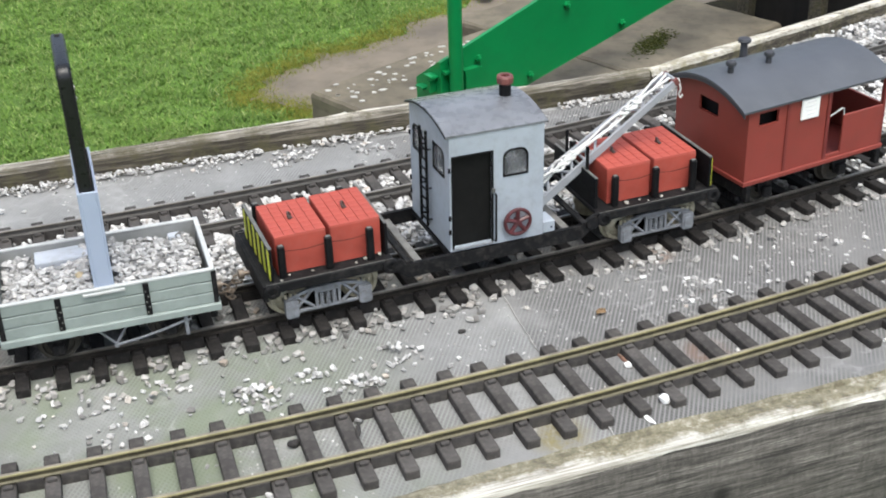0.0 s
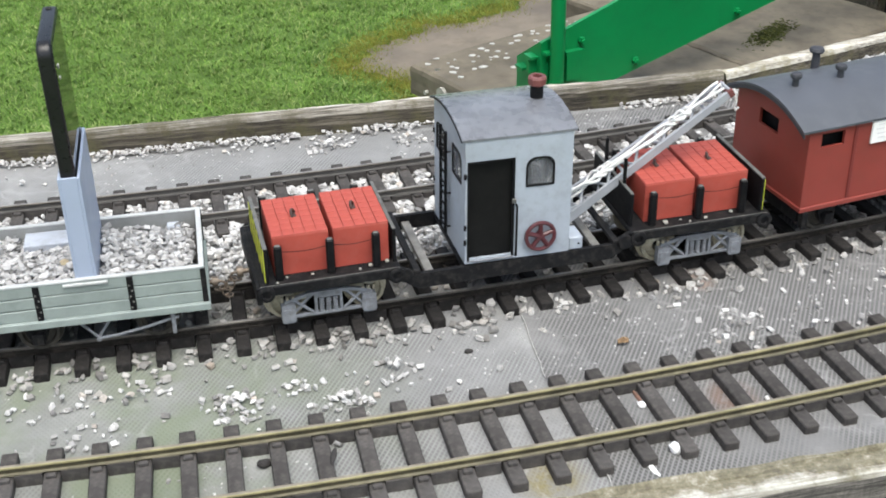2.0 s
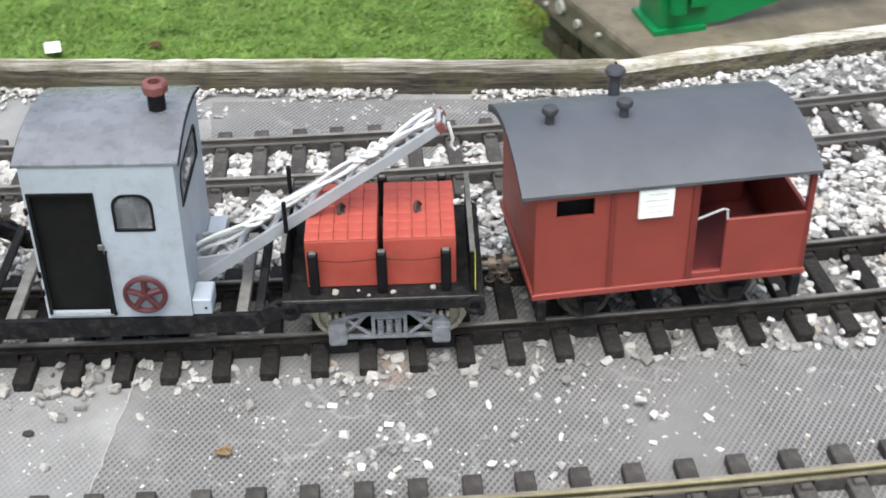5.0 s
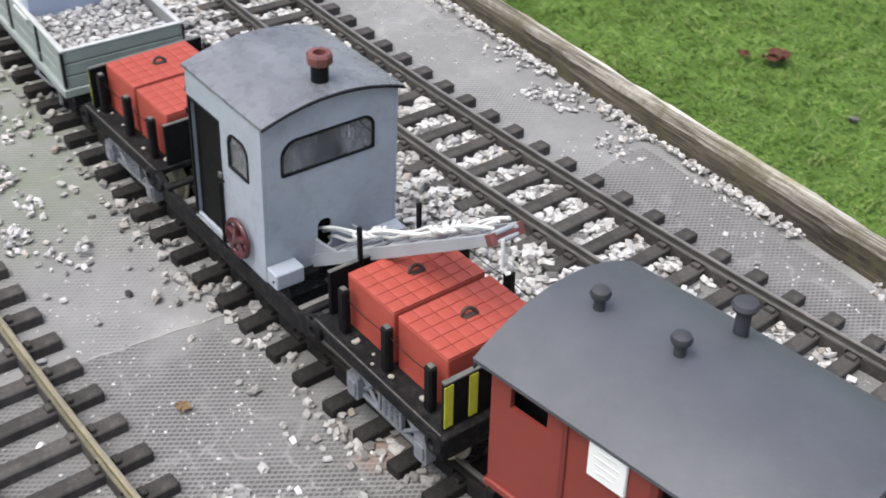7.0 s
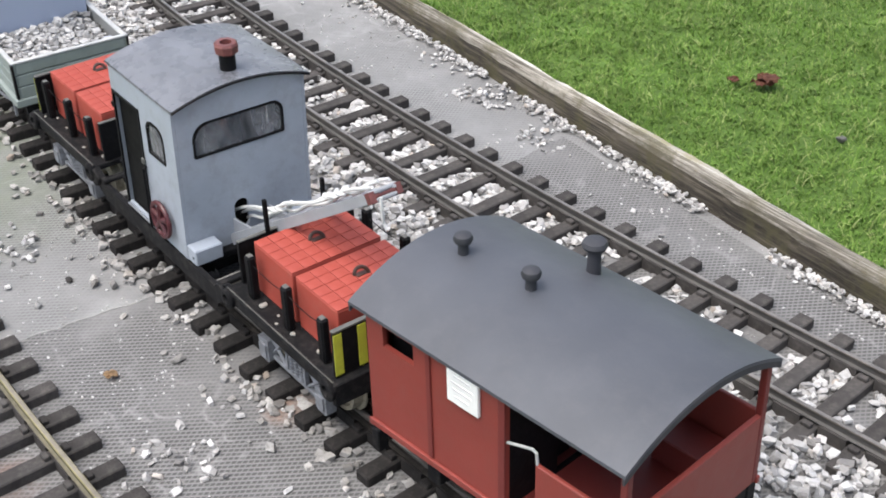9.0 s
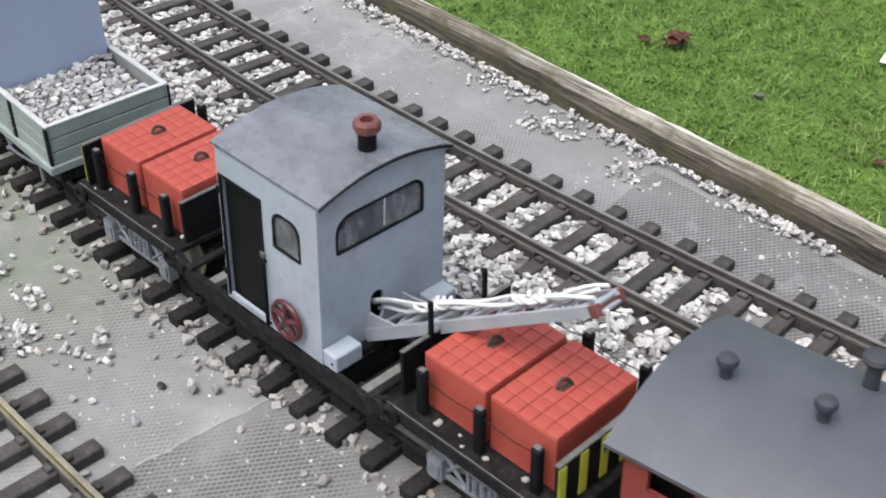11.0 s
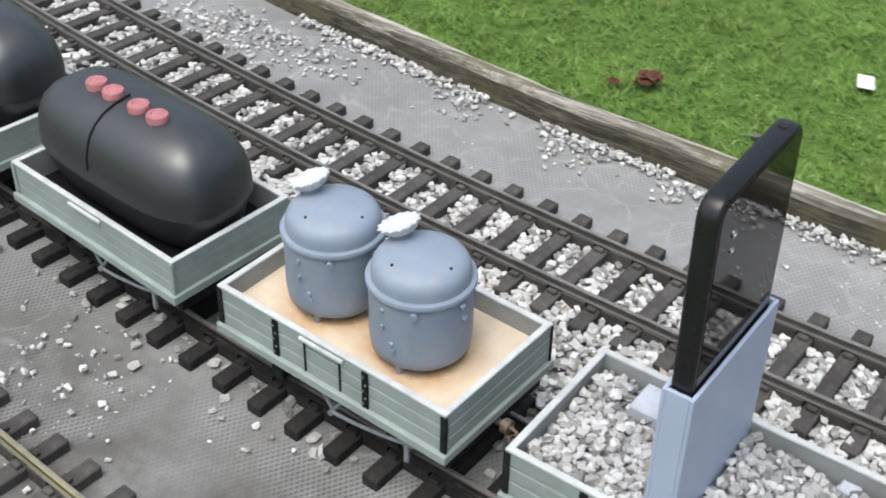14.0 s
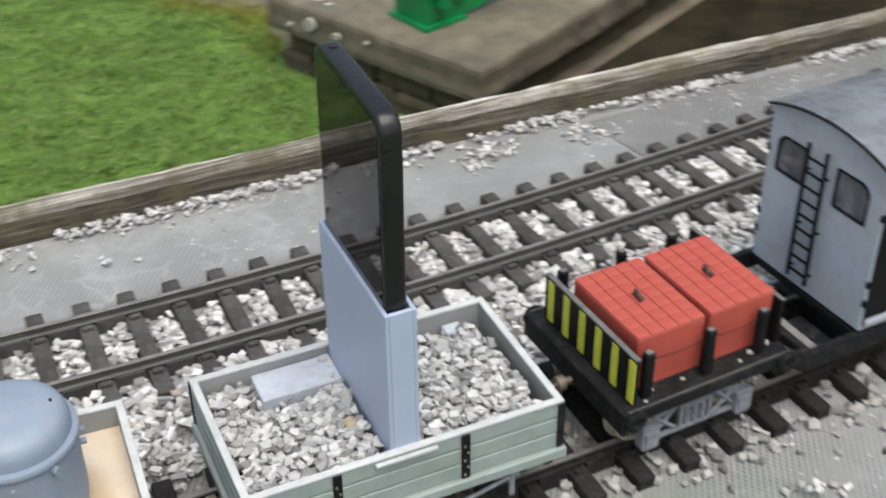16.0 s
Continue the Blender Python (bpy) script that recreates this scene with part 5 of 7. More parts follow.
# ladder on the end wall
for v in (-0.0030, 0.0085):
    bm = BM()
    rod(bm, (-CL - 0.0032, v, 0.0425), (-CL - 0.0032, v, 0.1115), 0.0010, 7)
    part("ladder_rail", bm, M_BLACK, cab_ob, "black ladder upright")
for k in range(9):
    bm = BM()
    z = 0.0465 + k * 0.0073
    rod(bm, (-CL - 0.0032, -0.0030, z), (-CL - 0.0032, 0.0085, z), 0.0007, 6)
    part("rung", bm, M_BLACK, cab_ob)
for z in (0.047, 0.070, 0.098):
    bm = BM()
    rod(bm, (-CL + 0.0002, -0.0030, z), (-CL - 0.0032, -0.0030, z), 0.0006, 6)
    rod(bm, (-CL + 0.0002, 0.0085, z), (-CL - 0.0032, 0.0085, z), 0.0006, 6)
    part("ladder_bracket", bm, M_BLACK, cab_ob)
# arched roof
bm = BM()
vs_v = np.linspace(-CW - 0.0004, CW + 0.0020, 21)
low = [[bm.verts.new((a, v, cab_top(v) + 0.0001)) for v in vs_v] for a in np.linspace(-CL - 0.0022, CL + 0.0022, 9)]
high = [[bm.verts.new((a, v, cab_top(v) + 0.0015 + 0.00035 * noise.noise(Vector((a * 60, v * 60, 3))))) for v in vs_v] for a in np.linspace(-CL - 0.0022, CL + 0.0022, 9)]
for i in range(8):
    for k in range(20):
        bm.faces.new((high[i][k], high[i + 1][k], high[i + 1][k + 1], high[i][k + 1]))
        bm.faces.new((low[i][k], low[i][k + 1], low[i + 1][k + 1], low[i + 1][k]))
for k in range(20):
    bm.faces.new((low[0][k], high[0][k], high[0][k + 1], low[0][k + 1]))
    bm.faces.new((low[8][k], low[8][k + 1], high[8][k + 1], high[8][k]))
for i in range(8):
    bm.faces.new((low[i][0], low[i + 1][0], high[i + 1][0], high[i][0]))
    bm.faces.new((low[i][20], high[i][20], high[i + 1][20], low[i + 1][20]))
part("cab_roof", bm, M_CABROOF, crane, "mottled grey arched cab roof with dark stains", True).matrix_basis = CAB_LEAN
for e in (-1, 1):
    bm = BM()
    a = -CL - 0.0023 if e < 0 else CL + 0.0023
    tube(bm, [(a, v, cab_top(v) + 0.0004) for v in vs_v], 0.0006, 6)
    part("roof_edge", bm, M_BLACK, crane, "black edge of the cab roof").matrix_basis = CAB_LEAN
bm = BM()
rod(bm, (0.0222, 0.0015, 0.1235), (0.0222, 0.0015, 0.1360), 0.0040, 20)
chim = part("chimney", bm, M_BLACK, crane, "short black stove chimney", True)
chim.matrix_basis = CAB_LEAN
bm = BM()
lathe(bm, [(0.0040, 0.1336), (0.0058, 0.1350), (0.0060, 0.1386), (0.0052, 0.1398), (0.0030, 0.1398), (0.0028, 0.1370)], (0.0222, 0.0015, 0), 8)
part("chimney_cap", bm, M_CHIMRED, chim, "dull red eight-sided chimney cap")

# jib: two lattice sides, cord and pulley
J0, J1 = Vector((0.0345, 0.0, 0.0365)), Vector((0.1535, 0.003, 0.1135))
jd = (J1 - J0).normalized()
jn = Vector((-jd.z, 0, jd.x))
JL = (J1 - J0).length


def beam_depth(q):
    return 0.0058 * (1 - q) + 0.0044 * q


for s in (-1, 1):
    bm = BM()
    rings = []
    for q in np.linspace(0, 1, 7):
        wide = 0.0118 * (1 - q) + 0.0066 * q
        c = J0 + jd * (JL * q) + Vector((0, s * wide, 0))
        o = Vector((0, 0.0011, 0))
        h = jn * beam_depth(q)
        rings.append([bm.verts.new(v) for v in (c - o, c + o, c + o + h, c - o + h)])
    for a, b in zip(rings, rings[1:]):
        for k in range(4):
            bm.faces.new((a[k], b[k], b[(k + 1) % 4], a[(k + 1) % 4]))
    bm.faces.new(rings[0])
    bm.faces.new(rings[-1][::-1])
    beam = part("jib_beam", bm, M_JIB, crane, "pale grey deep side beam of the jib")
    bm = BM()
    foot = [(0.0, 0.0), (0.022, 0.0), (0.022, 0.0056), (0.0115, 0.0100), (0.0, 0.0165)]
    y_in = s * 0.0102
    plate(bm, foot, [], lambda a, b, d: tuple(J0 + jd * a + jn * b + Vector((0, y_in - 0.0007 + d, 0))), 0.0014)
    part("foot_plate", bm, M_JIB, beam, "pale gusset plate at the jib's foot")
bm = BM()
c = J0 + jd * (JL - 0.0012)
for k in (0.0004, 0.0040):
    rod(bm, c + jn * k + Vector((0, -0.0062, 0)), c + jn * k + Vector((0, 0.0062, 0)), 0.0011, 8)
part("tip_bar", bm, M_JIB, crane, "pale bars closing the jib's tip")
for s in (-1, 1):
    bm = BM()
    c = J0 + jd * (JL - 0.0055) + Vector((0, s * 0.0067, 0))
    o = Vector((0, 0.0014, 0))
    h = jn * 0.0048 - jn * 0.0002
    ends = [[bm.verts.new(v) for v in (p - o - jn * 0.0003, p + o - jn * 0.0003, p + o + h, p - o + h)] for p in (c + jd * 0.0022, c + jd * 0.0058)]
    for k in range(4):
        bm.faces.new((ends[0][k], ends[1][k], ends[1][(k + 1) % 4], ends[0][(k + 1) % 4]))
    bm.faces.new(ends[0])
    bm.faces.new(ends[1][::-1])
    part("tip_sleeve", bm, M_CHIMRED, crane, "dull red end of the jib beam")


def across(q, side, up=0.0033):
    wide = 0.0112 * (1 - q) + 0.0060 * q
    return J0 + jd * (JL * q) + jn * up + Vector((0, side * wide, 0))


for k in range(13):
    bm = BM()
    rod(bm, across(k / 13, 1 if k % 2 else -1, beam_depth(k / 13) - 0.0012), across((k + 1) / 13, -1 if k % 2 else 1, beam_depth(k / 13) - 0.0012), 0.0010, 6)
    part("jib_brace", bm, M_JIB, crane, "pale diagonal brace of the jib")
    if k < 6:
        bm = BM()
        rod(bm, across(k / 13, -1 if k % 2 else 1, 0.0005), across((k + 1) / 13, 1 if k % 2 else -1, 0.0005), 0.0007, 6)
        part("jib_brace", bm, M_JIB, crane)
for q in (0.18, 0.4, 0.62, 0.86):
    bm = BM()
    wide = 0.0115 * (1 - q) + 0.0058 * q
    c = J0 + jd * (JL * q) + jn * 0.002
    rod(bm, c - Vector((0, wide, 0)), c + Vector((0, wide, 0)), 0.0011, 7)
    part("jib_spacer", bm, M_JIB, crane)
bm = BM()
c = J0 + jd * (JL * 0.985) + jn * 0.0022
lathe(bm, [(0.0016, -0.0056), (0.0020, -0.0050), (0.0014, -0.002), (0.0014, 0.002), (0.0020, 0.0050), (0.0016, 0.0056)], c, 16, "y")
part("jib_pulley", bm, M_CHIMRED, crane, "small dull red pulley at the jib's tip", True)
# cord from the cab's slot to the tip, twice, with a knotted bundle
for lane, (v0, v1, lift) in enumerate(((-0.0055, -0.0040, 0.0165), (-0.0030, 0.0040, 0.0140), (-0.0015, 0.0000, 0.0105))):
    bm = BM()
    pts = []
    for q in np.linspace(0, 1, 26):
        base = J0 + jd * (JL * (0.0 + 0.98 * q))
        h = lift * (1 - q) + 0.0068 * q - 0.0022 * math.sin(math.pi * q) + 0.0009 * math.sin(q * (17 + 5 * lane))
        pts.append(base + jn * h + Vector((0, v0 + (v1 - v0) * q + 0.0012 * math.sin(q * (9 + 4 * lane) + lane), 0)))
    tube(bm, pts, 0.00085, 7)
    part("cord", bm, M_ROPE, crane, "white cord strung along the jib", True)
for q0, size in ((0.27, 0.0056), (0.31, 0.0046), (0.35, 0.004), (0.70, 0.0034), (0.74, 0.0044), (0.78, 0.003)):
    bm = BM()
    c = J0 + jd * (JL * q0) + jn * (0.0112 - 0.004 * q0)
    pts = [c + jd * (size * math.cos(t)) + Vector((0, size * 0.9 * math.sin(t) - 0.002, 0)) + jn * (0.0012 * math.sin(2 * t)) for t in np.linspace(0, 2 * math.pi * 0.95, 18)]
    tube(bm, pts, 0.00095, 7)
    part("cord_loop", bm, M_ROPE, crane, "loop of knotted white cord", True)
bm = BM()
tip = J1 + Vector((0.001, 0, 0))
tube(bm, [tip + Vector((0, -0.004, 0.002)), tip + Vector((0.002, -0.005, -0.006)), tip + Vector((0.001, -0.004, -0.010)), tip + Vector((0.003, -0.0035, -0.013)), tip + Vector((0.0045, -0.004, -0.011))], 0.0008, 6)
part("hanging_cord", bm, M_ROPE, crane, "end of white cord hanging from the tip", True)
# black rest that holds the jib over the deck
for v in (-0.0150, 0.0165):
    bm = BM()
    box(bm, 0.0765, 0.0785, v - 0.0010, v + 0.0010, 0.0436, 0.0840, 0.0003)
    part("jib_rest", bm, M_BLACK, crane, "slim black upright of the jib rest")


# ---- red weight boxes on the end decks ----
def weight_box(u, label):
    m = crane.matrix_world @ pose(u, -0.0036, 0.0)
    t = thing("weight_box", m, label, "box", "red weight boxes")
    lx, ly = 0.0168, 0.0239
    bm = BM()
    box(bm, -lx, lx, -ly, ly, 0.0436, 0.0699, 0.0005)
    part("body", bm, M_RED, t)
    nx, ny = 5, 7
    px, py = 2 * lx / nx, 2 * ly / ny
    tile_bm = BM()
    box(tile_bm, -px / 2 + 0.00013, px / 2 - 0.00013, -py / 2 + 0.0001, py / 2 - 0.0001, 0.0, 0.0009, 0.00016)
    data = finish("tile", tile_bm, M_RED)
    for i in range(nx):
        for j in range(ny):
            ob = new("tile", data)
            ob.parent = t
            ob.matrix_basis = pose(-lx + px * (i + 0.5), -ly + py * (j + 0.5), 0.0698)
    bm = BM()
    pts = [(0.0010 * math.cos(a) - 0.0012 * math.sin(a), 0.0031 * math.cos(a), 0.0706 + 0.0032 * math.sin(a)) for a in np.linspace(0, math.pi, 11)]
    tube(bm, pts, 0.0009, 7)
    box(bm, -0.0014, 0.0014, -0.0030, 0.0030, 0.0704, 0.0712, 0.0002)
    part("handle", bm, M_HANDLE, t, "small dark brown lifting loop", True)
    return t


for u in (-0.1315, -0.0952):
    weight_box(u, "brick-red wooden weight box with a tiled lid and loop handle")
for u in (0.1033, 0.1396):
    weight_box(u, "brick-red wooden weight box under the folded crane jib")


chip_rng = random.Random(31)
for u0, u1 in DECKS:
    for k in range(9):
        r = chip_rng.uniform(0.0008, 0.0016)
        bm = BM()
        bmesh.ops.create_icosphere(bm, subdivisions=1, radius=r)
        for v in bm.verts:
            v.co *= 1 + 0.35 * noise.noise(v.co * 700 + Vector((k, u0 * 90, 0)))
        bmesh.ops.scale(bm, vec=(1.2, 1, 0.7), verts=bm.verts)
        side = -1 if k % 3 else 1
        spot_m = crane.matrix_world @ pose(chip_rng.uniform(u0 + 0.010, u1 - 0.006), side * chip_rng.uniform(0.0290, 0.0360), 0.0436 + r * 0.6, 0, 0, chip_rng.uniform(0, 360))
        solo("stone_chip", bm, M_LICHENDULL, "pale stone chip lying on the wagon's end deck", "stone", "stone chips on the end decks", m=spot_m)


# ---- brake van ----
van = thing("brake_van", pose(0.5036, track_y("main", 0.5085) + 0.0024, 0, 0, 0, track_turn("main", 0.5085) + 2.0), "red brake van with dark arched roof and open end platform", "model van")
VL, VW, VZ0, VZ1, VR = 0.0655, 0.0406, 0.0395, 0.0975, 0.0105
CAB_END = 0.0100
def van_top(v):
    return VZ1 + VR * (1 - (v / VW) ** 2)


for s in (-1, 1):
    bm = BM()
    hole = [(-0.0560, 0.0828), (-0.0385, 0.0828), (-0.0385, 0.0925), (-0.0560, 0.0925)]
    plate(bm, [(-VL, VZ0), (CAB_END, VZ0), (CAB_END, VZ1 - 0.0002), (-VL, VZ1 - 0.0002)], [hole], lambda a, b, d: (a, s * (VW - d), b), 0.0022)
    part("side_wall", bm, M_VAN, van, "brick-red planked side with a dark slot window")
    bm = BM()
    box(bm, 0.0245, VL - 0.0022, *sorted((s * VW, s * (VW - 0.0020))), VZ0, 0.0735, 0.0004)
    part("platform_side", bm, M_VAN, van, "half-height red side of the open platform")
    bm = BM()
    box(bm, CAB_END, 0.0245, *sorted((s * VW, s * (VW - 0.0022))), VZ0, VZ0 + 0.0052, 0.0003)
    part("threshold", bm, M_VAN, van, "red threshold of the platform's doorway")
    for u, wdt in ((-0.0300, 0.0012), (CAB_END - 0.0015, 0.0017)):
        bm = BM()
        box(bm, u - wdt, u + wdt, *sorted((s * (VW + 0.0008), s * VW)), VZ0 + 0.003, VZ1 - 0.0006, 0.0002)
        part("batten", bm, M_VANDARK, van, "dark red upright batten")
    bm = BM()
    box(bm, -VL - 0.0012, VL + 0.0008, *sorted((s * (VW + 0.0012), s * (VW - 0.001))), VZ0 - 0.0012, VZ0 + 0.0022, 0.0004)
    part("base_rail", bm, M_VAN, van)
    bm = BM()
    box(bm, VL - 0.0030, VL, *sorted((s * VW, s * (VW - 0.0030))), VZ0, VZ1 + 0.0005, 0.0003)
    part("corner_post", bm, M_VANDARK, van, "dark red corner post")
    bm = BM()
    yy = s * (VW - 0.0008)
    tube(bm, [(0.0100, yy, 0.0745), (0.0160, yy, 0.0768), (0.0225, yy, 0.0792), (0.0245, yy, 0.0785), (0.0250, yy, 0.0730)], 0.0006, 7)
    part("hand_rail", bm, M_EDGE, van, "bent pale grey hand rail", True)
end = [(-VW + 0.0023, VZ0), (VW - 0.0023, VZ0)] + [(v, van_top(v) - 0.0003) for v in np.linspace(VW - 0.0023, -VW + 0.0023, 17)]
bm = BM()
plate(bm, end, [[(-0.0075, 0.0800), (0.0140, 0.0800), (0.0140, 0.0910), (-0.0075, 0.0910)]], lambda a, b, d: (-VL + d, a, b), 0.0022)
part("end_wall", bm, M_VAN, van, "brick-red end wall with one dark window")
# wall painted black to stand for the shade inside the doorway
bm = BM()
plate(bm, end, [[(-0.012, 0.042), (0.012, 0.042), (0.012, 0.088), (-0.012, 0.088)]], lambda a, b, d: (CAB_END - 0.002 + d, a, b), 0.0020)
part("inner_wall", bm, M_BLACK, van, "wall behind the platform, coloured black for the unlit inside")
bm = BM()
box(bm, VL - 0.0022, VL, -VW + 0.0032, VW - 0.0032, VZ0, 0.0735, 0.0003)
part("platform_end", bm, M_VAN, van)
bm = BM()
box(bm, -VL - 0.0012, -VL + 0.0005, -VW - 0.001, VW + 0.001, VZ0 - 0.0010, VZ0 + 0.0022, 0.0004)
part("end_base_rail", bm, M_VAN, van)
bm = BM()
box(bm, -VL + 0.0024, VL - 0.0024, -VW + 0.0024, VW - 0.0024, VZ0 - 0.0014, VZ0 + 0.0016)
part("van_floor", bm, M_VANDARK, van, "dark red floor")
# added solid black block, so the window openings show darkness
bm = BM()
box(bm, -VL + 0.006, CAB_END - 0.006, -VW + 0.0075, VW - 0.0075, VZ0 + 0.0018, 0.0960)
part("dark_core_block", bm, M_BLACK, van, "added black block that makes the van's inside look unlit")
bm = BM()
box(bm, 0.030, 0.056, 0.020, VW - 0.0035, VZ0 + 0.0016, 0.0540, 0.0006)
part("bench", bm, M_VANDARK, van, "low bench on the platform")
# roof
bm = BM()
RA, RB = -VL - 0.0070, VL + 0.0008
vv = np.linspace(-VW - 0.0028, VW + 0.0045, 29)
low = [[bm.verts.new((a, v, van_top(v))) for v in vv] for a in np.linspace(RA, RB, 7)]
high = [[bm.verts.new((a, v, van_top(v) + 0.0016)) for v in vv] for a in np.linspace(RA, RB, 7)]
for i in range(6):
    for k in range(28):
        bm.faces.new((high[i][k], high[i + 1][k], high[i + 1][k + 1], high[i][k + 1]))
        bm.faces.new((low[i][k], low[i][k + 1], low[i + 1][k + 1], low[i + 1][k]))
for k in range(28):
    bm.faces.new((low[0][k], high[0][k], high[0][k + 1], low[0][k + 1]))
    bm.faces.new((low[6][k], low[6][k + 1], high[6][k + 1], high[6][k]))
for i in range(6):
    bm.faces.new((low[i][0], low[i + 1][0], high[i + 1][0], high[i][0]))
    bm.faces.new((low[i][28], high[i][28], high[i + 1][28], low[i + 1][28]))
part("roof", bm, M_VANROOF, van, "slate-grey arched roof", True)
for a in (RA + 0.0006, RB - 0.0006):
    bm = BM()
    edge_line = [(v, van_top(v) + 0.0002) for v in vv]
    plate(bm, [(v, z - 0.0030) for v, z in edge_line] + edge_line[::-1], [], lambda p, q, d: (a - 0.0005 + d, p, q), 0.0010)
    part("roof_end", bm, M_VENT, van, "dark board under the roof's end")
for u, v, h, r in ((-0.0515, -0.0009, 0.0058, 0.0023), (-0.0160, -0.0001, 0.0058, 0.0023), (-0.0123, 0.0317, 0.0120, 0.0030)):
    z = van_top(v) + 0.0010
    bm = BM()
    rod(bm, (u, v, z), (u, v, z + h), r, 14, r * 0.9)
    ven = part("vent", bm, M_VENT, van, "dark roof vent", True)
    bm = BM()
    lathe(bm, [(r * 0.9, z + h - 0.0006), (r * 1.55, z + h + 0.0002), (r * 1.75, z + h + 0.0016), (r * 1.5, z + h + 0.0032), (r * 0.7, z + h + 0.0040)], (u, v, 0), 18)
    part("vent_cap", bm, M_VENT, ven, "rounded dark vent cap", True)
# notice
bm = BM()
box(bm, -0.0186, -0.0022, -VW - 0.0018, -VW, 0.0795, 0.0948, 0.0004)
sign = part("notice_board", bm, M_WHITE, van, "white notice card with faint unreadable lines")
for k, (a, b) in enumerate(((-0.0145, -0.0060), (-0.016, -0.0048), (-0.015, -0.0055), (-0.0138, -0.0070))):
    bm = BM()
    box(bm, a, b, -VW - 0.0020, -VW - 0.0017, 0.0923 - k * 0.0031, 0.0930 - k * 0.0031)
    part("print_line", bm, M_FAINT, sign)
# underframe
for s in (-1, 1):
    bm = BM()
    box(bm, -VL + 0.002, VL - 0.002, *sorted((s * 0.0255, s * 0.0290)), 0.0295, 0.0384, 0.0004)
    part("solebar", bm, M_BLACKDIRTY, van)
    for u in (-0.036, 0.036):
        bm = BM()
        ya, yb = sorted((s * 0.0290, s * 0.0310))
        plate(bm, [(u - 0.0095, 0.0384), (u + 0.0095, 0.0384), (u + 0.0044, 0.021), (u - 0.0044, 0.021)], [], lambda a, b, d: (a, ya + d, b), yb - ya)
        box(bm, u - 0.0038, u + 0.0038, *sorted((s * 0.0310, s * 0.0350)), 0.0205, 0.0285, 0.0006)
        part("axleguard", bm, M_BLACKDIRTY, van)
    for e in (-1, 1):
        bm = BM()
        box(bm, e * (VL - 0.0035) - 0.0022, e * (VL - 0.0035) + 0.0022, *sorted((s * 0.0430, s * 0.0375)), 0.0265, 0.0384, 0.0004)
        part("step_bracket", bm, M_BLACKDIRTY, van, "black corner bracket")
for u in (-0.036, 0.036):
    wheelset(van, u, label="grimy wheel coloured dark for the shade under the body", material=M_SHADEWHEEL)
for e in (-1, 1):
    bm = BM()
    box(bm, e * (VL - 0.003) - 0.0020, e * (VL - 0.003) + 0.0020, -0.036, 0.036, 0.0285, 0.0384, 0.0004)
    part("headstock", bm, M_BLACKDIRTY, van)
    coupling(van, e * VL, e, 0.033)


# ---- beyond the bed: slab, steps, path ----
SC = Vector((0.556, 2.574, 0))
E1 = Vector((0.418, -0.908, 0))
E2 = Vector((0.908, 0.418, 0))
SLAB_Z = -0.61


def slab_pt(a, b, z):
    p = SC + E1 * a + E2 * b
    return (p.x, p.y, z)


def slab_box(bm, a0, a1, b0, b1, z0, z1, wob=0.0, seed=0):
    n = 26
    rings = []
    outline = [(a0, b0 + (b1 - b0) * k / n) for k in range(n)] + [(a0 + (a1 - a0) * k / n, b1) for k in range(n)] + [(a1, b1 - (b1 - b0) * k / n) for k in range(n)] + [(a1 - (a1 - a0) * k / n, b0) for k in range(n)]
    for z, inset in ((z0, 0.002), (z0 + 0.012, 0.0), (z0 + 0.45 * (z1 - z0), 0.0015), (z1 - 0.014, 0.0), (z1 - 0.005, 0.002), (z1, 0.008)):
        ring = []
        for a, b in outline:
            w = wob * (noise.noise(Vector((a * 14, b * 14, z * 9 + seed))) + 0.8 * noise.noise(Vector((a * 55, b * 55, z * 40 + seed))))
            aa = min(max(a, a0 + inset), a1 - inset) + w
            bb = min(max(b, b0 + inset), b1 - inset) + w
            ring.append(bm.verts.new(slab_pt(aa, bb, z)))
        rings.append(ring)
    m = len(outline)
    for ra, rb in zip(rings, rings[1:]):
        for k in range(m):
            bm.faces.new((ra[k], ra[(k + 1) % m], rb[(k + 1) % m], rb[k]))
    bm.faces.new(rings[0][::-1])
    bm.faces.new(rings[-1])
    return bm


bm = slab_box(BM(), 0.0, 0.528, 0.0, 0.549, SLAB_Z - 0.068, SLAB_Z, 0.0035, 1)
first_slab = solo("slab", bm, M_SLAB, "worn concrete paving slab with white lichen flakes at the foot of steps", "paving slab", "paving slabs by the steps")
for a, z, ra, rz in ((0.118, -0.030, 0.014, 0.013), (0.185, -0.037, 0.009, 0.009), (0.062, -0.046, 0.005, 0.005), (0.262, -0.026, 0.006, 0.004)):
    bm = BM()
    ring = [(a + ra * (1 + 0.22 * noise.noise(Vector((k * 1.7, a * 50, 0)))) * math.cos(2 * math.pi * k / 13), SLAB_Z + z + rz * (1 + 0.22 * noise.noise(Vector((k * 2.3, a * 70, 3)))) * math.sin(2 * math.pi * k / 13)) for k in range(13)]
    plate(bm, ring, [], lambda p, q, d: slab_pt(p, -0.0062 + d, q), 0.008)
    part("lichen_spot", bm, M_LICHENDULL, first_slab, "pale round crust of lichen on the slab's side")
bm = slab_box(BM(), -0.11, 0.518, 0.563, 1.072, SLAB_Z - 0.068, SLAB_Z - 0.004, 0.004, 2)
solo("slab", bm, M_SLAB, "worn concrete paving slab with a moss patch beside the green steps", "paving slab", "paving slabs by the steps")
footing = thing("slab_base", Matrix(), "brown mossy stone footing under the slabs", "footing")
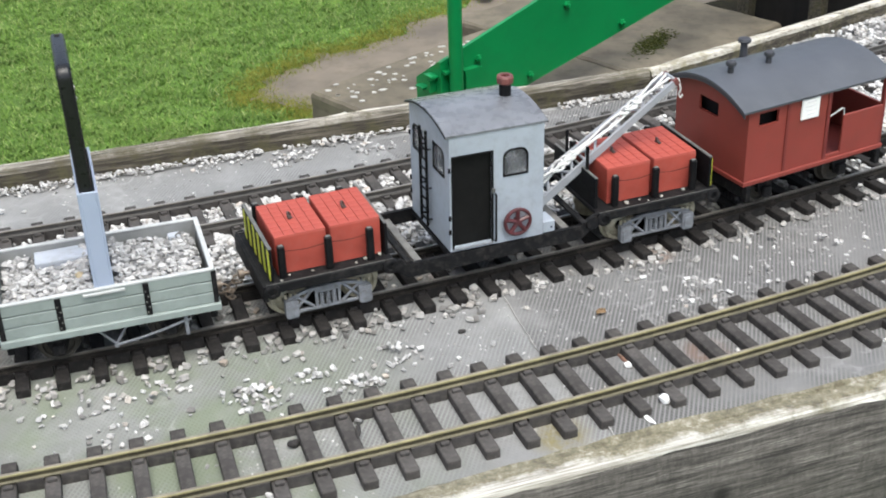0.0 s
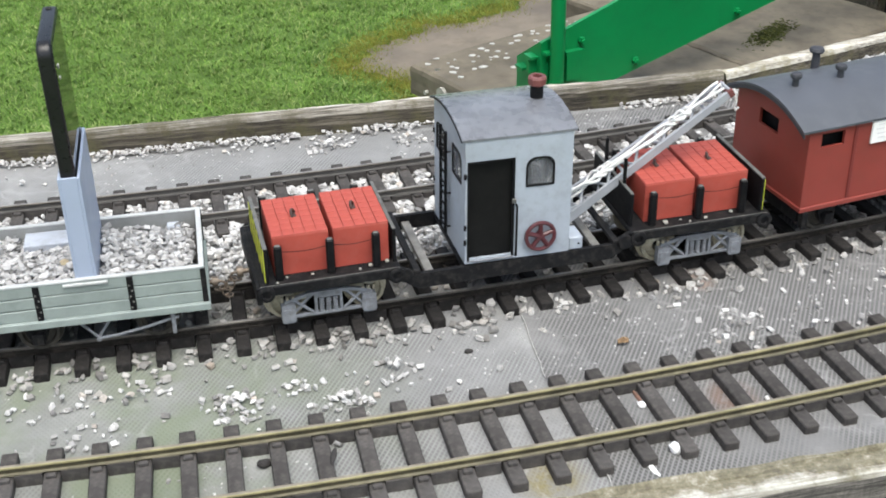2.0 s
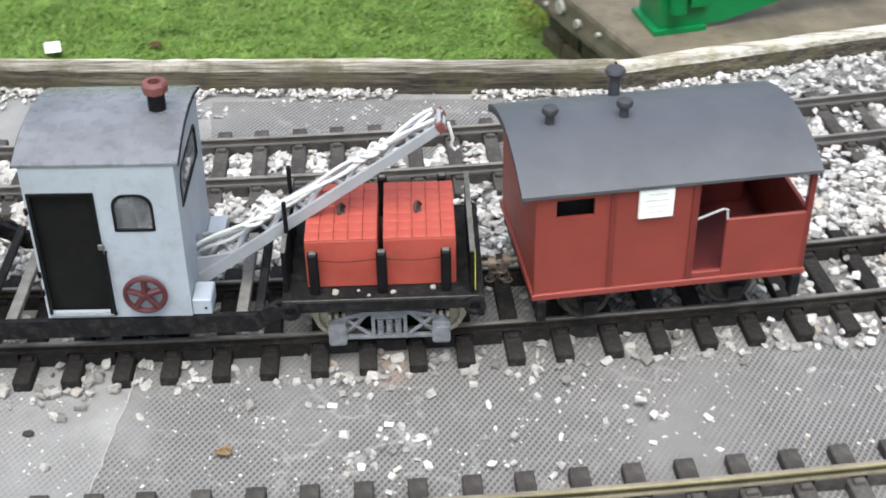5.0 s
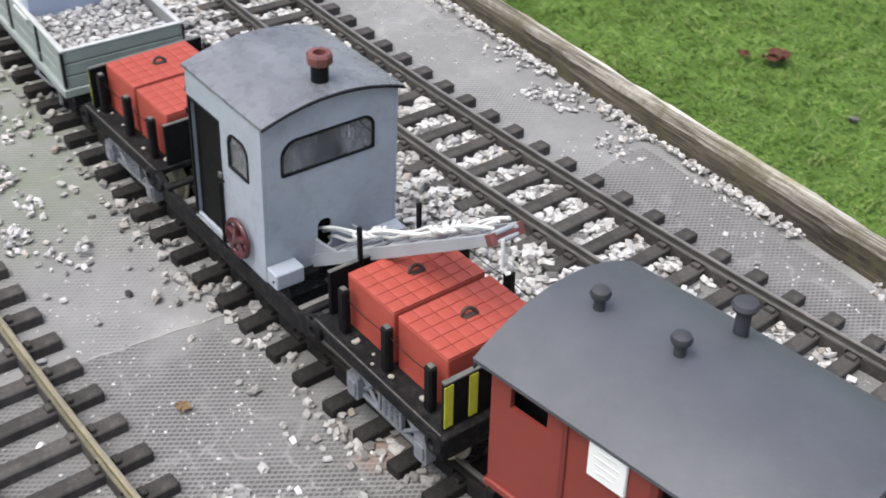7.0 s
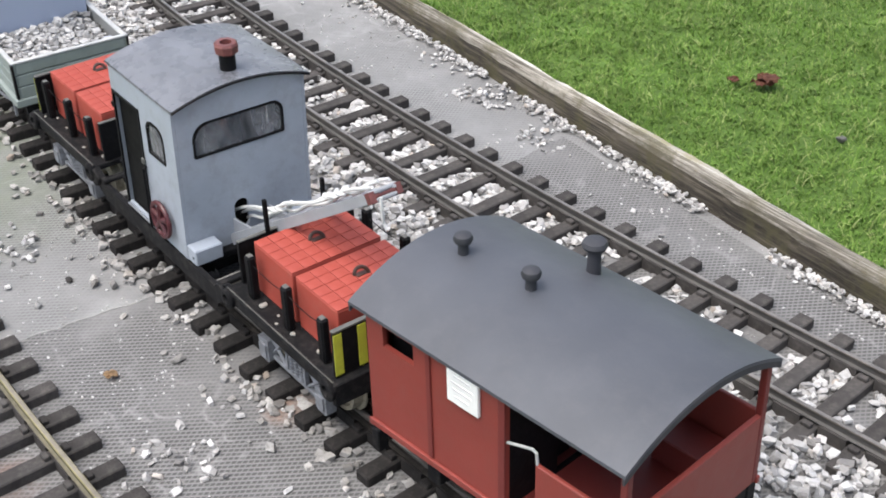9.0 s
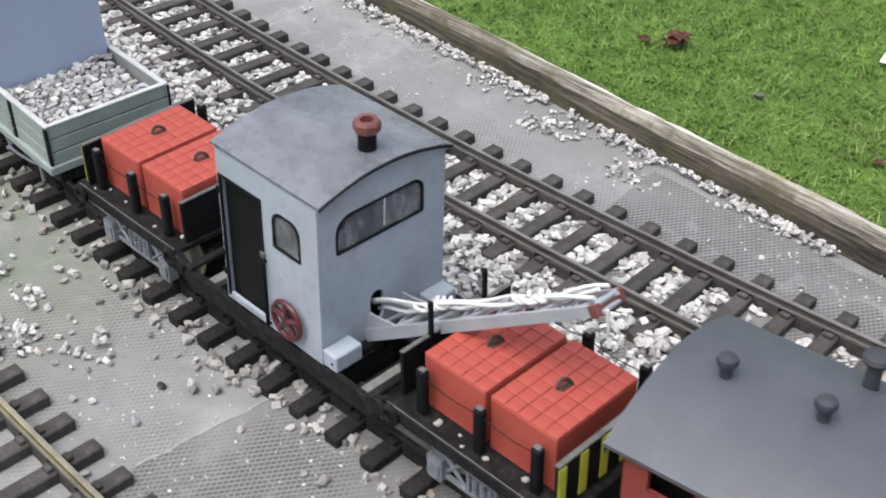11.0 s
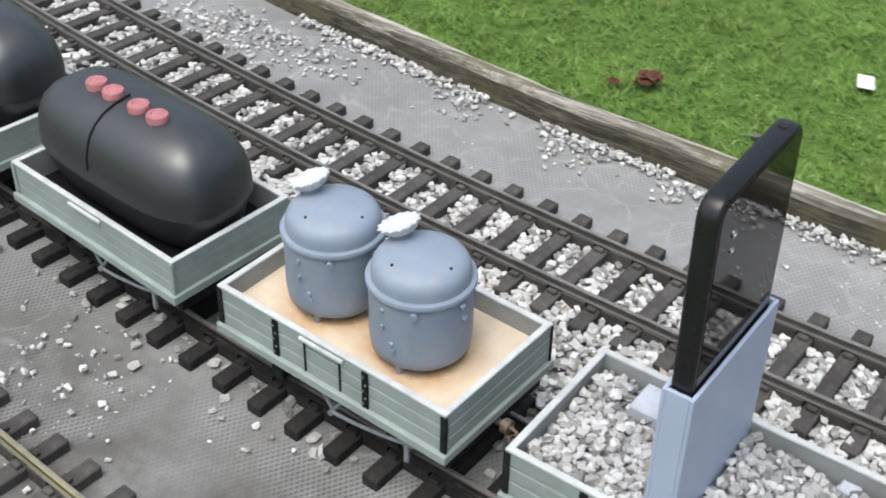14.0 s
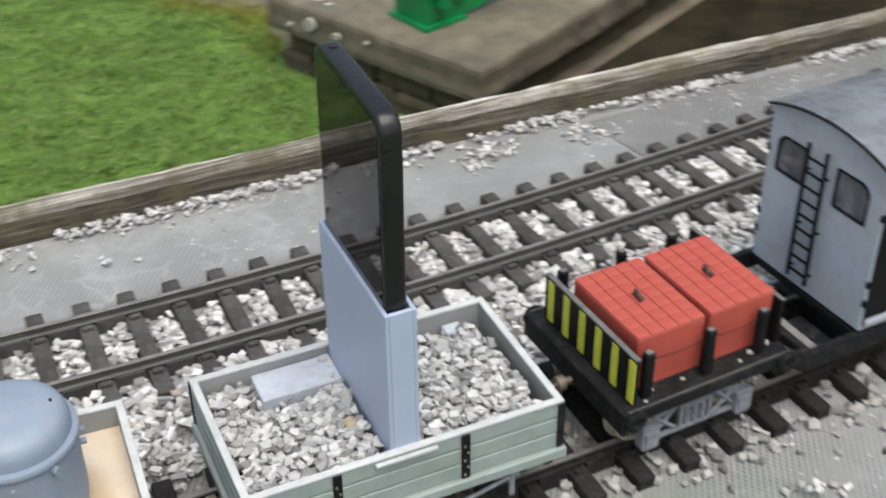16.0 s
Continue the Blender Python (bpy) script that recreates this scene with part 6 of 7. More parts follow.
bm = slab_box(BM(), 0.03, 0.48, 0.03, 1.02, LAWN_Z - 0.01, SLAB_Z - 0.0682, 0.008, 3)
part("core", bm, M_BASESTONE, footing)
rg = random.Random(4)
for z0, z1 in ((LAWN_Z - 0.012, LAWN_Z + 0.040), (LAWN_Z + 0.043, SLAB_Z - 0.0685)):
    a = 0.012 + rg.uniform(0, 0.03)
    while a < 0.46:
        w = rg.uniform(0.07, 0.14)
        bm = slab_box(BM(), a, min(a + w, 0.5), rg.uniform(0.008, 0.02), 0.06, z0, z1, 0.004, rg.uniform(0, 9))
        part("footing_stone", bm, M_BASESTONE, footing)
        a += w + 0.006
rg = random.Random(11)
for k in range(58):
    a, b = abs(rg.gauss(0.0, 0.085)) + 0.014, rg.uniform(0.02, 0.46)
    bm = BM()
    r = rg.uniform(0.003, 0.0085) * (1.25 if k % 9 == 0 else 1)
    p = slab_pt(a, b, SLAB_Z)
    outline = [(r * rg.uniform(0.6, 1.15) * math.cos(t), r * rg.uniform(0.5, 0.9) * math.sin(t)) for t in np.linspace(0, 2 * math.pi, 9)[:-1]]
    plate(bm, outline, [], lambda x, y, d: (p[0] + x, p[1] + y, SLAB_Z - 0.0005 + d), 0.0022)
    solo("lichen_flake", bm, M_LICHEN, "white crust of lichen on the slab", "lichen", "lichen flakes on the slab")
bm = BM()
for k in range(900):
    a, b = 0.372 + rg.gauss(0, 0.014), 0.75 + rg.gauss(0, 0.040)
    a += (b - 0.75) * -0.25
    p = Vector(slab_pt(a, b, SLAB_Z - 0.004))
    h = rg.uniform(0.001, 0.003)
    ang = rg.uniform(0, 6.28)
    d = Vector((math.cos(ang), math.sin(ang), 0))
    q = [bm.verts.new(p + d * 0.004), bm.verts.new(p - d * 0.004), bm.verts.new(p + Vector((rg.uniform(-0.01, 0.01), rg.uniform(-0.01, 0.01), h)))]
    bm.faces.new(q)
solo("moss_patch", bm, M_MOSSPALE, "patch of moss growing on the slab", "moss", kind="stuff")

bm = BM()
path_pts = [(0.60, 2.62), (0.65, 2.75), (0.56, 2.86), (0.485, 2.94), (0.53, 3.05), (0.65, 3.13), (0.72, 3.20), (0.86, 3.19), (0.96, 3.26), (1.13, 3.365), (1.45, 3.5), (2.1, 3.82), (2.9, 4.2), (3.3, 3.9), (3.4, 2.4), (3.2, 1.0), (1.05, 1.3), (0.86, 1.95), (0.80, 2.12)]
ragged = []
for (xa, ya), (xb, yb) in zip(path_pts, path_pts[1:] + path_pts[:1]):
    for q in np.linspace(0, 1, 22)[:-1]:
        x, y = xa + (xb - xa) * q, ya + (yb - ya) * q
        ragged.append((x + 0.05 * noise.noise(Vector((x * 9, y * 9, 1))) + 0.025 * noise.noise(Vector((x * 31, y * 31, 2))), y + 0.05 * noise.noise(Vector((x * 9, y * 9, 5))) + 0.025 * noise.noise(Vector((x * 31, y * 31, 7)))))
path_pts = ragged
vs = [bm.verts.new((x, y, LAWN_Z + 0.006)) for x, y in path_pts]
bm.faces.new(vs)
solo("path", bm, M_PATH, "damp brown concrete path at the lawn's ragged edge", "path", kind="structure")
# soil area, its deep shade put into the base colour
bm = BM()
soil = [(0.66, 1.2), (0.79, 2.10), (1.26, 2.32), (1.72, 2.53), (1.60, 2.86), (1.78, 3.10), (2.9, 3.35), (3.0, 2.2), (2.9, 1.2), (0.9, 1.1)]
vs = [bm.verts.new((x, y, LAWN_Z + 0.012)) for x, y in soil]
bm.faces.new(vs)
solo("ground_soil", bm, M_SOIL, "soil behind the raised bed, coloured dark for deep shade", "soil", kind="structure")

# green steel steps: stringer, base plate, hand-rail post
SP = Vector((0.728, 2.374, SLAB_Z))
ED = Vector((0.97, 0.243, 0)).normalized()
EN = Vector((ED.y, -ED.x, 0))
steps = thing("steel_steps", Matrix.Identity(4), "bright green painted steel stair stringer with a hand-rail post", "steps")


def st(a, z, d):
    return SP + ED * a + EN * d + Vector((0, 0, z))


def slanted_box(bm, a0, a1, z0, z1, d0, d1):
    c8 = [bm.verts.new(st(a, z, d)) for a in (a0, a1) for d in (d0, d1) for z in (z0, z1)]
    for q in ((0, 1, 3, 2), (4, 6, 7, 5), (0, 4, 5, 1), (2, 3, 7, 6), (0, 2, 6, 4), (1, 5, 7, 3)):
        bm.faces.new([c8[i] for i in q])
    return bm


bm = BM()
plate(bm, [(0.012, 0.009), (0.135, 0.009), (1.4, 0.325), (1.4, 0.582), (0.012, 0.135)], [], lambda a, b, d: tuple(st(a, b, 0.089 + d)), 0.009)
part("stringer", bm, M_GREENSTEEL, steps, "green sloping steel plate")
bm = BM()
plate(bm, [(0.004, 0.009), (0.0885, 0.009), (0.0885, 0.134), (0.004, 0.077)], [], lambda a, b, d: tuple(st(0.012 + d, b, a)), 0.009)
part("end_plate", bm, M_GREENSTEEL, steps, "green steel plate closing the stringer's foot")
bm = slanted_box(BM(), 0.0, 0.10, 0.0, 0.009, 0.0, 0.108)
part("base_plate", bm, M_GREENSTEEL, steps, "green foot plate bolted to the slab")
bm = BM()
rod(bm, st(0.040, 0.045, 0.1135), st(0.040, 1.1, 0.1135), 0.0145, 20)
part("post", bm, M_GREENSTEEL, steps, "round green hand-rail post", True)
for a0, a1, z0, z1 in ((0.015, 0.05, 0.112, 0.118), (0.062, 0.105, 0.104, 0.111), (0.064, 0.100, 0.050, 0.104)):
    bm = slanted_box(BM(), a0, a1, z0, z1, 0.0985, 0.113)
    part("clamp", bm, M_GREENSTEEL, steps, "green clamp holding the post")
for d0, z0 in ((0.028, 0.066), (0.062, 0.100)):
    bm = slanted_box(BM(), -0.006, 0.0115, z0, z0 + 0.005, d0, d0 + 0.028)
    part("lug", bm, M_GREENSTEEL, steps, "small welded green lug")
bm = slanted_box(BM(), -0.004, 0.0115, 0.068, 0.094, 0.070, 0.080)
part("lug", bm, M_GREENSTEEL, steps)
for a, z in ((0.104, 0.125), (0.238, 0.057), (0.335, 0.191), (0.49, 0.118), (0.60, 0.27), (0.74, 0.19), (0.86, 0.35)):
    bm = BM()
    p, q = st(a, z, 0.0975), st(a, z, 0.106)
    rod(bm, p, q, 0.008, 6)
    rod(bm, q, st(a, z, 0.113), 0.0045, 10)
    part("bolt", bm, M_GREENSTEEL, steps, "green painted bolt head")
bm = BM()
rod(bm, st(0.052, 0.008, 0.052), st(0.052, 0.018, 0.052), 0.010, 6)
rod(bm, st(0.052, 0.018, 0.052), st(0.052, 0.024, 0.052), 0.005, 10)
part("foot_bolt", bm, M_GREENSTEEL, steps)

# added near-black backdrop for the shadowed gap past the slabs' end, with posts
shed = BM()
rows = [[shed.verts.new(slab_pt(a, b, z)) for a, b in ((0.28, 1.32), (1.9, 1.32), (1.9, 1.38), (0.28, 1.38))] for z in (LAWN_Z, 0.6)]
for k in range(4):
    shed.faces.new((rows[0][k], rows[0][(k + 1) % 4], rows[1][(k + 1) % 4], rows[1][k]))
shed.faces.new(rows[0][::-1])
shed.faces.new(rows[1])
solo("wall_dark_backdrop", shed, M_BACKDROP, "near-black backdrop wall added for the shadowed gap behind the slabs", "shed wall", kind="structure")
for a in (0.272, 0.485, 0.80, 1.15):
    post = BM()
    rows = [[post.verts.new(slab_pt(a + p, 1.25 + q, z)) for p, q in ((0, 0), (0.034, 0), (0.034, 0.034), (0, 0.034))] for z in (LAWN_Z, 0.5)]
    for k in range(4):
        post.faces.new((rows[0][k], rows[0][(k + 1) % 4], rows[1][(k + 1) % 4], rows[1][k]))
    post.faces.new(rows[0][::-1])
    post.faces.new(rows[1])
    solo("backdrop_post", post, M_BACKFACE, "weathered post standing before the dark backdrop", "post", "shed posts")

# lawn litter
def leaf(x, y, z, size, material, label, seed, turn):
    rg2 = random.Random(seed)
    bm = BM()
    n = 10
    mid = [bm.verts.new((size * (k / n - 0.5), 0, 0.12 * size * math.sin(3 * k / n) + 0.02 * size)) for k in range(n + 1)]
    for s in (-1, 1):
        rim = [bm.verts.new((size * (k / n - 0.5), s * size * 0.36 * math.sin(math.pi * min(1, max(0.02, k / n))) * (1 + 0.3 * (k % 2)), size * rg2.uniform(0.02, 0.2))) for k in range(n + 1)]
        for k in range(n):
            bm.faces.new((mid[k], mid[k + 1], rim[k + 1], rim[k]) if s > 0 else (mid[k], rim[k], rim[k + 1], mid[k + 1]))
    bmesh.ops.solidify(bm, geom=bm.faces[:], thickness=0.0004)
    return solo("fallen_leaf", bm, material, label, "leaf", "fallen leaves", m=pose(x, y, z, 0, 0, turn))


leaf(-0.746, 2.296, LAWN_Z + 0.016, 0.046, M_LEAF, "curled dead brown leaf on the lawn", 1, 40)
leaf(-0.734, 2.306, LAWN_Z + 0.026, 0.044, M_LEAF, "curled dead brown leaf on the lawn", 2, 120)
leaf(-0.752, 2.310, LAWN_Z + 0.022, 0.042, M_LEAF, "curled dead brown leaf on the lawn", 12, 85)
leaf(-0.209, 2.556, LAWN_Z + 0.012, 0.030, M_LEAF, "small dead brown leaf sunk in the grass", 14, 15)
leaf(-0.229, 2.205, LAWN_Z + 0.010, 0.022, M_LEAF, "small dead brown leaf sunk in the grass", 15, 70)
leaf(-0.175, 2.192, LAWN_Z + 0.012, 0.026, M_LEAFPALE, "dead tan leaf on the lawn", 16, 140)
leaf(-0.800, 2.270, LAWN_Z + 0.012, 0.030, M_LEAF, "small dead brown leaf sunk in the grass", 17, 10)
leaf(0.304, 0.6135, 0.0022, 0.0085, M_LEAFPALE, "tiny tan leaf on the ground net", 5, 30)
leaf(1.30, 3.42, LAWN_Z + 0.02, 0.06, M_LEAFPALE, "dead tan leaf on the path", 6, 30)
bm = BM()
box(bm, -0.0155, 0.0155, -0.029, 0.029, 0.0, 0.002, 0.0008)
solo("white_card", bm, M_WHITE, "small white card lying on the lawn", "card", m=pose(-0.414, 2.542, LAWN_Z + 0.016, -4, 3, 18))


def scrap(name, x, y, z, size, flat, material, label, category, seed, turn):
    """One loose angular bit, lying on what is under it."""
    rg2 = random.Random(seed)
    bm = BM()
    bmesh.ops.create_icosphere(bm, subdivisions=2, radius=1.0)
    for v in bm.verts:
        k = 1 + 0.35 * noise.noise(v.co * 1.3 + Vector((seed, 0, 0)))
        v.co = Vector((v.co.x * k * size[0], v.co.y * k * size[1], v.co.z * k * flat))
    return solo(name, bm, material, label, category, m=pose(x, y, z + flat * 0.8, 0, 0, turn))


scrap("white_stone", 0.2965, 0.5110, 0.0007, (0.0034, 0.0038), 0.003, M_WHITE, "small white stone beside the brass track", "stone", 3, 20)
scrap("white_stone", 0.2930, 0.5520, 0.0007, (0.0020, 0.0028), 0.0020, M_WHITE, "small white stone between the brass rails", "stone", 7, 40)
scrap("wood_splinter", 0.2935, 0.5610, 0.0007, (0.0012, 0.0075), 0.0010, M_SPLINTER, "reddish splinter between the brass rails", "splinter", 9, 4)
scrap("paper_scrap", 0.2795, 0.5010, 0.0007, (0.0016, 0.0082), 0.0007, M_WHITE, "thin white scrap beside the front board", "scrap", 5, 10)
scrap("bark_crumb", 0.0820, 0.5520, 0.0, (0.0042, 0.0030), 0.0024, M_BARK, "dark crumb of bark between the brass rails", "bark", 21, 25)
scrap("bark_crumb", 0.1180, 0.5440, 0.0058, (0.0016, 0.0065), 0.0012, M_BARK, "dark crumb of bark on a sleeper", "bark", 23, -15)
scrap("bark_crumb", 0.0930, 0.5230, 0.0060, (0.0030, 0.0034), 0.0016, M_BARK, "dark crumb of bark beside a brass rail", "bark", 25, 60)
scrap("bark_crumb", 0.2120, 0.6280, 0.0, (0.0028, 0.0018), 0.0014, M_BARK, "dark crumb of bark on the net", "bark", 27, 0)
scrap("grey_stone", -0.508, 2.252, LAWN_Z + 0.004, (0.010, 0.006), 0.006, M_WORNGREY, "grey stone half sunk in the lawn", "stone", 31, 40)
m_load = STONE_WAGON.matrix_world @ pose(-0.0145, -0.0115, 0.0595)
scrap("amber_pebble", *m_load.translation, (0.0027, 0.0024), 0.0022, M_AMBER, "amber pebble on the grey stone load", "stone", 13, 0)


# ---- stones ----
CHIP = np.array([(x, y, z) for x in (-1, 1) for y in (-1, 1) for z in (-1, 1)] + [(-1, 0, 0), (1, 0, 0), (0, -1, 0), (0, 1, 0), (0, 0, -1), (0, 0, 1)], float)
CHIP_F = np.array([(c, r[k], r[(k + 1) % 4]) for c, r in ((8, (0, 1, 3, 2)), (9, (4, 6, 7, 5)), (10, (0, 4, 5, 1)), (11, (2, 3, 7, 6)), (12, (0, 2, 6, 4)), (13, (1, 5, 7, 3))) for k in range(4)])


def stones(rg, p, size):
    """Broken blunt-edged chips at the points p: one array of corners and one of triangles."""
    n = len(p)
    shape = CHIP[None] * np.concatenate([rg.uniform(0.5, 0.9, (n, 8, 3)), rg.uniform(0.62, 0.95, (n, 6, 3))], 1)
    shape[:, 8:] += rg.normal(0, 0.12, (n, 6, 3))
    lean = rg.normal(0, 0.2, (n, 1, 2))
    shape[:, :, :2] += shape[:, :, 2:] * lean
    shape = shape * (np.stack([rg.uniform(0.85, 1.4, n), rg.uniform(0.6, 1.0, n), rg.uniform(0.45, 0.85, n)], -1) * (size / 2)[:, None])[:, None, :]
    a, b = rg.uniform(0, 2 * np.pi, n), rg.normal(0, 0.6, n)
    ca, sa, cb, sb = np.cos(a), np.sin(a), np.cos(b), np.sin(b)
    rot = np.zeros((n, 3, 3))
    rot[:, 0, 0], rot[:, 0, 1], rot[:, 0, 2] = ca, -sa * cb, sa * sb
    rot[:, 1, 0], rot[:, 1, 1], rot[:, 1, 2] = sa, ca * cb, -ca * sb
    rot[:, 2, 1], rot[:, 2, 2] = sb, cb
    v = np.einsum("nij,nkj->nki", rot, shape) + p[:, None, :]
    f = CHIP_F[None] + 14 * np.arange(n)[:, None, None]
    return v.reshape(-1, 3), f.reshape(-1, 3)


def single_stones(parent, seed, p, size, material):
    """Each stone at the points p as a piece of its own, on a few shared chip meshes."""
    rg2 = np.random.default_rng(seed)
    shapes = []
    for k in range(24):
        v, f = stones(rg2, np.zeros((1, 3)), np.array([0.0042]))
        shapes.append(array_mesh("stone", v, f, material))
    for k, (q, d) in enumerate(zip(p, size)):
        ob = new("stone", shapes[k % 24])
        ob.parent = parent
        ob.matrix_basis = pose(q[0], q[1], q[2], 0, 0, rg2.uniform(0, 360)) @ Matrix.Scale(d / 0.0042, 4)


def ty(which, x):
    y0, x0 = CENTRES[which]
    return y0 + BEND * (x - x0) ** 2


def noise2(x, y, s, seed):
    return np.array([noise.noise(Vector((a * s, b * s, seed))) for a, b in zip(x, y)])


def clear_of_track(x, y, which, x0, shift, half, leave, rg):
    """False where a chip would sit on a rail, and mostly where it would sit on a sleeper."""
    v = y - ty(which, x)
    on_rail = (np.abs(np.abs(v) - 0.0227) < 0.0042)
    ph = np.abs((x - x0 - shift + PITCH / 2) % PITCH - PITCH / 2)
    on_sleeper = (ph < 0.0054) & (np.abs(v) < half + 0.002)
    return ~on_rail & (~on_sleeper | (rg.random(len(x)) < leave))


rg = np.random.default_rng(21)
chunks = []


def lay(x, y, size, z=0.0, filt=True, leave=0.02):
    x, y = np.asarray(x), np.asarray(y)
    keep = (y > FRONT_Y + 0.022)
    back = np.interp(x, [q[0] for q in BACK_LINE], [q[1] for q in BACK_LINE])
    keep &= y < back - 0.003
    if filt:
        for which, x0, shift, half in (("front", -0.85, 0.0015, 0.0425), ("main", -0.95, 0.0, 0.0435), ("back", -1.05, 0.004, 0.0425)):
            keep &= clear_of_track(x, y, which, x0, shift, half, leave, rg)
    x, y, size = x[keep], y[keep], size[keep]
    zz = (z[keep] if isinstance(z, np.ndarray) else z) + size * 0.25 + 0.0008
    chunks.append((np.stack([x, y, zz], -1), size))


# along the main track
n = 7600
x = rg.uniform(-0.9, 1.2, n)
v = rg.uniform(-0.066, 0.062, n)
pr = np.where(np.abs(v) < 0.05, 0.95, np.where(v < 0, np.where(x > 0.3, 0.16, 0.2), 0.8)) * np.where(np.abs(v) < 0.024, 0.75, 1) * np.where((x < -0.08) & (v < -0.026), 0.35, 1)
k = rg.random(n) < pr
lay(x[k], ty("main", x[k]) + v[k], rg.uniform(0.0026, 0.0060, k.sum()))
P, S = chunks.pop()
v, f = stones(rg, P, S)
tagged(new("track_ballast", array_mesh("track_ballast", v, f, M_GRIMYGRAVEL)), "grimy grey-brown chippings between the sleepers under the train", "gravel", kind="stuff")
# between the main and back tracks, two layers
n = 15000
x = rg.uniform(-0.9, 1.2, n)
y = ty("main", x) + 0.040 + rg.random(n) * (ty("back", x) - ty("main", x) - 0.070)
k = noise2(x, y, 22, 3) > -0.75
lay(x[k], y[k], rg.uniform(0.0030, 0.0063, k.sum()), rg.choice([0.0, 0.003], k.sum()), leave=0.06)
# in the back track's cells
n = 20000
x = rg.uniform(-0.95, 1.2, n)
v = rg.uniform(-0.045, 0.030, n)
y = ty("back", x) + v
k = noise2(x, y, 30, 9) > np.where(x < 0.28, -0.95, -0.14) + np.where(v > 0.022, 0.3, 0)
lay(x[k], y[k], rg.uniform(0.0028, 0.0056, k.sum()), rg.choice([0.0, 0.0015], k.sum()))
# drift along the back boards
n = 7500
x = rg.uniform(-1.3, 1.5, n)
back = np.interp(x, [q[0] for q in BACK_LINE], [q[1] for q in BACK_LINE])
d = np.abs(rg.normal(0, 0.0042, n)) + 0.002
k = noise2(x, d, 14, 5) > -0.3 + d * 26
lay(x[k], (back - d)[k], rg.uniform(0.0015, 0.0036, k.sum()), np.clip(0.005 - d * 0.5, 0, 1)[k])
# deep stones beyond the van
n = 17000
x = rg.uniform(0.56, 1.30, n)
y = rg.uniform(0.62, 1.15, n)
k = (y > ty("main", x) - 0.05 + 0.02 * noise2(x, y, 20, 2)) & (rg.random(n) < np.clip((x - 0.54) * 9, 0.1, 1))
lay(x[k], y[k], rg.uniform(0.0026, 0.0060, k.sum()), rg.choice([0.0, 0.002, 0.004], k.sum()), leave=0.25)
# heaps on the net
HEAPS = [(0.071, 0.607, 0.014, 80), (0.135, 0.593, 0.012, 60), (0.110, 0.614, 0.010, 24), (0.162, 0.619, 0.014, 30), (-0.007, 0.597, 0.016, 36), (-0.031, 0.633, 0.016, 34), (0.014, 0.631, 0.012, 30), (0.377, 0.613, 0.014, 44), (0.352, 0.660, 0.018, 22), (0.286, 0.668, 0.010, 12),
         (0.169, 0.930, 0.012, 70), (0.178, 0.948, 0.014, 60), (0.242, 0.925, 0.012, 40), (-0.119, 0.953, 0.018, 90), (-0.194, 0.957, 0.022, 110), (-0.054, 0.922, 0.010, 6), (0.107, 0.942, 0.012, 16), (0.46, 0.665, 0.020, 20), (0.5, 0.64, 0.020, 16), (-0.12, 0.62, 0.025, 50), (0.44, 0.61, 0.030, 20), (-0.3, 0.63, 0.040, 60),
         (-0.51, 0.938, 0.030, 110), (-0.47, 0.950, 0.030, 150), (-0.43, 0.945, 0.028, 120), (-0.39, 0.950, 0.022, 70), (-0.28, 0.958, 0.016, 50)]
for hx, hy, spread, count in HEAPS:
    count = int(count * 0.85)
    x = rg.normal(hx, spread * 0.8, count)
    y = rg.normal(hy, spread * 0.6, count)
    near = np.hypot(x - hx, (y - hy) * 1.3) < spread * 0.7
    lay(x, y, rg.uniform(0.0018, 0.0040 if hy > 0.9 else 0.0046, count), np.where(near, rg.choice([0.0, 0.003], count), 0.0))
# single chips
n = 330
x, y = rg.uniform(-0.8, 0.9, n), rg.uniform(0.495, 0.98, n)
lay(x, y, rg.uniform(0.0015, 0.0046, n) * rg.choice([0.7, 1, 1.1], n))
P = np.concatenate([c[0] for c in chunks])
S = np.concatenate([c[1] for c in chunks])
ballast = thing("ballast", Matrix(), "pale limestone chippings strewn round the tracks", "gravel")
on_net = np.flatnonzero((P[:, 0] > -0.06) & (P[:, 0] < 0.42) & (P[:, 1] > 0.572) & (P[:, 1] < 0.652))
near = on_net[np.argsort(-S[on_net])][:300]
single_stones(ballast, 51, P[near], S[near], M_GRAVEL)
P, S = np.delete(P, near, 0), np.delete(S, near)
v, f = stones(rg, P, S)
rest = new("loose_gravel", array_mesh("loose_gravel", v, f, M_GRAVEL))
rest.parent = ballast
tagged(rest, kind="stuff")

# crumbs of grit
n = 9000
x, y = rg.uniform(-0.6, 0.95, n), rg.uniform(0.49, 0.95, n)
k = noise2(x, y, 9, 13) > 0.05
x, y = x[k], y[k]
c = clear_of_track(x, y, "main", -0.95, 0.0, 0.0435, 0.05, rg) & clear_of_track(x, y, "front", -0.85, 0.0015, 0.0425, 0.03, rg) & clear_of_track(x, y, "back", -1.05, 0.004, 0.0425, 0.05, rg)
x, y = x[c], y[c]
sz = rg.uniform(0.0006, 0.0018, len(x))
v, f = stones(rg, np.stack([x, y, np.where(x > 0.25, 0.0007, 0) + sz * 0.2], -1), sz)
tagged(new("grit", array_mesh("grit", v, f, M_GRAVEL)), "fine pale grit scattered on the net", "grit", kind="stuff")

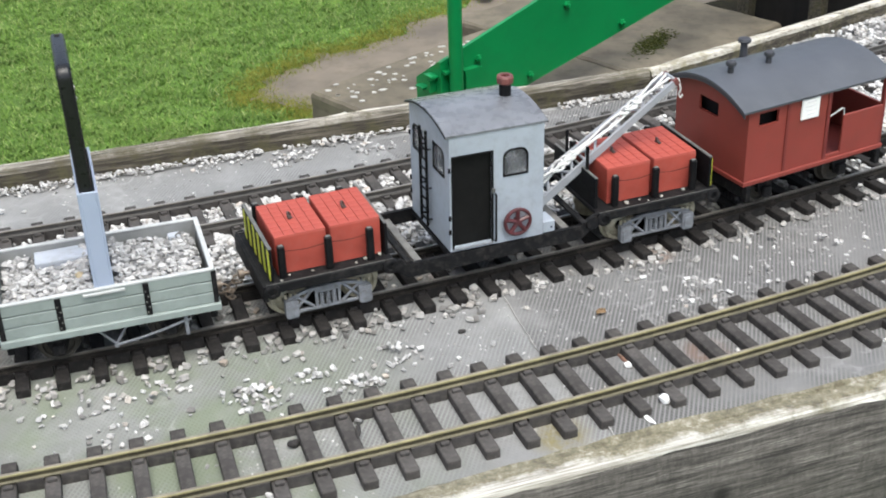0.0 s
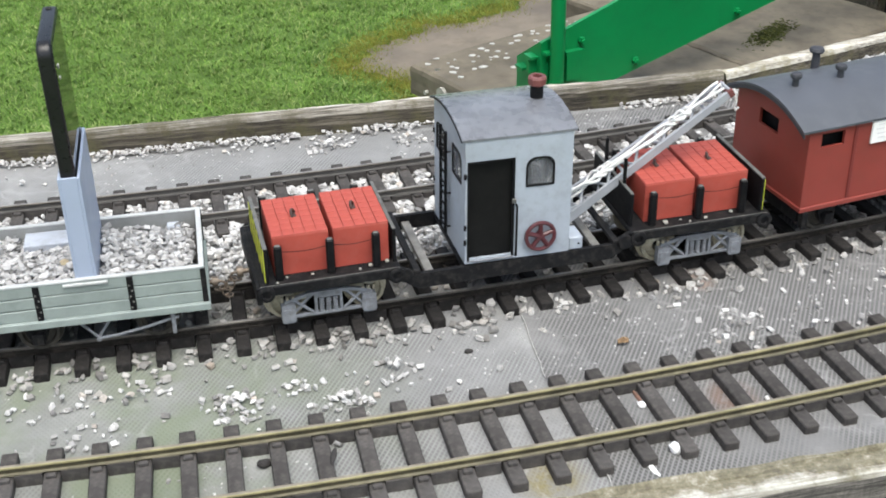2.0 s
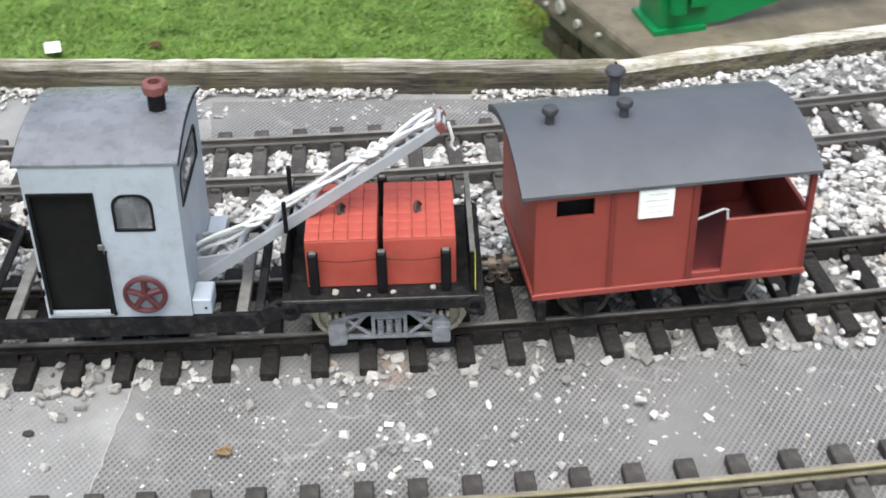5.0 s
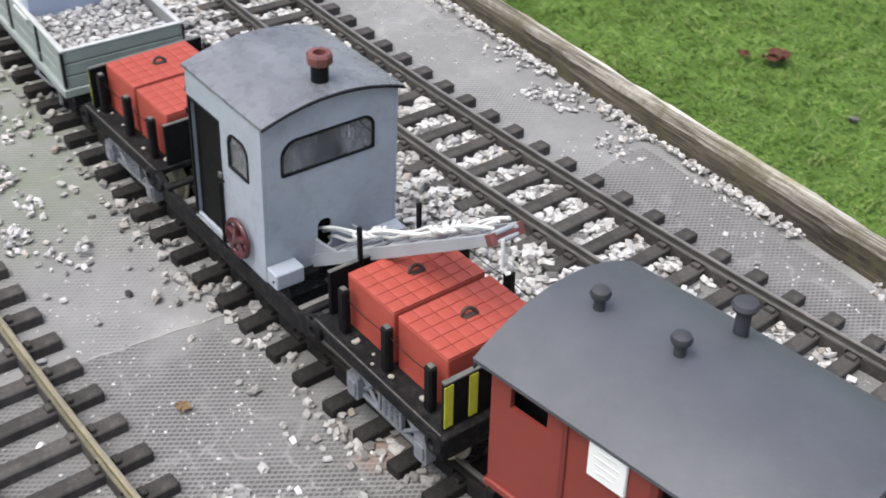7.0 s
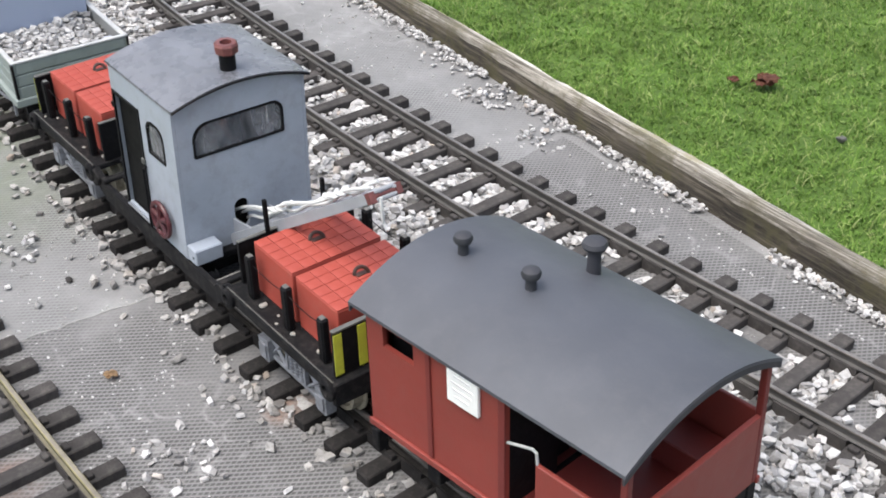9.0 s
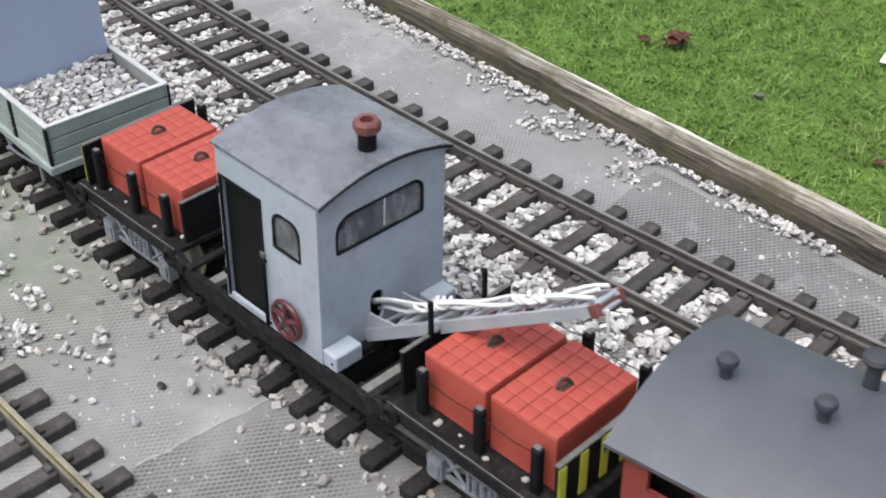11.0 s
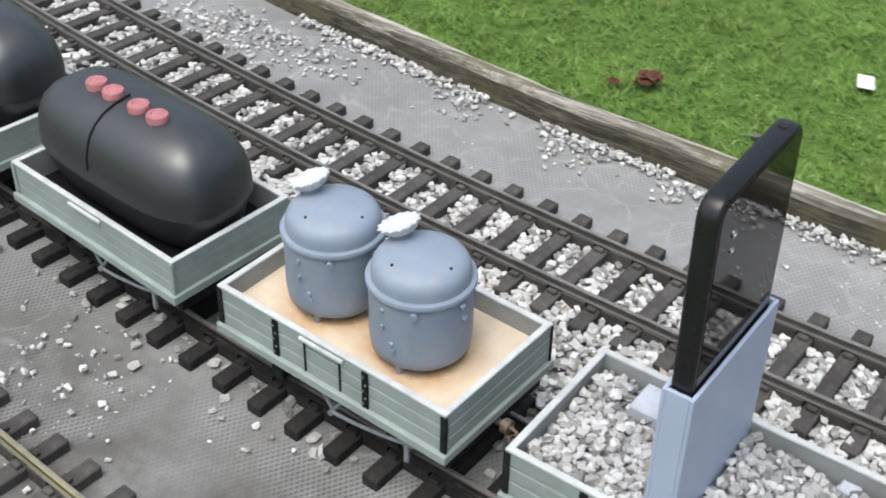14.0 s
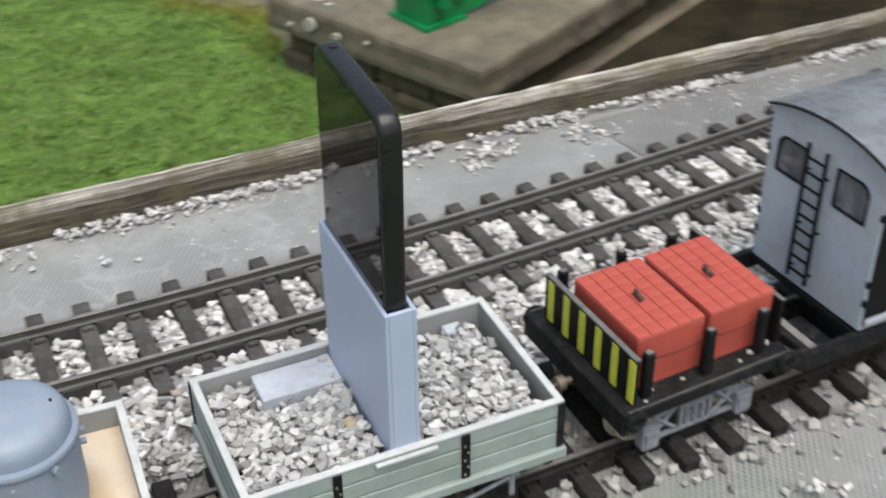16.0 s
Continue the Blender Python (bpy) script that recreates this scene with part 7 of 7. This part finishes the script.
# the stone load, heaped against the stand
layers = []
for drop, pitch in ((0.0, 0.0031), (0.0026, 0.0034), (0.0054, 0.0042)):
    gu, gw = np.meshgrid(np.arange(-0.0585, 0.0590, pitch), np.arange(-0.0318, 0.0322, pitch))
    gu = gu.ravel() + rg.uniform(-0.0017, 0.0017, gu.size)
    gw = gw.ravel() + rg.uniform(-0.0017, 0.0017, gw.size)
    layers.append(np.stack([gu, gw, np.full(gu.size, drop) + rg.uniform(-0.0012, 0.0012, gu.size)], -1))
u, w, drop = np.concatenate(layers).T
n = len(u)
top = 0.0572 + 0.0030 * np.clip(1 - np.abs(u + 0.001) / 0.06, 0, 1) + 0.0018 * noise2(u, w, 60, 4) - 0.004 * ((u < -0.012) & (u > -0.045) & (w > 0.01)) - 0.003 * ((u > 0.01) & (w > 0.02))
zz = top - drop
k = ~((np.abs(u + 0.0012) < 0.0076) & (w > -0.0365)) & (np.abs(w) < 0.0318)
sz = rg.uniform(0.0028, 0.0054, n)
m = np.array(STONE_WAGON.matrix_world)
loc = np.stack([u, w, zz], -1)[k] @ m[:3, :3].T + m[:3, 3]
load = thing("stone_load", Matrix(), "grey stone chippings filling the open wagon", "gravel")
top_layer = np.flatnonzero(drop[k] < 0.0013)
near = top_layer[np.argsort(w[k][top_layer])][:300]
single_stones(load, 52, loc[near], sz[k][near], M_LOAD)
v, f = stones(rg, np.delete(loc, near, 0), np.delete(sz[k], near))
rest = new("loose_gravel", array_mesh("loose_gravel", v, f, M_LOAD))
rest.parent = load
tagged(rest, kind="stuff")
bm = BM()
box(bm, -0.0605, 0.0605, -0.0341, 0.0341, 0.0406, 0.0490)
solo("load_filling", bm, M_FILL, "packed stones under the wagon's load", "gravel", m=STONE_WAGON.matrix_world.copy())
# added black sheets paint the darkness round the tanks' undersides
for w_ob in (BLACK_WAGON, FAR_WAGON):
    bm = BM()
    box(bm, -0.0600, 0.0600, -0.0338, 0.0338, 0.0406, 0.0432)
    solo("dark_fill_sheet", bm, M_BLACK, "black sheet added to darken the wagon's inside under the tank", "tray", m=w_ob.matrix_world.copy())

scraps = random.Random(12)
for k in range(14):
    r = scraps.uniform(0.0014, 0.0026)
    end = 1 if k % 2 else -1
    bm = BM()
    bmesh.ops.create_icosphere(bm, subdivisions=1, radius=r)
    for v in bm.verts:
        v.co *= 1 + 0.4 * noise.noise(v.co * 600 + Vector((k, 0, 5)))
    spot_m = BLACK_WAGON.matrix_world @ pose(0.0555 + scraps.uniform(-0.003, 0.003), end * scraps.uniform(0.020, 0.0315), 0.0432 + 0.8 * r, 0, 0, scraps.uniform(0, 360))
    solo("stone_chip", bm, M_LICHENDULL, "pale stone chip lying beside the black tank", "stone", "stone chips beside the tank", m=spot_m)

# ---- grass ----
rg = np.random.default_rng(8)


def inside(x, y, poly):
    r = np.zeros(len(x), bool)
    for (xa, ya), (xb, yb) in zip(poly, poly[1:] + poly[:1]):
        hit = (ya > y) != (yb > y)
        r ^= hit & (x < (xb - xa) * (y - ya) / (yb - ya + 1e-12) + xa)
    return r


n = 560000
x, y = rg.uniform(-3.1, 1.7, n), rg.uniform(1.2, 4.9, n)
fade = noise2(x[::1] * 1.0, y[::1] * 1.0, 3.0, 6) * 0.1
corner = [slab_pt(a, b, 0)[:2] for a, b in ((-0.01, -0.01), (-0.01, 0.63), (0.5, 0.63), (0.5, -0.01))]
rim = np.minimum(np.minimum(x + 3.1, y - 1.2 + 0.5), np.minimum(1.7 - x + 0.4, 4.9 - y)) / 0.6
k = (rg.random(n) < rim) & ~inside(x + fade * 0.4 + rg.normal(0, 0.012, n), y + fade * 0.3, path_pts) & ~inside(x, y, soil) & ~inside(x, y, corner)
x, y = x[k], y[k]
n = len(x)
clump = np.clip(0.95 + 0.8 * noise2(x, y, 26.0, 11) + 0.5 * noise2(x, y, 9.0, 17), 0.5, 1.6)
h = rg.uniform(0.005, 0.015, n) * clump
ang = rg.uniform(0, 2 * np.pi, n)
lean = rg.uniform(0.4, 2.0, n) * h
wd = rg.uniform(0.0009, 0.0021, n)
dx, dy = np.cos(ang), np.sin(ang)
base = np.stack([x, y, np.full(n, LAWN_Z - 0.001)], -1)
sidev = np.stack([-dy * wd, dx * wd, np.zeros(n)], -1)
mid = base + np.stack([dx * lean * 0.3, dy * lean * 0.3, h * 0.6], -1)
tipv = base + np.stack([dx * lean, dy * lean, h], -1)
v = np.stack([base - sidev, base + sidev, mid + sidev * 0.8, mid - sidev * 0.8, tipv], 1).reshape(-1, 3)
o = 5 * np.arange(n)[:, None]
f = np.concatenate([o + [0, 1, 2], o + [0, 2, 3], o + [3, 2, 4]])
tagged(new("grass", array_mesh("grass", v, f, M_GRASS)), "short damp green grass with yellow mossy patches", "grass", kind="stuff")

# yellowed moss and dry grass along the path's ragged edge
edge = np.array([q for q in path_pts if q[0] < 2.3 and q[1] > 2.6])
n = 18000
pick = rg.integers(0, len(edge), n)
x = edge[pick, 0] + rg.normal(-0.02, 0.030, n)
y = edge[pick, 1] + rg.normal(0.022, 0.030, n)
k = ~inside(x, y, corner)
x, y = x[k], y[k]
n = len(x)
h, ang, wd = rg.uniform(0.004, 0.011, n), rg.uniform(0, 2 * np.pi, n), rg.uniform(0.0006, 0.0013, n)
dx, dy = np.cos(ang), np.sin(ang)
base = np.stack([x, y, np.full(n, LAWN_Z + 0.004)], -1)
sidev = np.stack([-dy * wd, dx * wd, np.zeros(n)], -1)
tipv = base + np.stack([dx * h * 0.8, dy * h * 0.8, h], -1)
v = np.stack([base - sidev, base + sidev, tipv], 1).reshape(-1, 3)
tagged(new("dry_grass", array_mesh("dry_grass", v, np.arange(3 * n).reshape(-1, 3), M_DRYGRASS)), "yellowed grass and moss along the path's edge", "grass", kind="stuff")
